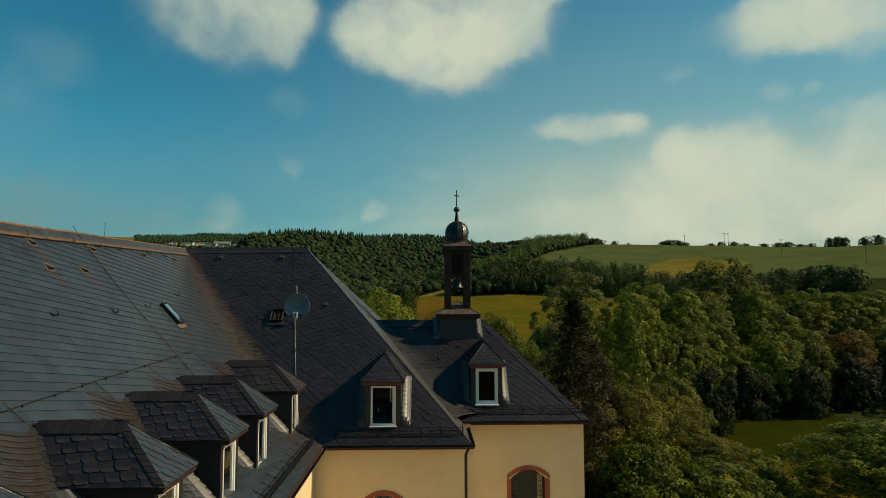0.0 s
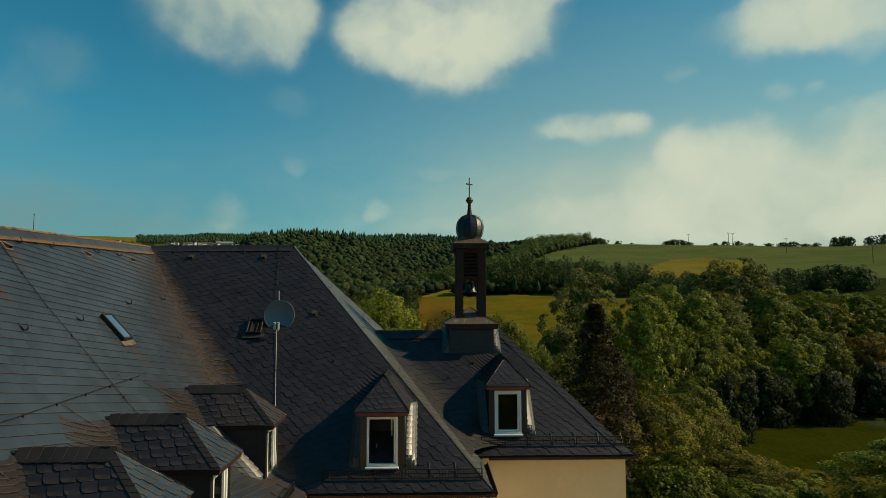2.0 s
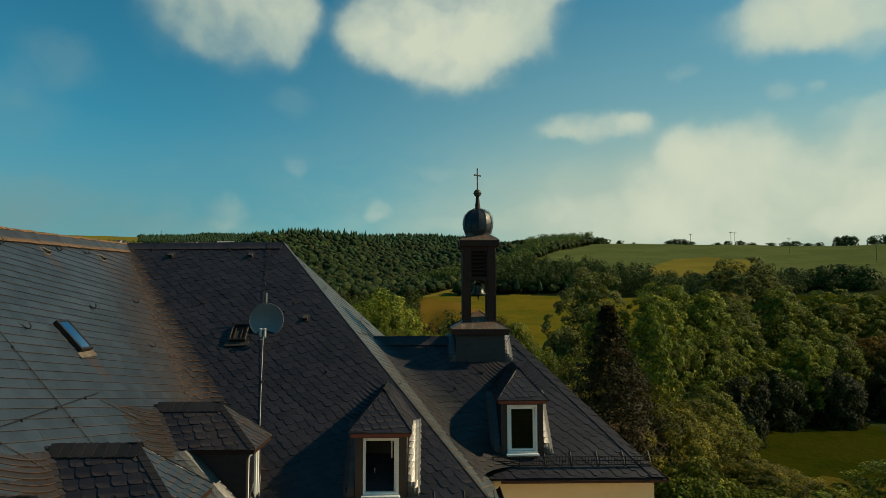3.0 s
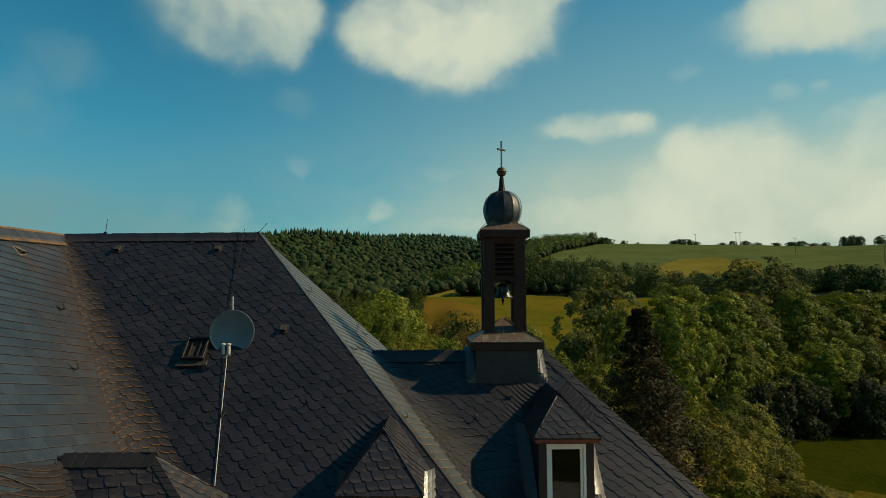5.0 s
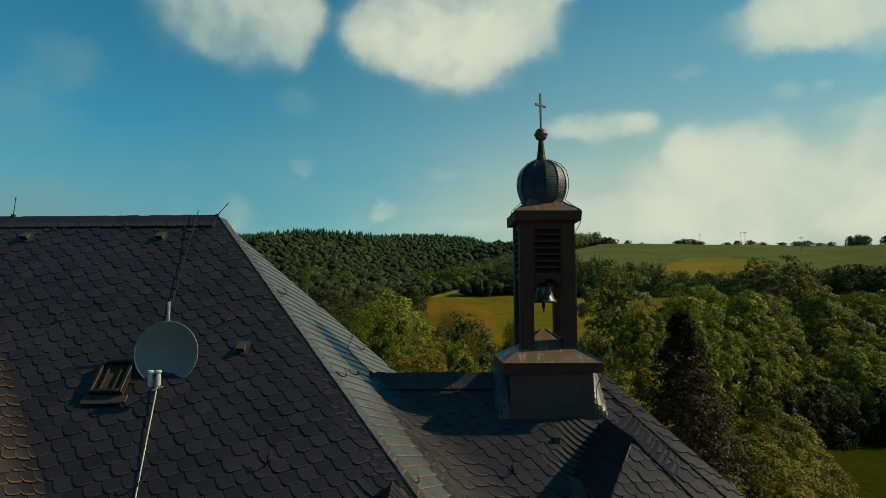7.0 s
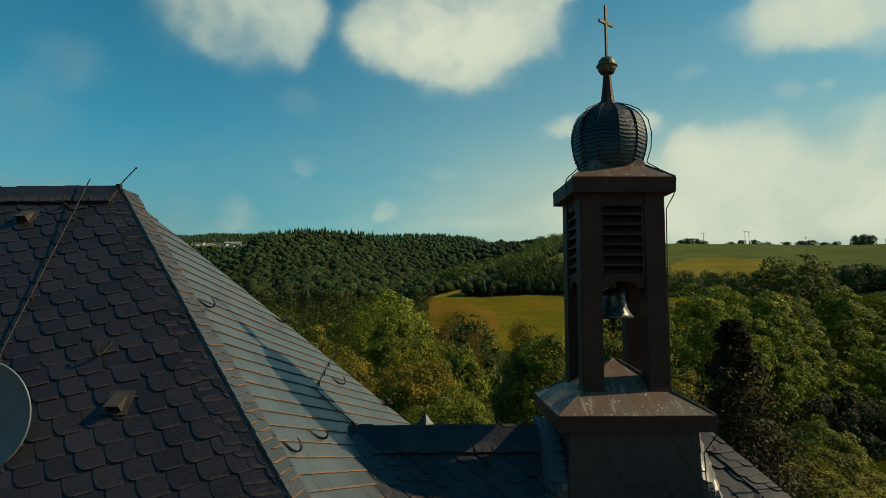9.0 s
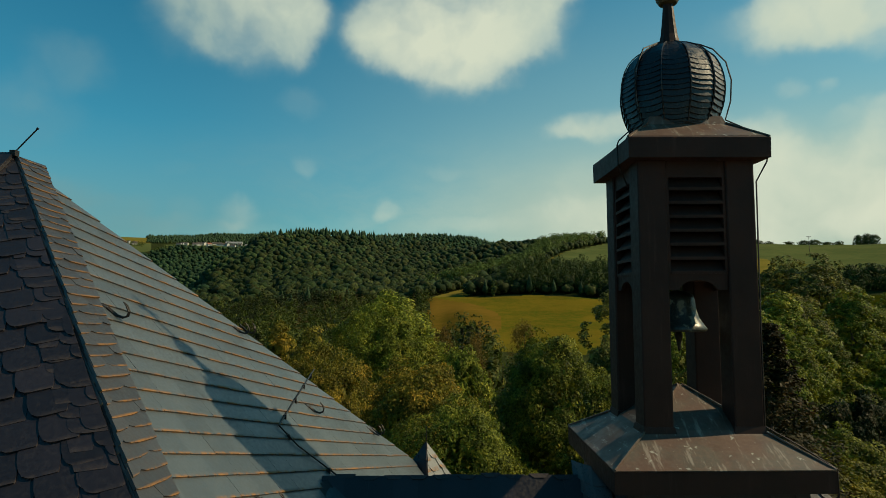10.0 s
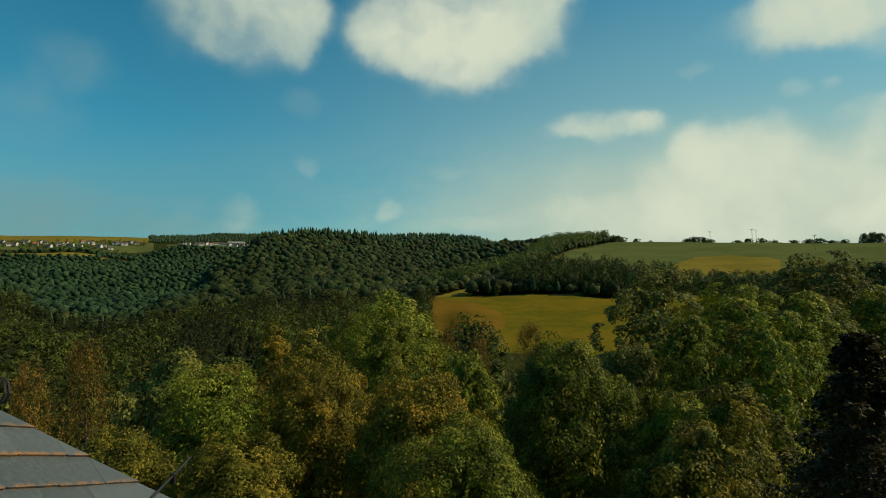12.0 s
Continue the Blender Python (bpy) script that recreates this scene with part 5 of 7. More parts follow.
        for j in range(7):
            z = 13.905 + j * 0.122 - Z
            bm = hull_prism(bmesh.new(), [(-0.234, -0.492, z), (0.234, -0.492, z), (0.234, -0.40, z + 0.105), (-0.234, -0.40, z + 0.105)], (0, 0.012, 0.012))
            box(bm, -0.234, 0.234, -0.496, -0.488, z - 0.010, z + 0.016)
            bmesh.ops.transform(bm, matrix=r, verts=bm.verts)
            part("slat", bm, COPPER, louvre)
    # a dark block for the shade behind the louvres
    part("lining", loft(bmesh.new(), [sq(0.36, 13.95), sq(0.36, 14.9)]), INSIDE_SHADE, t)
    cap = part("cap", loft(bmesh.new(), [sq(0.50, 14.885), sq(0.612, 14.89), sq(0.615, 15.065), sq(0.60, 15.08)]), COPPER, t, "brown copper cap with a deep fascia")
    part("cap_roof", loft(bmesh.new(), [sq(0.598, 15.082), sq(0.36, 15.25), sq(0.33, 15.33)]), COPPER_TOP, cap, "weathered copper with pale stains")
    for sx, sy in ((-1, -1), (1, -1), (1, 1), (-1, 1)):
        part("seam", one_tube([(sx * 0.61, sy * 0.61, 15.075 - Z), (sx * 0.355, sy * 0.355, 15.262 - Z)], 0.010, 5), COPPER_TOP, cap)
    # onion dome: gores of slates
    prof = [(0.365, 15.28), (0.40, 15.36), (0.438, 15.46), (0.458, 15.57), (0.463, 15.66), (0.452, 15.76), (0.425, 15.86), (0.378, 15.95), (0.305, 16.02), (0.215, 16.075), (0.12, 16.12)]
    dome = part("dome", turned(bmesh.new(), [(r - 0.015, z - Z) for r, z in prof], sides=12), UNDERLAY, t, "onion dome in twelve gores of dark slates")
    gores = 12
    prof = [q for a, b in zip(prof, prof[1:]) for q in (a, ((a[0] + b[0]) / 2 + 0.002, (a[1] + b[1]) / 2))] + prof[-1:]
    for g in range(gores):
        for i in range(len(prof) - 1):
            bm = bmesh.new()
            (r0, z0), (r1, z1) = prof[i], prof[i + 1]
            m = 6
            low, high = [], []
            for j in range(m + 1):
                f = j / m
                a = 2 * math.pi * (g + 0.03 + 0.94 * f) / gores
                chord = math.cos(math.pi / gores) / math.cos(2 * math.pi * (f - 0.5) * 0.94 / gores)
                dip = 0.016 * (1 - (2 * f - 1) ** 2)
                rr0, rr1 = (r0 + 0.017) * (0.4 + 0.6 * chord) , (r1 + 0.002) * (0.4 + 0.6 * chord)
                low.append(Vector((rr0 * math.sin(a), -rr0 * math.cos(a), z0 - 0.012 - dip - Z)))
                high.append(Vector((rr1 * math.sin(a), -rr1 * math.cos(a), z1 + 0.004 - Z)))
            inn = [Vector((v.x * 0.97, v.y * 0.97, v.z)) for v in low]
            vs = [[bm.verts.new(v) for v in line] for line in (high, low, inn)]
            for a, b in ((0, 1), (1, 2)):
                for j in range(m):
                    bm.faces.new((vs[a][j], vs[a][j + 1], vs[b][j + 1], vs[b][j]))
            part("slate", bm, SLATE_DOME, dome)
        a = 2 * math.pi * g / gores
        part("seam", one_tube([((r + 0.018) * math.sin(a), -(r + 0.018) * math.cos(a), z - Z) for r, z in prof], 0.007, 4), SLATE_DOME, dome)
    part("collar", turned(bmesh.new(), [(0.355, 15.25 - Z), (0.385, 15.27 - Z), (0.375, 15.30 - Z), (0.34, 15.32 - Z)], sides=24), LEAD, t)
    spire = part("spire", turned(bmesh.new(), [(0.13, 16.08 - Z), (0.10, 16.14 - Z), (0.082, 16.22 - Z), (0.066, 16.35 - Z), (0.052, 16.50 - Z), (0.045, 16.56 - Z)], sides=10), COPPER, t)
    part("knob", turned(bmesh.new(), [(0.03, 16.53 - Z), (0.085, 16.545 - Z), (0.112, 16.59 - Z), (0.118, 16.625 - Z), (0.135, 16.635 - Z), (0.135, 16.65 - Z), (0.118, 16.66 - Z), (0.105, 16.71 - Z), (0.07, 16.75 - Z), (0.02, 16.765 - Z)], sides=20), BRASS, spire, "dull gilded ball with a rim")
    bm = bmesh.new()
    box(bm, -0.022, 0.022, -0.012, 0.012, 16.76 - Z, 17.46 - Z, 0.004)
    box(bm, -0.145, -0.0225, -0.012, 0.012, 17.20 - Z, 17.245 - Z, 0.004)
    box(bm, 0.0225, 0.145, -0.012, 0.012, 17.20 - Z, 17.245 - Z, 0.004)
    bmesh.ops.transform(bm, matrix=Matrix.Rotation(radians(38), 4, "Z"), verts=bm.verts)
    part("cross", bm, DARK_METAL, spire, "dark iron cross")
    wire = [(0.11, -0.06, 16.14), (0.24, -0.13, 16.085), (0.34, -0.18, 16.02), (0.44, -0.22, 15.88), (0.475, -0.24, 15.7), (0.46, -0.24, 15.5), (0.40, -0.25, 15.32), (0.5, -0.40, 15.20), (0.62, -0.55, 15.09), (0.635, -0.56, 15.06), (0.62, -0.52, 14.87), (0.53, -0.50, 14.70), (0.516, -0.50, 13.5), (0.516, -0.50, 12.60), (0.7, -0.66, 12.48), (0.885, -0.86, 12.34), (0.89, -0.86, 12.14), (0.78, -0.74, 11.9), (0.80, -0.76, 11.3)]
    part("lightning_wire", one_tube([(x, y, z - Z) for x, y, z in wire], 0.007, 5), DARK_METAL, t)
    wire = [(-0.11, -0.06, 16.14), (-0.32, -0.20, 16.02), (-0.42, -0.25, 15.8), (-0.43, -0.26, 15.5), (-0.40, -0.28, 15.30), (-0.62, -0.35, 15.10), (-0.635, -0.35, 15.06), (-0.63, -0.35, 14.88), (-0.53, -0.30, 14.68)]
    part("lightning_wire", one_tube([(x, y, z - Z) for x, y, z in wire], 0.007, 5), DARK_METAL, t)
    return t


bell_tower()


def bell():
    b = thing("bell", (TX, TY, 13.38), "weathered bronze bell with pale verdigris stains", "bell")
    part("body", turned(bmesh.new(), [(0.225, 0.012), (0.245, 0.0), (0.252, 0.02), (0.225, 0.06), (0.185, 0.12), (0.160, 0.20), (0.150, 0.29), (0.135, 0.335), (0.09, 0.365), (0.03, 0.375)], sides=32, cap=False), BRONZE, b, smooth=True)
    part("crown", box(one_box(-0.05, 0.05, -0.02, 0.02, 0.37, 0.46, 0.008), -0.02, 0.02, -0.05, 0.05, 0.37, 0.46, 0.008), BRONZE, b)
    part("yoke", one_box(-0.40, 0.40, -0.045, 0.045, 0.46, 0.56, 0.01), COPPER, b)
    part("clapper", turned(bmesh.new(), [(0.006, 0.30), (0.008, 0.02), (0.03, -0.02), (0.036, -0.06), (0.02, -0.10), (0.012, -0.18), (0.004, -0.19)], sides=12), DARK_METAL, b)
    return b


bell()

# ---- things on the roofs ----
def roof_frame(place, down_way):
    """A pose on a roof face: x across, y up the roof, z out of it. down_way is the plan direction towards the eave and the pitch."""
    dx, dy, pitch = down_way
    up = Vector((-dx, -dy, pitch)).normalized()
    across = Vector((0, 0, 1)).cross(-Vector((dx, dy, 0)))
    across = -across.normalized()
    out = across.cross(up)
    return Matrix(((across.x, up.x, out.x, place[0]), (across.y, up.y, out.y, place[1]), (across.z, up.z, out.z, place[2]), (0, 0, 0, 1)))


kh = (RIDGE_Z - EAVE_Z) / (EAVE_X - HIP_X)
ON = {"front": ((0, -1, kf), lambda x, y: on_front(y)), "left": ((1, 0, lk), lambda x, y: on_left(x)), "hip": ((1, 0, kh), lambda x, y: on_hip(x)), "low": ((0, -1, 1.0), lambda x, y: on_low(y))}


def on_roof(face, x, y, lift=0.02):
    way, z = ON[face]
    return roof_frame((x, y, z(x, y) + lift), way)


def roof_hook():
    h = thing("roof_hook", (0, 0, 0), "curved dark iron ladder hook on the slates", "roof hook", "roof hooks")
    part("plate", one_box(-0.022, 0.022, -0.02, 0.16, 0.0, 0.008, 0.002), DARK_METAL, h)
    for dx in (-0.016, 0.016):
        pts = [(dx, 0.10, 0.012), (dx, -0.02, 0.02), (dx, -0.075, 0.045), (dx, -0.095, 0.085), (dx, -0.075, 0.125), (dx, -0.02, 0.15), (dx * 0.4, 0.03, 0.155)]
        part("prong", one_tube(pts, [0.010, 0.010, 0.010, 0.010, 0.009, 0.008, 0.005], 6), DARK_METAL, h)
    return h


HOOKS = (
    ("left", -9.4, 16.5), ("left", -9.4, 17.8), ("left", -9.4, 19.0), ("left", -9.4, 21.1), ("left", -9.4, 22.3), ("left", -9.4, 14.6), ("left", -9.4, 12.6), ("left", -9.4, 10.2), ("left", -8.1, 20.3), ("left", -8.2, 22.6), ("left", -7.8, 17.5),
    ("left", -7.7, 15.5), ("left", -7.7, 13.0), ("left", -7.2, 21.4), ("left", -5.6, 11.3), ("left", -5.5, 8.6),
    ("front", -6.76, 23.64), ("front", -4.12, 23.62), ("front", -2.96, 21.95), ("front", -4.52, 21.74), ("front", -8.9, 25.2), ("front", -7.88, 25.2), ("front", -6.52, 25.2), ("front", -5.46, 25.2),
    ("hip", -3.55, 24.6), ("hip", -3.29, 27.1), ("hip", -2.43, 26.85), ("hip", -1.88, 28.4), ("hip", -2.31, 23.42), ("hip", -2.23, 24.28), ("hip", -1.15, 22.0), ("hip", -1.90, 28.24), ("hip", -3.30, 26.87),
    ("low", 0.45, 24.1), ("low", -0.41, 25.18),
)
hook = roof_hook()
hook.matrix_basis = on_roof(*HOOKS[0]) @ Matrix.Scale(0.82, 4)
for i, q in enumerate(HOOKS[1:]):
    copy_thing(hook, on_roof(*q) @ Matrix.Rotation(0.25 * math.sin(i * 2.3), 4, "Z"))


def roof_vent(m, mat):
    v = thing("roof_vent", (0, 0, 0), "small hooded roof vent among the slates", "roof vent", "roof vents")
    v.matrix_basis = m @ Matrix.Scale(0.75, 4)
    part("flashing", one_box(-0.15, 0.15, -0.12, 0.22, -0.005, 0.006), mat, v)
    part("hood", hull_prism(hull_prism(hull_prism(bmesh.new(), [(-0.09, -0.08, 0.0), (-0.075, 0.17, 0.0), (-0.075, -0.06, 0.11)], (0.012, 0, 0)), [(0.09, -0.08, 0.0), (0.075, 0.17, 0.0), (0.075, -0.06, 0.11)], (-0.012, 0, 0)), [(-0.085, -0.085, 0.115), (0.085, -0.085, 0.115), (0.08, 0.18, 0.008), (-0.08, 0.18, 0.008)], (0, 0, 0.010)), mat, v)
    # a dark plate for the shade under the hood
    part("throat", one_box(-0.07, 0.07, -0.045, -0.035, 0.0, 0.10), INSIDE_SHADE, v)
    return v


for f, x, y in (("front", -3.76, 23.2), ("front", -8.27, 25.0), ("front", -5.83, 25.0)):
    roof_vent(on_roof(f, x, y, 0.03), LEAD)
for x, y, _ in VENT_SPOTS[:6]:
    roof_vent(on_roof("left", x, y, 0.03), PALE_ZINC)


def roof_window(m, wide, tall, label, glass):
    """A roof light: frame on the slates, pane and flashing."""
    w = thing("roof_window", (0, 0, 0), label, "roof window")
    w.matrix_basis = m
    bm = bmesh.new()
    hx, hy = wide / 2, tall / 2
    for q in ((-hx, -hx + 0.05, -hy, hy), (hx - 0.05, hx, -hy, hy), (-hx + 0.05, hx - 0.05, -hy, -hy + 0.05), (-hx + 0.05, hx - 0.05, hy - 0.05, hy)):
        box(bm, q[0], q[1], q[2], q[3], -0.02, 0.10, 0.006)
    part("frame", bm, DARK_METAL, w)
    if glass:
        part("pane", one_box(-hx + 0.05, hx - 0.05, -hy + 0.05, hy - 0.05, 0.078, 0.088), glass, w).visible_shadow = False
    else:
        for k in (-0.12, 0.06):
            part("slat", one_box(k, k + 0.035, -hy + 0.052, hy - 0.052, 0.045, 0.07, 0.004), COPPER, w, "brown wooden slat")
    # a dark plate for the shade down in the opening
    part("shaft", one_box(-hx + 0.05, hx - 0.05, -hy + 0.05, hy - 0.05, 0.004, 0.03), INSIDE_SHADE, w)
    part("apron", one_box(-hx - 0.08, hx + 0.08, -hy - 0.15, -hy - 0.004, 0.008, 0.02, 0.004), PALE_ZINC if glass else LEAD, w, "metal apron below the frame")
    return w


roof_window(on_roof("left", -7.56, 18.62, 0.03), 0.42, 0.80, "narrow skylight with a metal frame in the slates", SKY_BLUE_GLASS)
roof_window(on_roof("front", -5.45, 22.80, 0.06), 0.46, 0.56, "small dark roof hatch standing open, with brown slats", None)


def wire_thing(pts, label, r=0.008, clamp=0.9, mat=DARK_METAL, name="lightning_conductor"):
    """A wire on short clamps along the roof."""
    o = Vector(pts[0])
    t = thing(name, o, label, "lightning conductor" if name == "lightning_conductor" else "cable")
    rel = [Vector(p) - o for p in pts]
    part("wire", one_tube(rel, r, 5), mat, t)
    if clamp:
        for a, b in zip(rel, rel[1:]):
            n = max(1, int((b - a).length / clamp))
            for i in range(n):
                p = a.lerp(b, (i + 0.5) / n)
                part("clamp", one_box(p.x - 0.014, p.x + 0.014, p.y - 0.014, p.y + 0.014, p.z - 0.05, p.z + 0.012, 0.003), DARK_METAL, t)
    return t


def L3(x, y, up=0.06):
    return (x, y, on_left(x) + up)


wire_thing([L3(-6.4, 3.0), L3(-6.4, 9.7), L3(-6.48, 12.4), L3(-6.6, 17.9)], "thin dark lightning wire across the long roof")
wire_thing([(-9.75, 17.2, left_ridge(17.2) + 0.25), L3(-9.3, 17.1), L3(-8.1, 16.8), L3(-6.9, 16.7), L3(-5.8, 16.6)], "thin dark lightning wire down the long roof")
for y0, y1 in ((12.43, 12.6), (9.84, 10.02), (14.8, 15.3), (17.8, 18.6)):
    wire_thing([L3(-6.5, y0), L3(-5.9, y1)], "short lightning wire down to a dormer ridge", clamp=0)
wire_thing([(-2.7, 28.2, on_hip(-2.7) + 0.06), (-2.5, 25.6, on_hip(-2.5) + 0.05), (-2.32, 25.6, on_hip(-2.32) + 0.05), (-1.8, 25.95, on_hip(-1.8) + 0.06)], "thin lightning wire over the hip roof", clamp=0.6)
wire_thing([(-5.3, 25.38, 15.14), (-5.21, 24.59, on_front(24.59) + 0.08), (-5.05, 23.6, on_front(23.6) + 0.07), (-4.85, 23.1, on_front(23.1) + 0.05)], "thin lightning wire down to the satellite dish", clamp=0.8)


def air_rod(x, y, z, lean, tall, label="thin iron air terminal rod on the ridge"):
    r = thing("air_terminal", (x, y, z), label, "lightning rod", "air terminals")
    part("rod", one_tube([(0, 0, 0), (lean[0], lean[1], tall)], 0.007, 5), DARK_METAL, r)
    part("foot", one_box(-0.03, 0.03, -0.03, 0.03, -0.04, 0.02, 0.004), DARK_METAL, r)
    part("tip", one_tube([(lean[0], lean[1], tall), (lean[0] * 1.06, lean[1] * 1.06, tall * 1.06)], 0.012, 5), DARK_METAL, r)


air_rod(HIP_X, RIDGE_Y, RIDGE_Z + 0.06, (0.20, 0.0, 0), 0.22)
air_rod(-8.8, RIDGE_Y, RIDGE_Z + 0.06, (0.03, 0, 0), 0.32)
air_rod(-9.8, 19.0, left_ridge(19.0) + 0.05, (0, 0, 0), 0.42)
air_rod(2.9, 24.9, on_low(24.9) - 0.25, (0.0, 0, 0), 0.62)


def satellite_dish():
    d = thing("satellite_dish", (-4.75, 22.90, 12.68), "grey satellite dish on a steel mast with two receivers", "satellite dish")
    prof = [(0.02, 0.000)] + [(0.455 * i / 9, 0.115 * (i / 9) ** 2) for i in range(1, 10)]
    bm = bmesh.new()
    turned(bm, prof + [(0.465, 0.118), (0.468, 0.105), (0.455, 0.095)] + [(r, h - 0.012) for r, h in reversed(prof[1:9])] + [(0.02, -0.012)], sides=40)
    tip = Matrix.Rotation(radians(90 - 6), 4, "X") @ Matrix.Rotation(0.0, 4, "Z")
    bmesh.ops.transform(bm, matrix=tip, verts=bm.verts)
    bmesh.ops.translate(bm, vec=(0, 0.08, 0), verts=bm.verts)
    part("reflector", bm, DISH_GREY, d, smooth=True)
    for x, z in ((-0.04, 0.06), (0.04, 0.06), (-0.04, -0.10), (0.04, -0.10)):
        part("bolt", one_tube([(x, 0.085, z), (x, 0.060, z)], 0.008, 6), GALVANISED, d)
    part("arm", one_tube([(0.02, 0.03, -0.44), (0.03, -0.18, -0.46), (0.03, -0.40, -0.40)], 0.014, 6), GALVANISED, d)
    for x in (-0.045, 0.065):
        part("receiver", turned(bmesh.new(), [(0.022, -0.42), (0.034, -0.40), (0.036, -0.30), (0.030, -0.24), (0.045, -0.22), (0.045, -0.20), (0.02, -0.19)], (x, -0.40, 0.0), 12), GREY_PLASTIC, d)
    base = on_front(23.06) - 12.68
    part("mast", one_tube([(-0.06, 0.16, base), (-0.06, 0.16, 0.76)], 0.024, 8), GALVANISED, d)
    part("bracket", one_box(-0.10, 0.0, 0.085, 0.19, -0.10, 0.08, 0.01), GALVANISED, d)
    for k in range(3):
        a = [(-0.02 + 0.02 * k, -0.20, -0.47), (-0.12 - 0.03 * k, -0.20, -0.50 - 0.02 * k), (-0.20 - 0.02 * k, -0.16, -0.62 - 0.02 * k), (-0.17, -0.14, -0.68 - 0.02 * k), (-0.07, -0.15, -0.60), (0.01 + 0.02 * k, -0.18, -0.50)]
        part("cable_loop", one_tube(a, 0.009, 5), GREY_PLASTIC, d)
    return d


satellite_dish()
wire_thing([(-4.78, 22.70, on_front(22.7) + 0.10), (-4.55, 21.74, on_front(21.74) + 0.05), (-4.30, 20.75, on_front(20.75) + 0.06), (-4.05, 19.95, on_front(19.95) + 0.20), (-3.98, 19.6, on_front(19.6) + 0.10)], "pale grey aerial cable running down the slates", 0.008, 0, GREY_PLASTIC, "aerial_cable")


def turret():
    t = thing("stair_turret", (-1.2, 29.0, 0.60), "small slate-roofed turret with a thin finial rod", "turret")
    part("wall", one_box(-0.7, 0.7, -0.7, 0.7, -2.6, 9.3), PLASTER, t)
    r = part("roof", loft(bmesh.new(), [square(0, 0, 0.85, 9.28), square(0, 0, 0.85, 9.34), square(0, 0, 0.02, 10.95)]), UNDERLAY, t)
    for k in range(4):
        q = Matrix.Rotation(k * math.pi / 2, 3, "Z")
        # sunward face in paler slate, so that it looks sunlit
        slates(r, [q @ Vector(v) for v in ((-0.86, -0.86, 9.35), (0.86, -0.86, 9.35), (0, 0, 10.97))], 0.2, 0.16, SCALE, SLATE_OLD if k == 1 else SLATE, None, 0, 0.0, 41 + k)
    part("finial", one_tube([(0, 0, 10.9), (0, 0, 11.20)], 0.008, 6), DARK_METAL, t)
    t.rotation_euler = (0, 0, radians(-40))


turret()

# ---- far houses and poles ----
ROOF_TILE = plain_mat("dark_roof_tiles", (0.05, 0.045, 0.045), (0.09, 0.07, 0.065), 0.4, 0.8)
ROOF_RED = plain_mat("red_roof_tiles", (0.22, 0.08, 0.045), (0.30, 0.12, 0.07), 0.4, 0.8)
RENDER_WHITE = plain_mat("white_render", (0.42, 0.42, 0.40), (0.55, 0.54, 0.50), 0.3, 0.9)

HALL_GREY = plain_mat("grey_hall_roof", (0.20, 0.20, 0.20), (0.28, 0.28, 0.27), 0.3, 0.8)


def far_house(az, r, wide, deep, high, turn, roof, label):
    x, y = MID[0] + r * math.sin(radians(az)), MID[1] + r * math.cos(radians(az))
    h = thing("house", (x, y, land(x, y) - 1.0), label, "house", "village houses")
    h.rotation_euler = (0, 0, radians(turn))
    a, b, e, p = wide / 2, deep / 2, high + 1.0, high + 1.0 + deep * 0.38
    part("wall", hull_prism(one_box(-a, a, -b, b, 0, e), [(-a, -b, e), (-a, b, e), (-a, 0, p)], (wide, 0, 0)), RENDER_WHITE, h)
    for s in (-1, 1):
        part("roof", hull_prism(bmesh.new(), [(-a - 0.5, s * (b + 0.5), e - 0.3), (a + 0.5, s * (b + 0.5), e - 0.3), (a + 0.5, 0, p + 0.25), (-a - 0.5, 0, p + 0.25)], (0, 0, 0.3)), roof, h)
    for i in range(max(2, int(wide / 3))):
        x0 = -a + 1.0 + i * 3.0
        if x0 + 1.2 < a:
            part("window", one_box(x0, x0 + 1.2, -b - 0.06, -b - 0.004, e - 2.4, e - 1.0), INSIDE_SHADE, h)
    return h


rnd = random.Random(8)
for i in range(26):
    far_house(-35.8 + 9.6 * (i + rnd.uniform(0.1, 0.9)) / 26, 1615 + rnd.uniform(0, 95), rnd.uniform(9, 15), rnd.uniform(7, 9), rnd.uniform(3.5, 5.5), rnd.uniform(-50, 50), ROOF_RED if rnd.random() < 0.12 else ROOF_TILE, "white village house with a dark gabled roof")
for i in range(13):
    far_house(-23.2 + 5.4 * (i + rnd.uniform(0.1, 0.9)) / 13, 1590 + rnd.uniform(0, 80), rnd.uniform(8, 13), rnd.uniform(7, 9), rnd.uniform(3.0, 5.0), rnd.uniform(-50, 50), ROOF_RED if rnd.random() < 0.2 else ROOF_TILE, "white village house with a dark gabled roof")
far_house(-18.4, 1700, 42, 13, 3.5, 8, HALL_GREY, "long pale farm hall on the hill")
far_house(-16.9, 1690, 34, 12, 3.5, 8, HALL_GREY, "long pale farm hall on the hill")


def pole(az, r, tall):
    x, y = MID[0] + r * math.sin(radians(az)), MID[1] + r * math.cos(radians(az))
    p = thing("power_pole", (x, y, land(x, y) - 0.5), "dark wooden power pole with a crossarm", "power pole", "power poles")
    part("post", one_tube([(0, 0, 0), (0, 0, tall)], [0.30, 0.20], 6), BARK, p)
    part("crossarm", one_box(-2.6, 2.6, -0.15, 0.15, tall - 0.7, tall - 0.35), BARK, p)
    part("brace", one_tube([(-1.8, 0, tall - 0.4), (0, 0, tall - 2.6), (1.8, 0, tall - 0.4)], 0.10, 4), BARK, p)


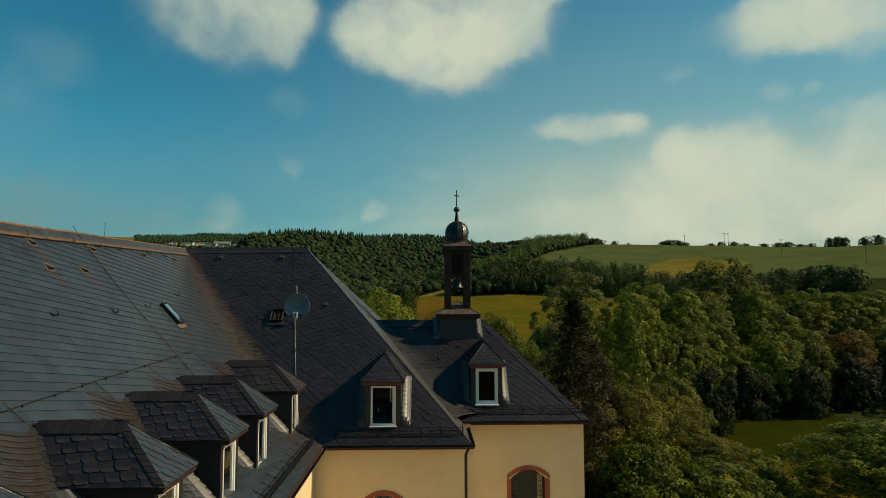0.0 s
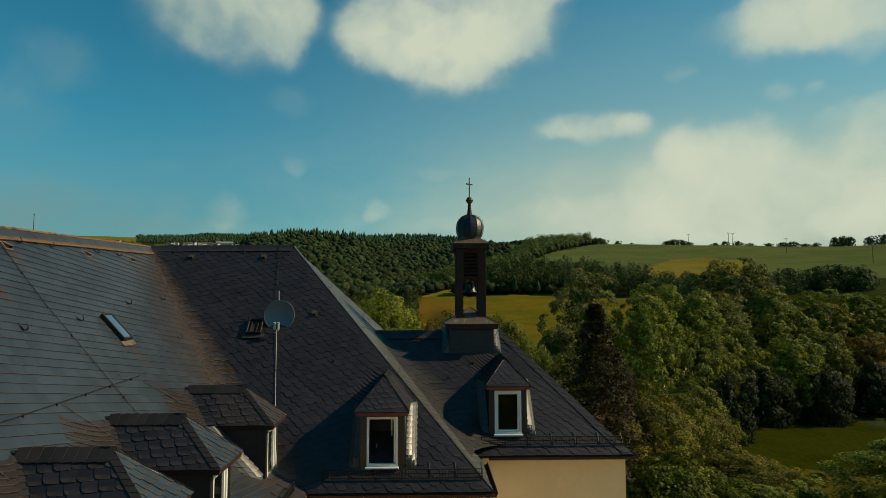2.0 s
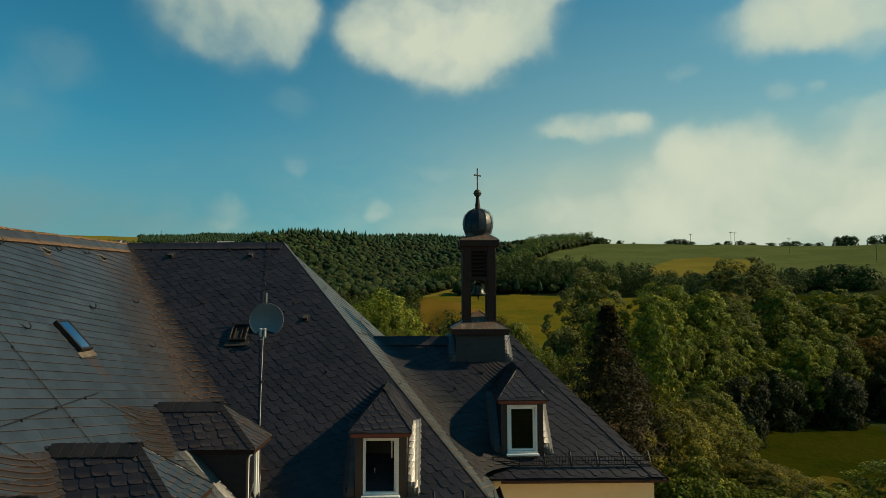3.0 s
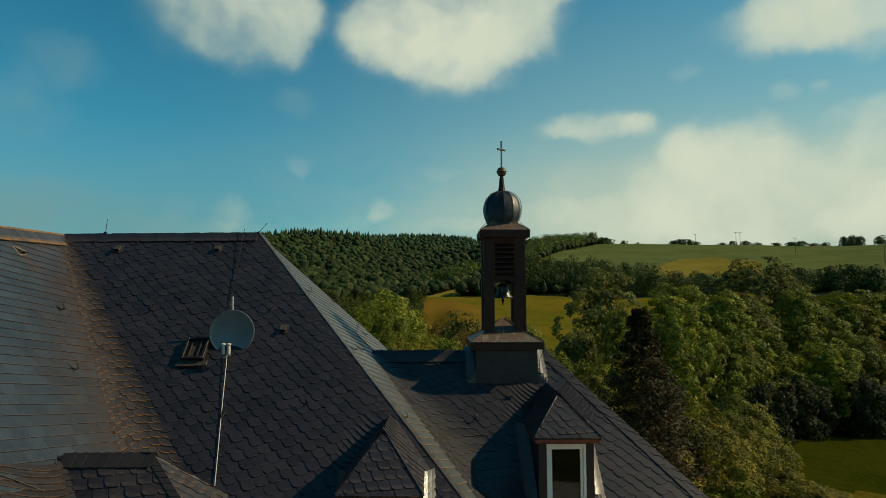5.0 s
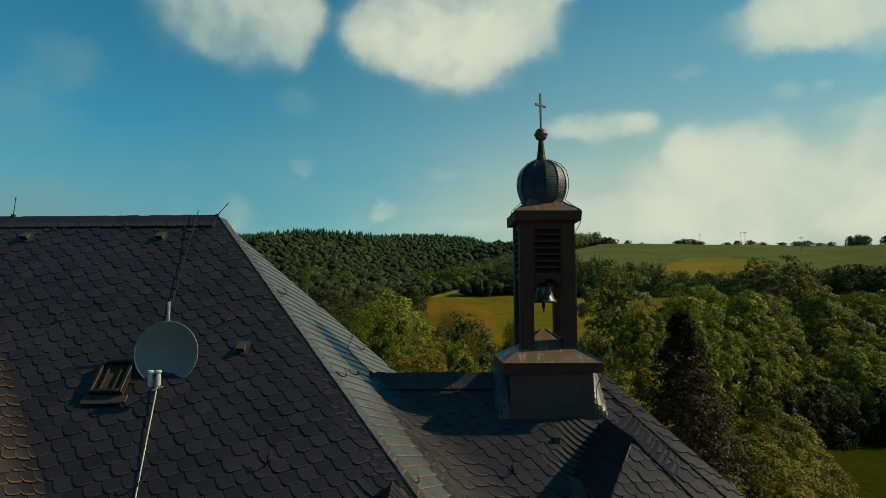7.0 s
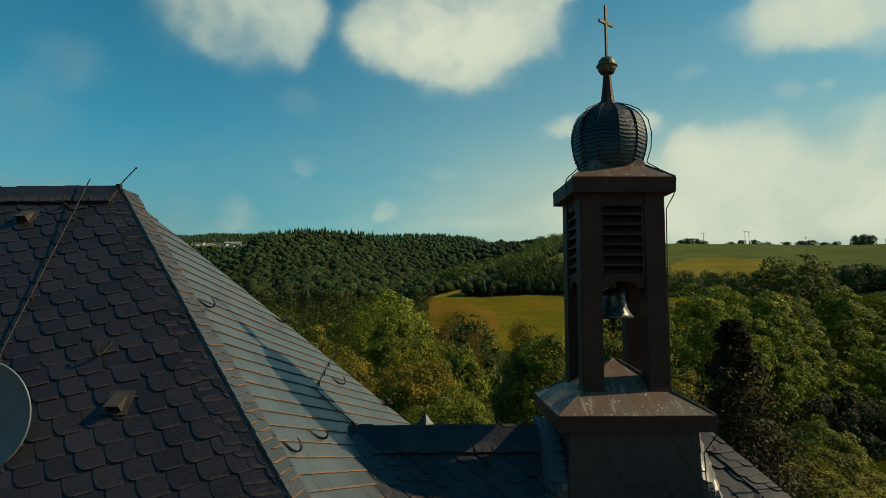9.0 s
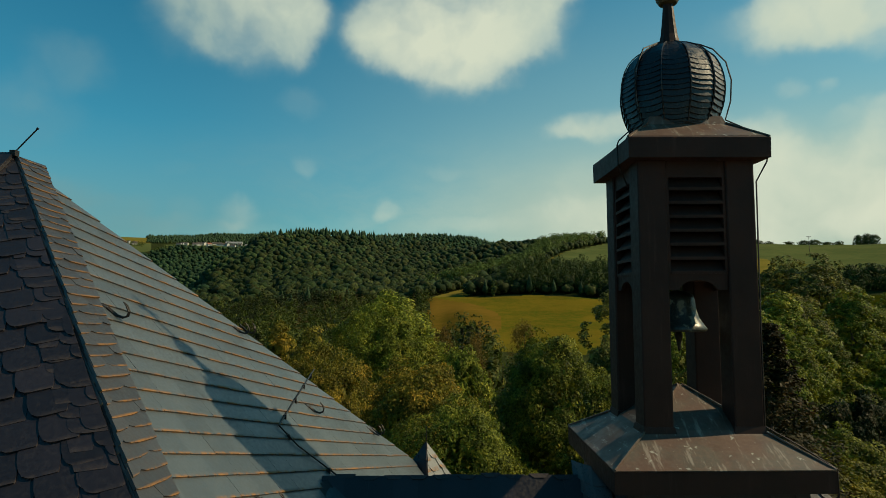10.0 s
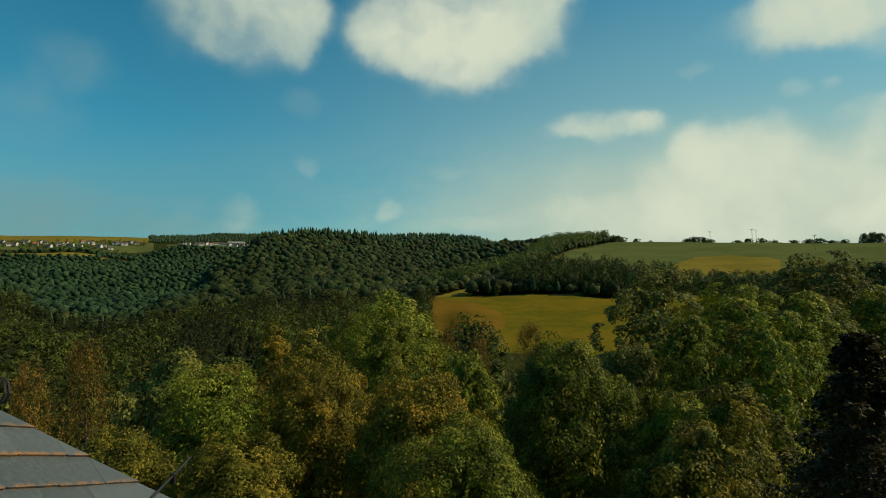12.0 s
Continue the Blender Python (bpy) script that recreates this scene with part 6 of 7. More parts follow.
for az, r, tall in ((23.4, 900, 15), (26.6, 895, 17), (26.9, 905, 17), (31.0, 760, 17), (37.0, 620, 17)):
    pole(az, r, tall)

# ---- trees ----
def kites(rng, centres, out, size, spread=0.38):
    """Leaf sprays: a pointed face of three corners at each centre, facing roughly out."""
    n = len(centres)
    face = out + rng.normal(0, spread, (n, 3))
    face /= np.linalg.norm(face, axis=1)[:, None]
    side = np.cross(face, rng.normal(0, 1, (n, 3)))
    side /= np.linalg.norm(side, axis=1)[:, None]
    tip = np.cross(face, side)
    s = (size * rng.uniform(0.7, 1.35, n))[:, None]
    v = np.stack([centres - tip * s * 0.5 - side * s * 0.38, centres - tip * s * 0.35 + side * s * 0.42 + face * s * 0.12, centres + tip * s * 0.70], 1)
    return v.reshape(-1, 3)


def crown_points(rng, kind, lumps, each):
    """Centres, outward ways and relative sizes of the leaves of a crown about 2 wide and from 0 to its height."""
    cs, os, ss = [], [], []

    def add(c, o, s):
        cs.append(c)
        os.append(o / np.linalg.norm(o, axis=1)[:, None])
        ss.append(np.full(len(c), s))

    if kind in ("conifer", "spruce"):
        tiers = max(9, int(lumps / 7))
        for t in range(tiers):
            h = (t + rng.uniform(0.0, 0.8)) / tiers
            n = 7
            for k in range(n):
                a = 2 * math.pi * (k + rng.uniform(-0.3, 0.3)) / n + t * 1.1
                long = (min(1.0, (1 - h) * 2.2) ** 0.85 if kind == "spruce" else (1 - h) ** 0.8) * rng.uniform(0.62, 1.08) * 0.95 + 0.05
                f = rng.uniform(0.12, 1.0, each) ** 0.75
                wide = 0.22 * long * (1.1 - f) + 0.05
                side = rng.normal(0, 0.6, each) * wide
                x = np.cos(a) * f * long - np.sin(a) * side
                y = np.sin(a) * f * long + np.cos(a) * side
                z = 0.35 + h * 4.75 - (0.30 if kind == "spruce" else 0.42) * long * f ** 1.6 + 0.16 * long * f ** 5 - np.abs(rng.normal(0, 0.09, each))
                add(np.stack([x, y, z], 1), np.stack([x * 0.6, y * 0.6, np.full(each, 0.7)], 1) + rng.normal(0, 0.25, (each, 3)), 1.0)
        return np.concatenate(cs), np.concatenate(os), np.concatenate(ss)
    if kind == "birch":
        # hanging sprays along thin drooping twigs
        for k in range(lumps):
            h = rng.uniform(0.02, 1.0)
            a = rng.uniform(0, 2 * math.pi)
            r = rng.uniform(0.1, 1.0) ** 0.6 * (math.sin(math.pi * min(1.0, 0.22 + 0.74 * h)) ** 0.7) * 0.95
            drop = rng.uniform(0.25, 0.75)
            f = rng.uniform(0, 1, each)
            x = r * math.cos(a) * (0.92 + 0.16 * f) + rng.normal(0, 0.055, each)
            y = r * math.sin(a) * (0.92 + 0.16 * f) + rng.normal(0, 0.055, each)
            z = 0.55 + h * 3.4 - drop * f + rng.normal(0, 0.03, each)
            add(np.stack([x, y, z], 1), np.stack([np.full(each, math.cos(a)), np.full(each, math.sin(a)), np.full(each, 0.4)], 1) + rng.normal(0, 0.5, (each, 3)), 1.0)
        return np.concatenate(cs), np.concatenate(os), np.concatenate(ss)
    z0, z1 = {"tall": (0.35, 3.72), "bush": (0.05, 1.28)}.get(kind, (0.35, 2.38))

    def girth(f):
        if kind == "bush":
            return math.sqrt(max(0.04, 1 - f * f)) * 0.86
        if kind == "tall":
            return math.sin(math.pi * min(1.0, 0.20 + 0.75 * f)) ** 0.62 * 0.84
        return math.sin(math.pi * min(1.0, 0.19 + 0.76 * f)) ** 0.66 * 0.86

    # main boughs: broad swellings of the outline
    boughs = [(rng.uniform(0, 2 * math.pi), rng.uniform(0.05, 1.0), rng.uniform(0.08, 0.30)) for k in range(9)]
    for k in range(lumps):
        f = (k + rng.uniform(0, 1)) / lumps
        f = f ** (0.85 if kind != "bush" else 1.2)
        a = k * 2.39996 + rng.uniform(-0.5, 0.5)
        swell = sum(w * math.exp(-((math.cos(a - b) - 1) ** 2) * 6 - ((f - g) * 4.5) ** 2) for b, g, w in boughs)
        r = max(0.02, girth(f) * (rng.uniform(0.74, 1.0)) + swell - 0.13)
        c = np.array([r * math.cos(a), r * math.sin(a), z0 + (z1 - z0) * f + rng.normal(0, 0.07) + swell * 0.5])
        out = np.array([math.cos(a), math.sin(a), (f - 0.35) * 1.6])
        out /= np.linalg.norm(out)
        size = rng.uniform(0.15, 0.27) * (0.85 if kind == "tall" else 1.0) * (26.0 / max(lumps, 26)) ** 0.22 * 1.15
        d = rng.normal(0, 1, (each, 3))
        d /= np.linalg.norm(d, axis=1)[:, None]
        back = d @ out < -0.25
        d[back] = -d[back]
        p = c + d * size * (rng.uniform(0.35, 1.0, each) ** 0.4)[:, None] * np.array([1.1, 1.1, 0.85])
        add(p, d * 0.8 + out * 0.55 + np.array([0, 0, 0.45]), 1.0)
    # coarse foliage inside, which closes the crown
    n = int(lumps * each * 0.13)
    f = rng.uniform(0.04, 0.93, n)
    a = rng.uniform(0, 2 * math.pi, n)
    r = np.array([girth(q) for q in f]) * rng.uniform(0.25, 0.72, n)
    p = np.stack([r * np.cos(a), r * np.sin(a), z0 + (z1 - z0) * f], 1)
    add(p, np.stack([np.cos(a), np.sin(a), f * 0.8], 1), 2.2 if each > 60 else 1.8)
    return np.concatenate(cs), np.concatenate(os), np.concatenate(ss)


def array_mesh(name, verts, nside):
    """A mesh of separate faces of nside corners each."""
    me = bpy.data.meshes.new(name)
    n = len(verts)
    me.vertices.add(n)
    me.vertices.foreach_set("co", np.asarray(verts, dtype=np.float32).ravel())
    me.loops.add(n)
    me.loops.foreach_set("vertex_index", np.arange(n, dtype=np.int32))
    me.polygons.add(n // nside)
    me.polygons.foreach_set("loop_start", np.arange(0, n, nside, dtype=np.int32))
    me.update(calc_edges=True)
    return me


def trunk_mesh(rng, kind):
    bm = bmesh.new()
    top = {"conifer": 4.8, "spruce": 4.8, "tall": 3.0, "birch": 3.4, "bush": 0.6}.get(kind, 1.7)
    r0 = {"birch": 0.045, "bush": 0.05, "conifer": 0.07}.get(kind, 0.08)
    bend = rng.normal(0, 0.05, (5, 2))
    line = [(bend[i][0] * i * 0.3, bend[i][1] * i * 0.3, -1.0 + (top + 1.0) * i / 4) for i in range(5)]
    tube(bm, line, [r0 * 1.3, r0, r0 * 0.8, r0 * 0.5, r0 * 0.15], 7)
    for k in range(9 if kind != "bush" else 6):
        f = rng.uniform(0.35, 0.85)
        a = rng.uniform(0, 2 * math.pi)
        z = -1.0 + (top + 1.0) * f
        reach = rng.uniform(0.35, 0.7) * (0.6 if kind in ("birch", "conifer", "spruce") else 1)
        p0 = Vector((0, 0, z))
        p2 = p0 + Vector((math.cos(a) * reach, math.sin(a) * reach, reach * (0.1 if kind in ("conifer", "spruce") else 0.75)))
        tube(bm, [p0, (p0 + p2) / 2 + Vector((0, 0, -0.04)), p2], [r0 * 0.4, r0 * 0.25, r0 * 0.06], 5)
    me = bpy.data.meshes.new("trunk")
    bm.to_mesh(me)
    bm.free()
    me.materials.append(BARK)
    return me


TREE_KINDS = {  # kind of growth: lumps of foliage, leaves in each, leaf size
    "round": (110, 115, 0.048), "tall": (140, 90, 0.046), "birch": (190, 70, 0.034), "conifer": (110, 50, 0.085), "spruce": (240, 150, 0.043), "bush": (80, 130, 0.048), "fine": (165, 150, 0.036), "dense": (230, 190, 0.026),
}
BUILT = {}


def tree_meshes(kind, leaf, seed):
    key = (kind, leaf.name, seed)
    if key not in BUILT:
        rng = np.random.default_rng(seed * 17 + len(kind))
        clumps, each, size = TREE_KINDS[kind]
        c, o, k = crown_points(rng, kind, clumps, each)
        me = array_mesh("crown", kites(rng, c, o, size * k), 3)
        me.materials.append(leaf)
        BUILT[key] = (trunk_mesh(rng, kind), me)
    return BUILT[key]


HEIGHT = {"round": 2.5, "dome": 2.5, "fine": 2.5, "dense": 2.5, "tall": 3.85, "birch": 4.0, "conifer": 5.1, "spruce": 5.1, "bush": 1.4}
TREE_NUMBER = [0]


def tree(x, y, top, half, kind, leaf, label, name="tree"):
    """A tree whose crown is 2 * half wide and reaches up to top."""
    TREE_NUMBER[0] += 1
    trunk, crown = tree_meshes(kind, leaf, TREE_NUMBER[0] % 3)
    base = land(x, y)
    t = thing(name, (x, y, base - 0.1), label, "bush" if kind == "bush" else "tree", "trees below the house")
    tall = (top - base) / HEIGHT[kind]
    t.rotation_euler = (0, 0, (TREE_NUMBER[0] * 2.4) % 6.28)
    wide = half * (1.0 if kind in ("conifer", "spruce", "birch") else 1.16)
    t.scale = (wide, wide, min(tall, half * 1.9))
    lift = 0.0
    if tall > half * 1.9:
        lift = (top - base) / (half * 1.9) - HEIGHT[kind]
    for nm, me in (("trunk", trunk), ("crown", crown)):
        ob = new(nm, me)
        ob.parent = t
        if nm == "crown":
            ob.location = (0, 0, lift)
        else:
            ob.scale = (1, 1, 1 + lift / HEIGHT[kind])
    return t


TREES = (
    # beyond the house
    (7.1, 68, 10.8, 4.6, "dense", LEAF_GREEN, "broad dark green lime tree with a dense crown"),
    (-6.6, 89, 11.9, 5.6, "dense", LEAF_GREEN, "bright green ash tree rising over the others"),
    (-8.5, 62, 9.4, 3.6, "dense", LEAF_YELLOW, "yellowing maple tree with a loose crown"),
    (-2.6, 57, 9.8, 3.7, "dense", LEAF_YELLOW, "yellowing maple tree with a loose crown"),
    (0.2, 49, 8.8, 3.0, "dense", LEAF_GREEN, "dark green walnut tree close to the house"),
    (-14.6, 61, 9.3, 3.7, "dense", LEAF_GREEN, "dense round green tree on the slope"),
    (-10.3, 52, 7.6, 3.4, "dense", LEAF_OLIVE, "yellow-green tree on the slope"),
    (-16.2, 54, 7.4, 3.4, "dense", LEAF_OLIVE, "yellow-green tree on the slope"),
    (-20, 49, 5.6, 3.2, "fine", LEAF_GREEN, "green tree on the slope"),
    (-23.8, 64, 11.8, 2.6, "birch", LEAF_BROWN, "slender birch with hanging brownish leaves"),
    (-29.5, 67, 9.9, 2.6, "birch", LEAF_BROWN, "slender birch with hanging brownish leaves"),
    (-33, 64, 7.6, 2.8, "birch", LEAF_BROWN, "slender birch with hanging brownish leaves"),
    (-27, 86, 8.6, 4.2, "round", LEAF_SILVER, "greyish green willow tree on the wooded slope"),
    (-19.5, 78, 8.4, 3.2, "tall", LEAF_BROWN, "brownish slender tree on the wooded slope"),
    (-16, 94, 10.0, 3.4, "tall", LEAF_OLIVE, "yellow-green slender tree on the wooded slope"),
    (-21, 98, 10.6, 3.3, "tall", LEAF_YELLOW, "yellow-green slender tree on the wooded slope"),
    (-25.5, 104, 9.6, 2.7, "conifer", LEAF_DARK, "dark green spruce on the wooded slope"),
    (-30, 110, 9.8, 2.7, "conifer", LEAF_DARK, "dark green spruce on the wooded slope"),
    (-36, 104, 7.8, 2.6, "conifer", LEAF_DARK, "dark green spruce on the wooded slope"),
    (-13, 82, 8.2, 3.2, "round", LEAF_OLIVE, "yellow-green tree on the wooded slope"),
    (1.2, 84, 8.2, 3.2, "round", LEAF_GREEN, "bright green tree on the wooded slope"),
    (-4.5, 73, 7.6, 3.3, "fine", LEAF_GREEN, "bright green tree on the wooded slope"),
    (4.4, 116, 8.6, 3.3, "birch", LEAF_BROWN, "brownish drooping willow beside the meadow"),
    (-0.4, 119, 9.6, 3.3, "birch", LEAF_BROWN, "brownish drooping willow beside the meadow"),
    (12.5, 119, 10.6, 4.0, "birch", LEAF_BROWN, "brownish drooping willow beside the meadow"),
    (-8, 124, 13.5, 7.6, "round", LEAF_GREEN, "broad dark oak tree beside the meadow"),
    (21.8, 92, 16.6, 5.2, "tall", LEAF_SILVER, "tall grey-green aspen with a thin crown"),
    (15.0, 77, 9.6, 3.4, "round", LEAF_SILVER, "grey-green tree with a thin crown"),
    (18.8, 74, 12.4, 2.9, "tall", LEAF_GREEN, "tall green lime tree"),
    (23.4, 71, 12.2, 3.0, "tall", LEAF_GREEN, "tall green lime tree"),
    (14.2, 64, 7.6, 2.9, "fine", LEAF_GREEN, "green tree in the row on the wooded slope"),
    (13.6, 56, 9.6, 2.6, "tall", LEAF_OLIVE, "yellow-green tree on the wooded slope"),
    (9.9, 51, 8.2, 2.7, "fine", LEAF_OLIVE, "yellow-green tree beside the house"),
    (9.4, 39.6, 13.3, 2.8, "spruce", LEAF_TWIG, "dark narrow spruce with brown twigs"),
    (11.6, 43.6, 10.2, 2.8, "spruce", LEAF_TWIG, "dark spruce on the wooded slope"),
    (13.4, 44, 6.9, 2.7, "fine", LEAF_OLIVE, "yellow-green tree beside the house"),
    (17.4, 47.5, 6.4, 2.8, "fine", LEAF_OLIVE, "yellow-green tree beside the meadow"),
    (21.2, 54.5, 6.2, 2.9, "fine", LEAF_GREEN, "green tree beside the meadow"),
    (19.4, 43.8, 3.4, 2.5, "fine", LEAF_OLIVE, "low yellow-green tree at the meadow's edge"),
    (13.3, 38, 4.6, 2.9, "bush", LEAF_GREEN, "green shrub by the house wall"),
    (18.0, 39, 2.8, 2.8, "bush", LEAF_GREEN, "green shrub at the meadow's edge"),
    (22.5, 42.5, 2.2, 2.9, "bush", LEAF_GREEN, "green shrub at the meadow's edge"),
    (30.0, 41, 4.8, 4.2, "fine", LEAF_GREEN, "dark green round shrub in the meadow"),
    # the tall row on the far side of the meadow
    (28.8, 87, 14.0, 4.3, "tall", LEAF_GREEN, "tall green tree of the row"),
    (33.5, 92, 14.2, 4.2, "tall", LEAF_GREEN, "tall green tree of the row"),
    (37.6, 90, 14.0, 4.6, "tall", LEAF_GREEN, "tall green tree of the row"),
    (46, 101, 13.4, 5.2, "tall", LEAF_GREEN, "tall green tree of the row"),
    (42.0, 98, 12.6, 4.6, "tall", LEAF_SILVER, "tall grey-green tree of the row"),
    (55, 104, 14.6, 5.5, "tall", LEAF_GREEN, "tall green tree of the row"),
    (51, 92, 7.0, 3.8, "round", LEAF_GREEN, "lower green tree of the row"),
    (67.6, 113, 14.0, 5.0, "tall", LEAF_GREEN, "tall green tree of the row"),
    (61, 108, 11.6, 4.2, "tall", LEAF_GREEN, "tall green tree of the row"),
    (78, 118, 14.2, 5.2, "tall", LEAF_GREEN, "tall green tree of the row"),
    (73, 106, 6.4, 4.2, "round", LEAF_BROWN, "brownish low tree of the row"),
    (84, 112, 7.4, 4.4, "round", LEAF_GREEN, "lower green tree of the row"),
    (90, 122, 14.6, 5.4, "tall", LEAF_GREEN, "tall green tree of the row"),
    (101, 126, 13.6, 5.4, "round", LEAF_GREEN, "broad green tree of the row"),
    (26.0, 80, 11.0, 3.6, "tall", LEAF_OLIVE, "yellow-green tree of the row"),
    (31.0, 82, 9.0, 3.4, "round", LEAF_GREEN, "lower green tree of the row"),
    (36.0, 85, 8.4, 3.6, "round", LEAF_GREEN, "lower green tree of the row"),
    (43.0, 90, 9.0, 4.0, "tall", LEAF_GREEN, "lower green tree of the row"),
    (48.5, 108, 14.5, 5.0, "tall", LEAF_OLIVE, "tall yellow-green tree of the row"),
    (40.0, 108, 15.0, 5.0, "tall", LEAF_GREEN, "tall green tree of the row"),
    (59, 98, 8.0, 4.2, "round", LEAF_GREEN, "lower green tree of the row"),
    (72, 116, 12.5, 5.0, "tall", LEAF_OLIVE, "tall yellow-green tree of the row"),
    (84, 120, 13.0, 5.2, "tall", LEAF_GREEN, "tall green tree of the row"),
    # shrubs coloured dark for the shade under the row
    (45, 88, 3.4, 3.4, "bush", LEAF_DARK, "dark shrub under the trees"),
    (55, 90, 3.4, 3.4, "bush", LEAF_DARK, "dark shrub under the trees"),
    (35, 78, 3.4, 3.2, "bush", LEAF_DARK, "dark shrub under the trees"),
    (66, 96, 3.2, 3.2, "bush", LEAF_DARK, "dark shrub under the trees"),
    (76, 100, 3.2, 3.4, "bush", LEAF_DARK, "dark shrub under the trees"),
    (54, 118, 19.6, 6.6, "tall", LEAF_SILVER, "very tall grey-green poplar"),
    (62, 122, 19.0, 6.2, "tall", LEAF_SILVER, "very tall grey-green poplar"),
)
for row in TREES:
    tree(*row, name="bush" if row[4] == "bush" else "tree")


def wood(name, label, spots, kind, leaf, clumps, each, size, seed):
    """A wood of many trees as one mesh: spots are (x, y, half width, height)."""
    rng = np.random.default_rng(seed)
    forms = []
    for k in range(4):
        c, o, q = crown_points(rng, kind, clumps, each)
        forms.append(kites(rng, c, o, size * q, 0.22))
    out = []
    for x, y, half, tall in spots:
        f = forms[rng.integers(4)]
        a = rng.uniform(0, 6.28)
        ca, sa = math.cos(a), math.sin(a)
        z = land(x, y) - 0.07 * tall
        k = tall / HEIGHT[kind]
        out.append(np.stack([(f[:, 0] * ca - f[:, 1] * sa) * half + x, (f[:, 0] * sa + f[:, 1] * ca) * half + y, f[:, 2] * k + z], 1))
    me = array_mesh(name, np.concatenate(out), 3)
    me.materials.append(leaf)
    return tagged(new(name, me), label, "wood", kind="stuff")


def scatter(r0, r1, a0, a1, gap, seed, keep=None):
    """Spots with an even, jittered spread over a sector of woodland."""
    rnd = random.Random(seed)
    out, r = [], r0
    while r < r1:
        step = gap * (1 + 0.0006 * r)
        n = max(1, int(radians(a1 - a0) * r / step))
        for k in range(n):
            az = a0 + (a1 - a0) * (k + rnd.uniform(0, 1)) / n
            rr = r + rnd.uniform(-0.5, 0.5) * step
            if cover(rr, az) == "wood" and (keep is None or keep(rr, az, rnd)):
                out.append((MID[0] + rr * math.sin(radians(az)), MID[1] + rr * math.cos(radians(az)), rnd))
        r += step
    return out


def blobs(rng, kind, fine=1):
    """A closed, lumpy crown of a far tree."""
    bm = bmesh.new()
    bmesh.ops.create_icosphere(bm, subdivisions=fine, radius=1.0)
    for v in bm.verts:
        d = v.co.normalized()
        n = noise.noise(d * 1.9)
        if kind == "conifer":
            h = (d.z + 1) / 2
            w = (1 - h) ** 0.8 * (1.0 + 0.35 * math.sin(h * 26)) + 0.02
            v.co = Vector((d.x * w * 1.1, d.y * w * 1.1, h * 5.0 + 0.1))
        else:
            r = 0.86 + 0.45 * n + 0.30 * noise.noise(d * 4.3) + rng.uniform(-0.07, 0.07)
            v.co = Vector((d.x * r, d.y * r, 1.3 + d.z * r * 1.15))
    bm.verts.ensure_lookup_table()
    vs = np.array([v.co[:] for v in bm.verts])
    fs = np.array([[v.index for v in f.verts] for f in bm.faces])
    bm.free()
    return vs, fs


def far_wood(name, label, spots, kind, leaf, seed, fine=1):
    """Far woodland: each tree a closed lumpy crown, all in one mesh."""
    rng = np.random.default_rng(seed)
    forms = []
    for k in range(6):
        noise.seed_set(20 + seed * 7 + k)
        forms.append(blobs(rng, kind, fine))
    noise.seed_set(1)
    vs, fs, n = [], [], 0
    for x, y, half, tall in spots:
        v, f = forms[rng.integers(6)]
        a = rng.uniform(0, 6.28)
        ca, sa, k = math.cos(a), math.sin(a), tall / HEIGHT[kind]
        z = land(x, y)
        vs.append(np.stack([(v[:, 0] * ca - v[:, 1] * sa) * half + x, (v[:, 0] * sa + v[:, 1] * ca) * half + y, v[:, 2] * k + z], 1))
        fs.append(f + n)
        n += len(v)
    vs, fs = np.concatenate(vs), np.concatenate(fs)
    me = bpy.data.meshes.new(name)
    me.vertices.add(len(vs))
    me.vertices.foreach_set("co", vs.astype(np.float32).ravel())
    me.loops.add(fs.size)
    me.loops.foreach_set("vertex_index", fs.astype(np.int32).ravel())
    me.polygons.add(len(fs))
    me.polygons.foreach_set("loop_start", np.arange(0, fs.size, 3, dtype=np.int32))
    if kind != "conifer":
        me.polygons.foreach_set("use_smooth", [True] * len(fs))
    me.update(calc_edges=True)
    me.materials.append(leaf)
    return tagged(new(name, me), label, "wood", kind="stuff")


SIGHT = {}


def in_sight(x, y, tall):
    """Whether a tree there can rise over the land in front of it."""
    r, az = polar(x, y)
    key = round(az * 2)
    if key not in SIGHT:
        run, line = -9.0, []
        for i in range(1, 200):
            q = 10.0 * i
            px, py = MID[0] + q * math.sin(radians(az)), MID[1] + q * math.cos(radians(az))
            line.append(run)
            run = max(run, (land(px, py) + 5 - 13.5) / q)
        SIGHT[key] = line
    i = min(198, max(0, int(r / 10) - 3))
    return (land(x, y) + tall - 13.5) / r > SIGHT[key][i]


def sized(spots, lo, hi, ratio, seed):
    rnd = random.Random(seed)
    out = []
    for x, y, _ in spots:
        half = rnd.uniform(lo, hi)
        out.append((x, y, half, half * ratio * rnd.uniform(0.85, 1.15)))
    return out


def firs(r, az):
    """Where conifers stand on the hills."""
    if r > 430:
        return (1035 < r < 1200 and -16.8 < az < -4.2) or noise.noise((r * 0.006, az * 0.12, 4.0)) > 0.62
    return noise.noise((r * 0.010, az * 0.12, 4.0)) > (0.02 if az < -10 and r > 110 else 0.28)


# slopes of the valley beyond the garden trees
mid_spots = [s for s in scatter(88, 430, -43, 5, 6.2, 11) if in_sight(s[0], s[1], 14)]
leafy = [s for s in mid_spots if not firs(*polar(s[0], s[1]))]
wood("valley_wood", "mixed green wood on the slope of the valley", sized(leafy[0::2] + leafy[3::8], 2.8, 4.8, 2.8, 1), "round", LEAF_FAR, 15, 15, 0.13, 5)
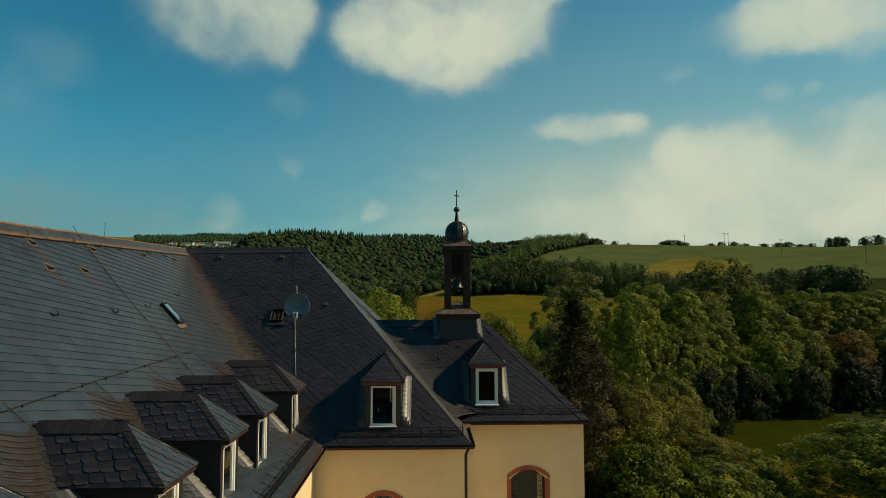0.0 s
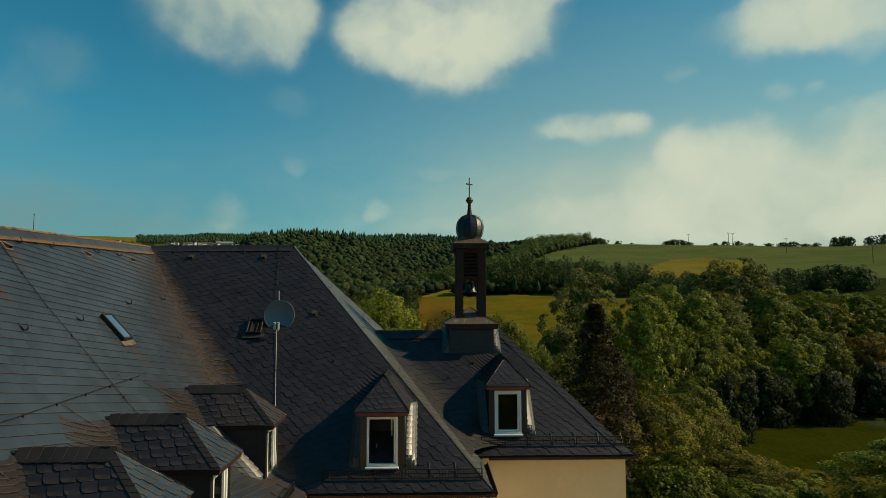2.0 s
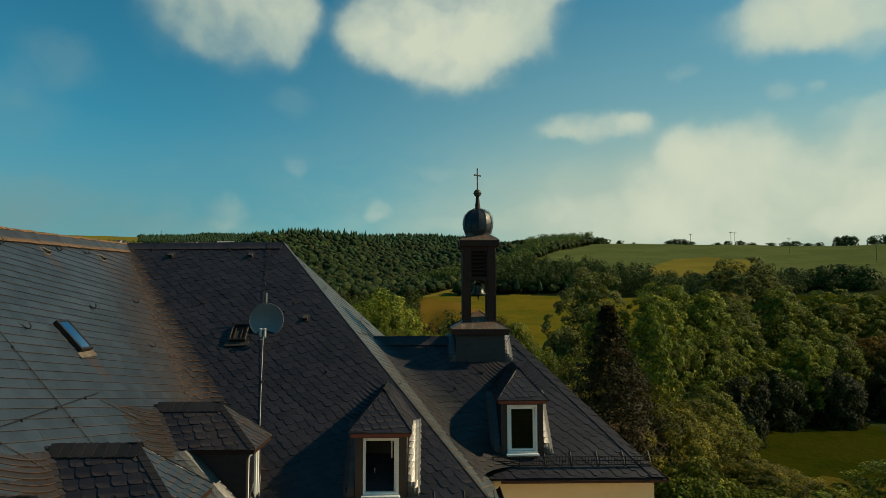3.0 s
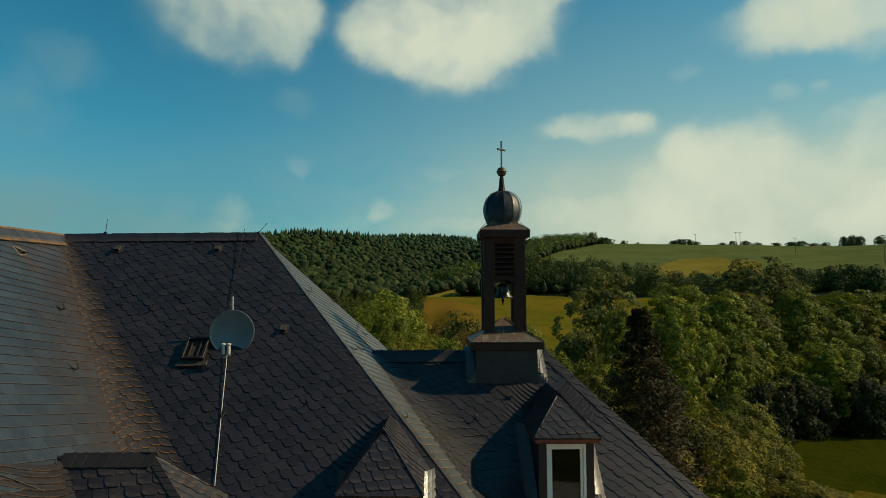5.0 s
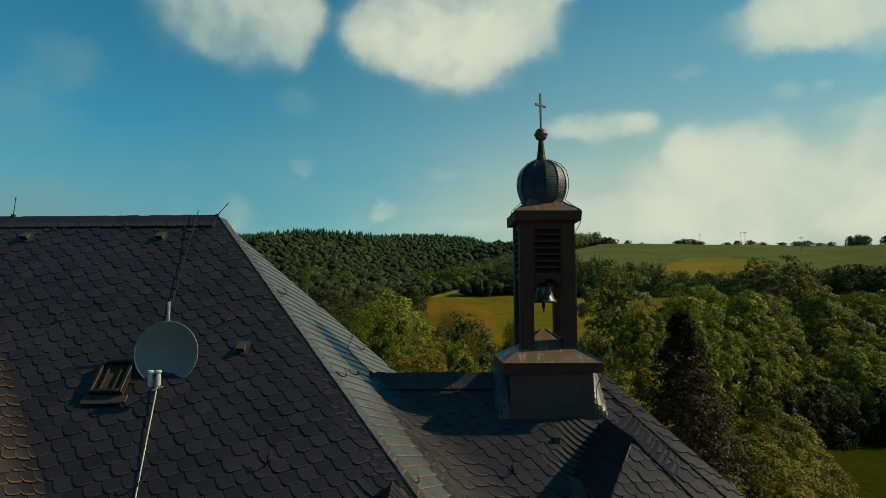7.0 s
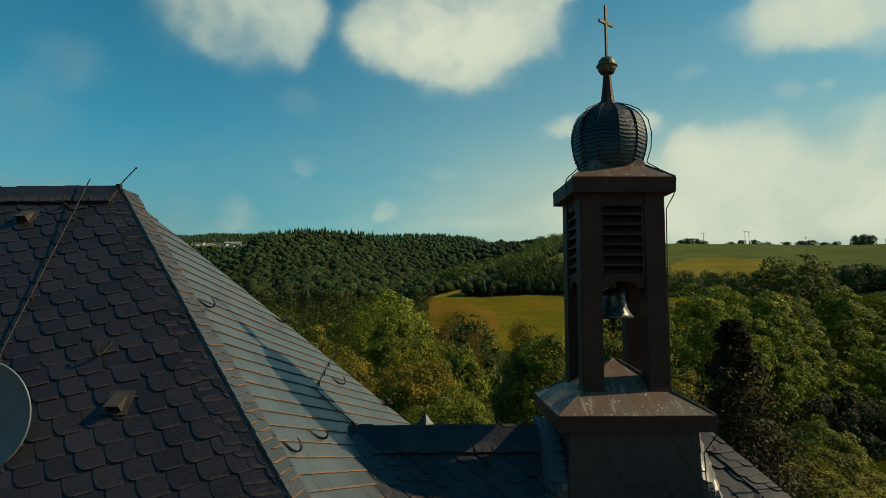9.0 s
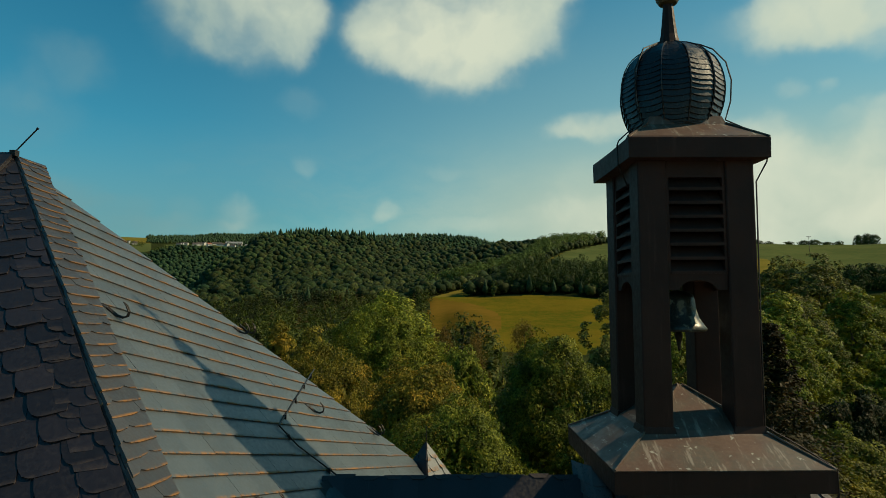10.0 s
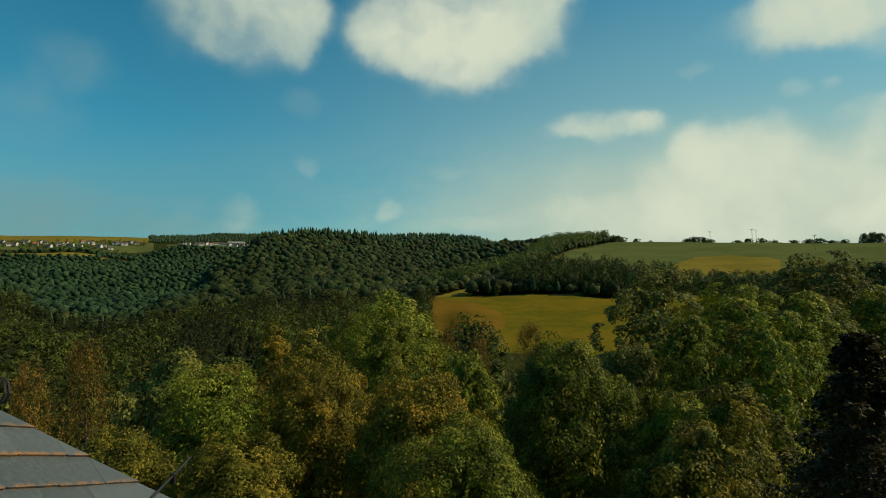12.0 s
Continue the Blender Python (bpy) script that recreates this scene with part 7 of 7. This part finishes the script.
wood("valley_wood", "olive green mixed wood on the slope of the valley", sized(leafy[1::4], 2.6, 4.4, 3.1, 2), "tall", LEAF_OLIVE_FAR, 15, 15, 0.14, 6)
wood("valley_wood", "brownish larches and birches among the valley wood", sized(leafy[7::8], 1.8, 2.8, 5.0, 22), "conifer", LEAF_BROWN_FAR, 70, 7, 0.20, 16)
wood("spruce_wood", "dark spruces among the valley wood", sized([s for s in mid_spots if firs(*polar(s[0], s[1]))], 1.9, 2.8, 5.6, 3), "conifer", LEAF_DARK, 70, 7, 0.20, 7)
wood("undergrowth", "green undergrowth below the house", sized(scatter(30, 130, -52, 22, 3.9, 12), 1.6, 2.8, 1.3, 4), "bush", LEAF_HEDGE, 9, 9, 0.21, 8)
# the shade under the row is in the leaf colour here
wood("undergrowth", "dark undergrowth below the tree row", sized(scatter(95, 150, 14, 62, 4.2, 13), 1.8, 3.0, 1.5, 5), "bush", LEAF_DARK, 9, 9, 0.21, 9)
# hedge between the meadow and the crop fields
rnd = random.Random(51)
hedge = []
for i in range(190):
    az = 1.8 + 33 * (i + rnd.random()) / 190
    far = rnd.random() ** 1.3
    high = 1.0 if az < 17 else 0.82 if az < 20.5 else 0.5
    r = 432 + 60 * far
    half = rnd.uniform(4.5, 7.5) * (0.6 + 0.4 * high)
    if az > 5.9 or i % 4 == 0 and far < 0.3:
        hedge.append((MID[0] + r * math.sin(radians(az)), MID[1] + r * math.cos(radians(az)), half, rnd.uniform(17, 24) * high * (0.42 if az < 5.9 else 1.0)))
wood("hedge", "dark green tree hedge between meadow and fields", hedge, "round", LEAF_HEDGE, 34, 18, 0.10, 10)
village = []
for i in range(190):
    az, r = (-36 + (i * 0.618 % 1) * 10.5, 1575 + (i * 0.377 % 1) * 150) if i < 125 else (-25 + (i * 0.618 % 1) * 10, 1555 + (i * 0.377 % 1) * 150)
    village.append((MID[0] + r * math.sin(radians(az)), MID[1] + r * math.cos(radians(az)), rnd.uniform(3.0, 5.5), rnd.uniform(6, 11)))
wood("village_trees", "dark garden trees between the village houses", village, "round", LEAF_HEDGE, 14, 10, 0.24, 46)
far_spots = [s for s in scatter(430, 1560, -43, 16, 5.4, 14) + scatter(1560, 1760, -16.5, 12, 7.0, 17) if in_sight(s[0], s[1], 13)]
broad = [s for s in far_spots if not firs(*polar(s[0], s[1]))]
dark = [s for s in far_spots if firs(*polar(s[0], s[1]))]
village_hill = [s for s in scatter(1720, 2050, -25.6, -13, 4.6, 18) if in_sight(s[0], s[1], 12)]
edge_trees = []
for i in range(210):
    r = rnd.uniform(520, 905)
    az = field_edge(r) - 0.4 - 4.2 * rnd.random() ** 1.5
    edge_trees.append((MID[0] + r * math.sin(radians(az)), MID[1] + r * math.cos(radians(az)), rnd.uniform(5, 7.5), rnd.uniform(13, 19)))
wood("ridge_wood", "broadleaf wood along the edge of the fields", edge_trees, "round", LEAF_RIDGE, 34, 16, 0.12, 44)
# the slope that gets its shade and haze through the leaf colour
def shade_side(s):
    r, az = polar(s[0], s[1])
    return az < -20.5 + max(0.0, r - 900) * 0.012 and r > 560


near_hill = [s for s in broad if polar(s[0], s[1])[0] < 760 and not shade_side(s)]
far_hill = [s for s in broad if polar(s[0], s[1])[0] >= 760 and not shade_side(s)]
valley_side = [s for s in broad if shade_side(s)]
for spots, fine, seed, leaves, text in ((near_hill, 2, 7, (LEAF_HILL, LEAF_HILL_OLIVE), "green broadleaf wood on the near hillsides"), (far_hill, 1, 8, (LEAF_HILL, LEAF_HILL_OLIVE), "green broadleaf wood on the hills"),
                                        (valley_side, 1, 9, (LEAF_GLEN_HAZE, LEAF_GLEN_HAZE), "dark green wood on the far side of the valley")):
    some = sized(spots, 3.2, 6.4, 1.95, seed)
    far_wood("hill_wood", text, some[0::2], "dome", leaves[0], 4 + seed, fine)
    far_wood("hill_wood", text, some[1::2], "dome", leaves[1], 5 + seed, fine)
    if spots is near_hill:
        wood("hill_leaves", "outer leaves of the " + text, some, "round", LEAF_HILL_OPEN, 9, 8, 0.15, 60 + seed)
far_wood("hill_spruces", "dark mixed wood on the hill behind the village", sized(village_hill, 2.2, 4.2, 2.6, 19), "conifer", LEAF_FIR, 43)
far_wood("hill_spruces", "dark conifers on the hilltops", sized(dark, 1.9, 3.2, 4.8, 9), "conifer", LEAF_FIR, 42)
back_spots = [s for s in scatter(1760, 2380, -14, 13, 10.5, 19) if in_sight(s[0], s[1], 14)]
far_wood("back_wood", "dark green wood in the gap between the hills", sized(back_spots, 5.0, 7.5, 1.8, 24), "dome", LEAF_GLEN_HAZE, 26)
far_wood("far_ridge_wood", "dark wood on the far ridge", sized(scatter(2380, 2560, -14, 14, 8, 15), 4, 6, 3.6, 10), "conifer", LEAF_FIR, 3)

# single trees along the skyline of the fields
line = [(15.6, 905, 9, 13), (16.2, 915, 6, 10), (17.4, 915, 5, 7), (18.6, 930, 3, 5), (21.6, 920, 7, 8), (22.2, 915, 8, 11), (22.9, 920, 8, 11), (23.4, 925, 6, 8), (25.5, 930, 6, 6), (26.3, 925, 6, 9), (27.3, 930, 7, 10), (28.2, 930, 7, 6),
        (29.6, 930, 7, 7), (30.6, 935, 7, 9), (31.3, 930, 8, 10), (32.2, 935, 8, 7), (33.0, 930, 6, 8), (34.3, 900, 6, 16), (34.8, 905, 7, 17), (35.3, 900, 6, 15), (36.6, 905, 7, 13), (37.5, 900, 8, 15), (38.6, 905, 8, 13), (40, 905, 8, 12)]
wood("skyline_trees", "dark trees along the field horizon", [(MID[0] + r * math.sin(radians(a)), MID[1] + r * math.cos(radians(a)), w * 1.1, h * 0.75) for a, r, w, h in line], "bush", LEAF_HEDGE, 40, 20, 0.15, 20)
field_trees = [(31.5, 470, 9, 20), (33.6, 460, 9, 21), (35.0, 455, 10, 24), (36.5, 450, 10, 20), (29.6, 480, 6, 12), (26.5, 490, 6, 10), (24.0, 495, 7, 12)]
wood("field_trees", "dark round trees at the foot of the fields", [(MID[0] + r * math.sin(radians(a)), MID[1] + r * math.cos(radians(a)), h * 0.46, h * 0.72) for a, r, w, h in field_trees], "bush", LEAF_HEDGE, 90, 18, 0.10, 21)
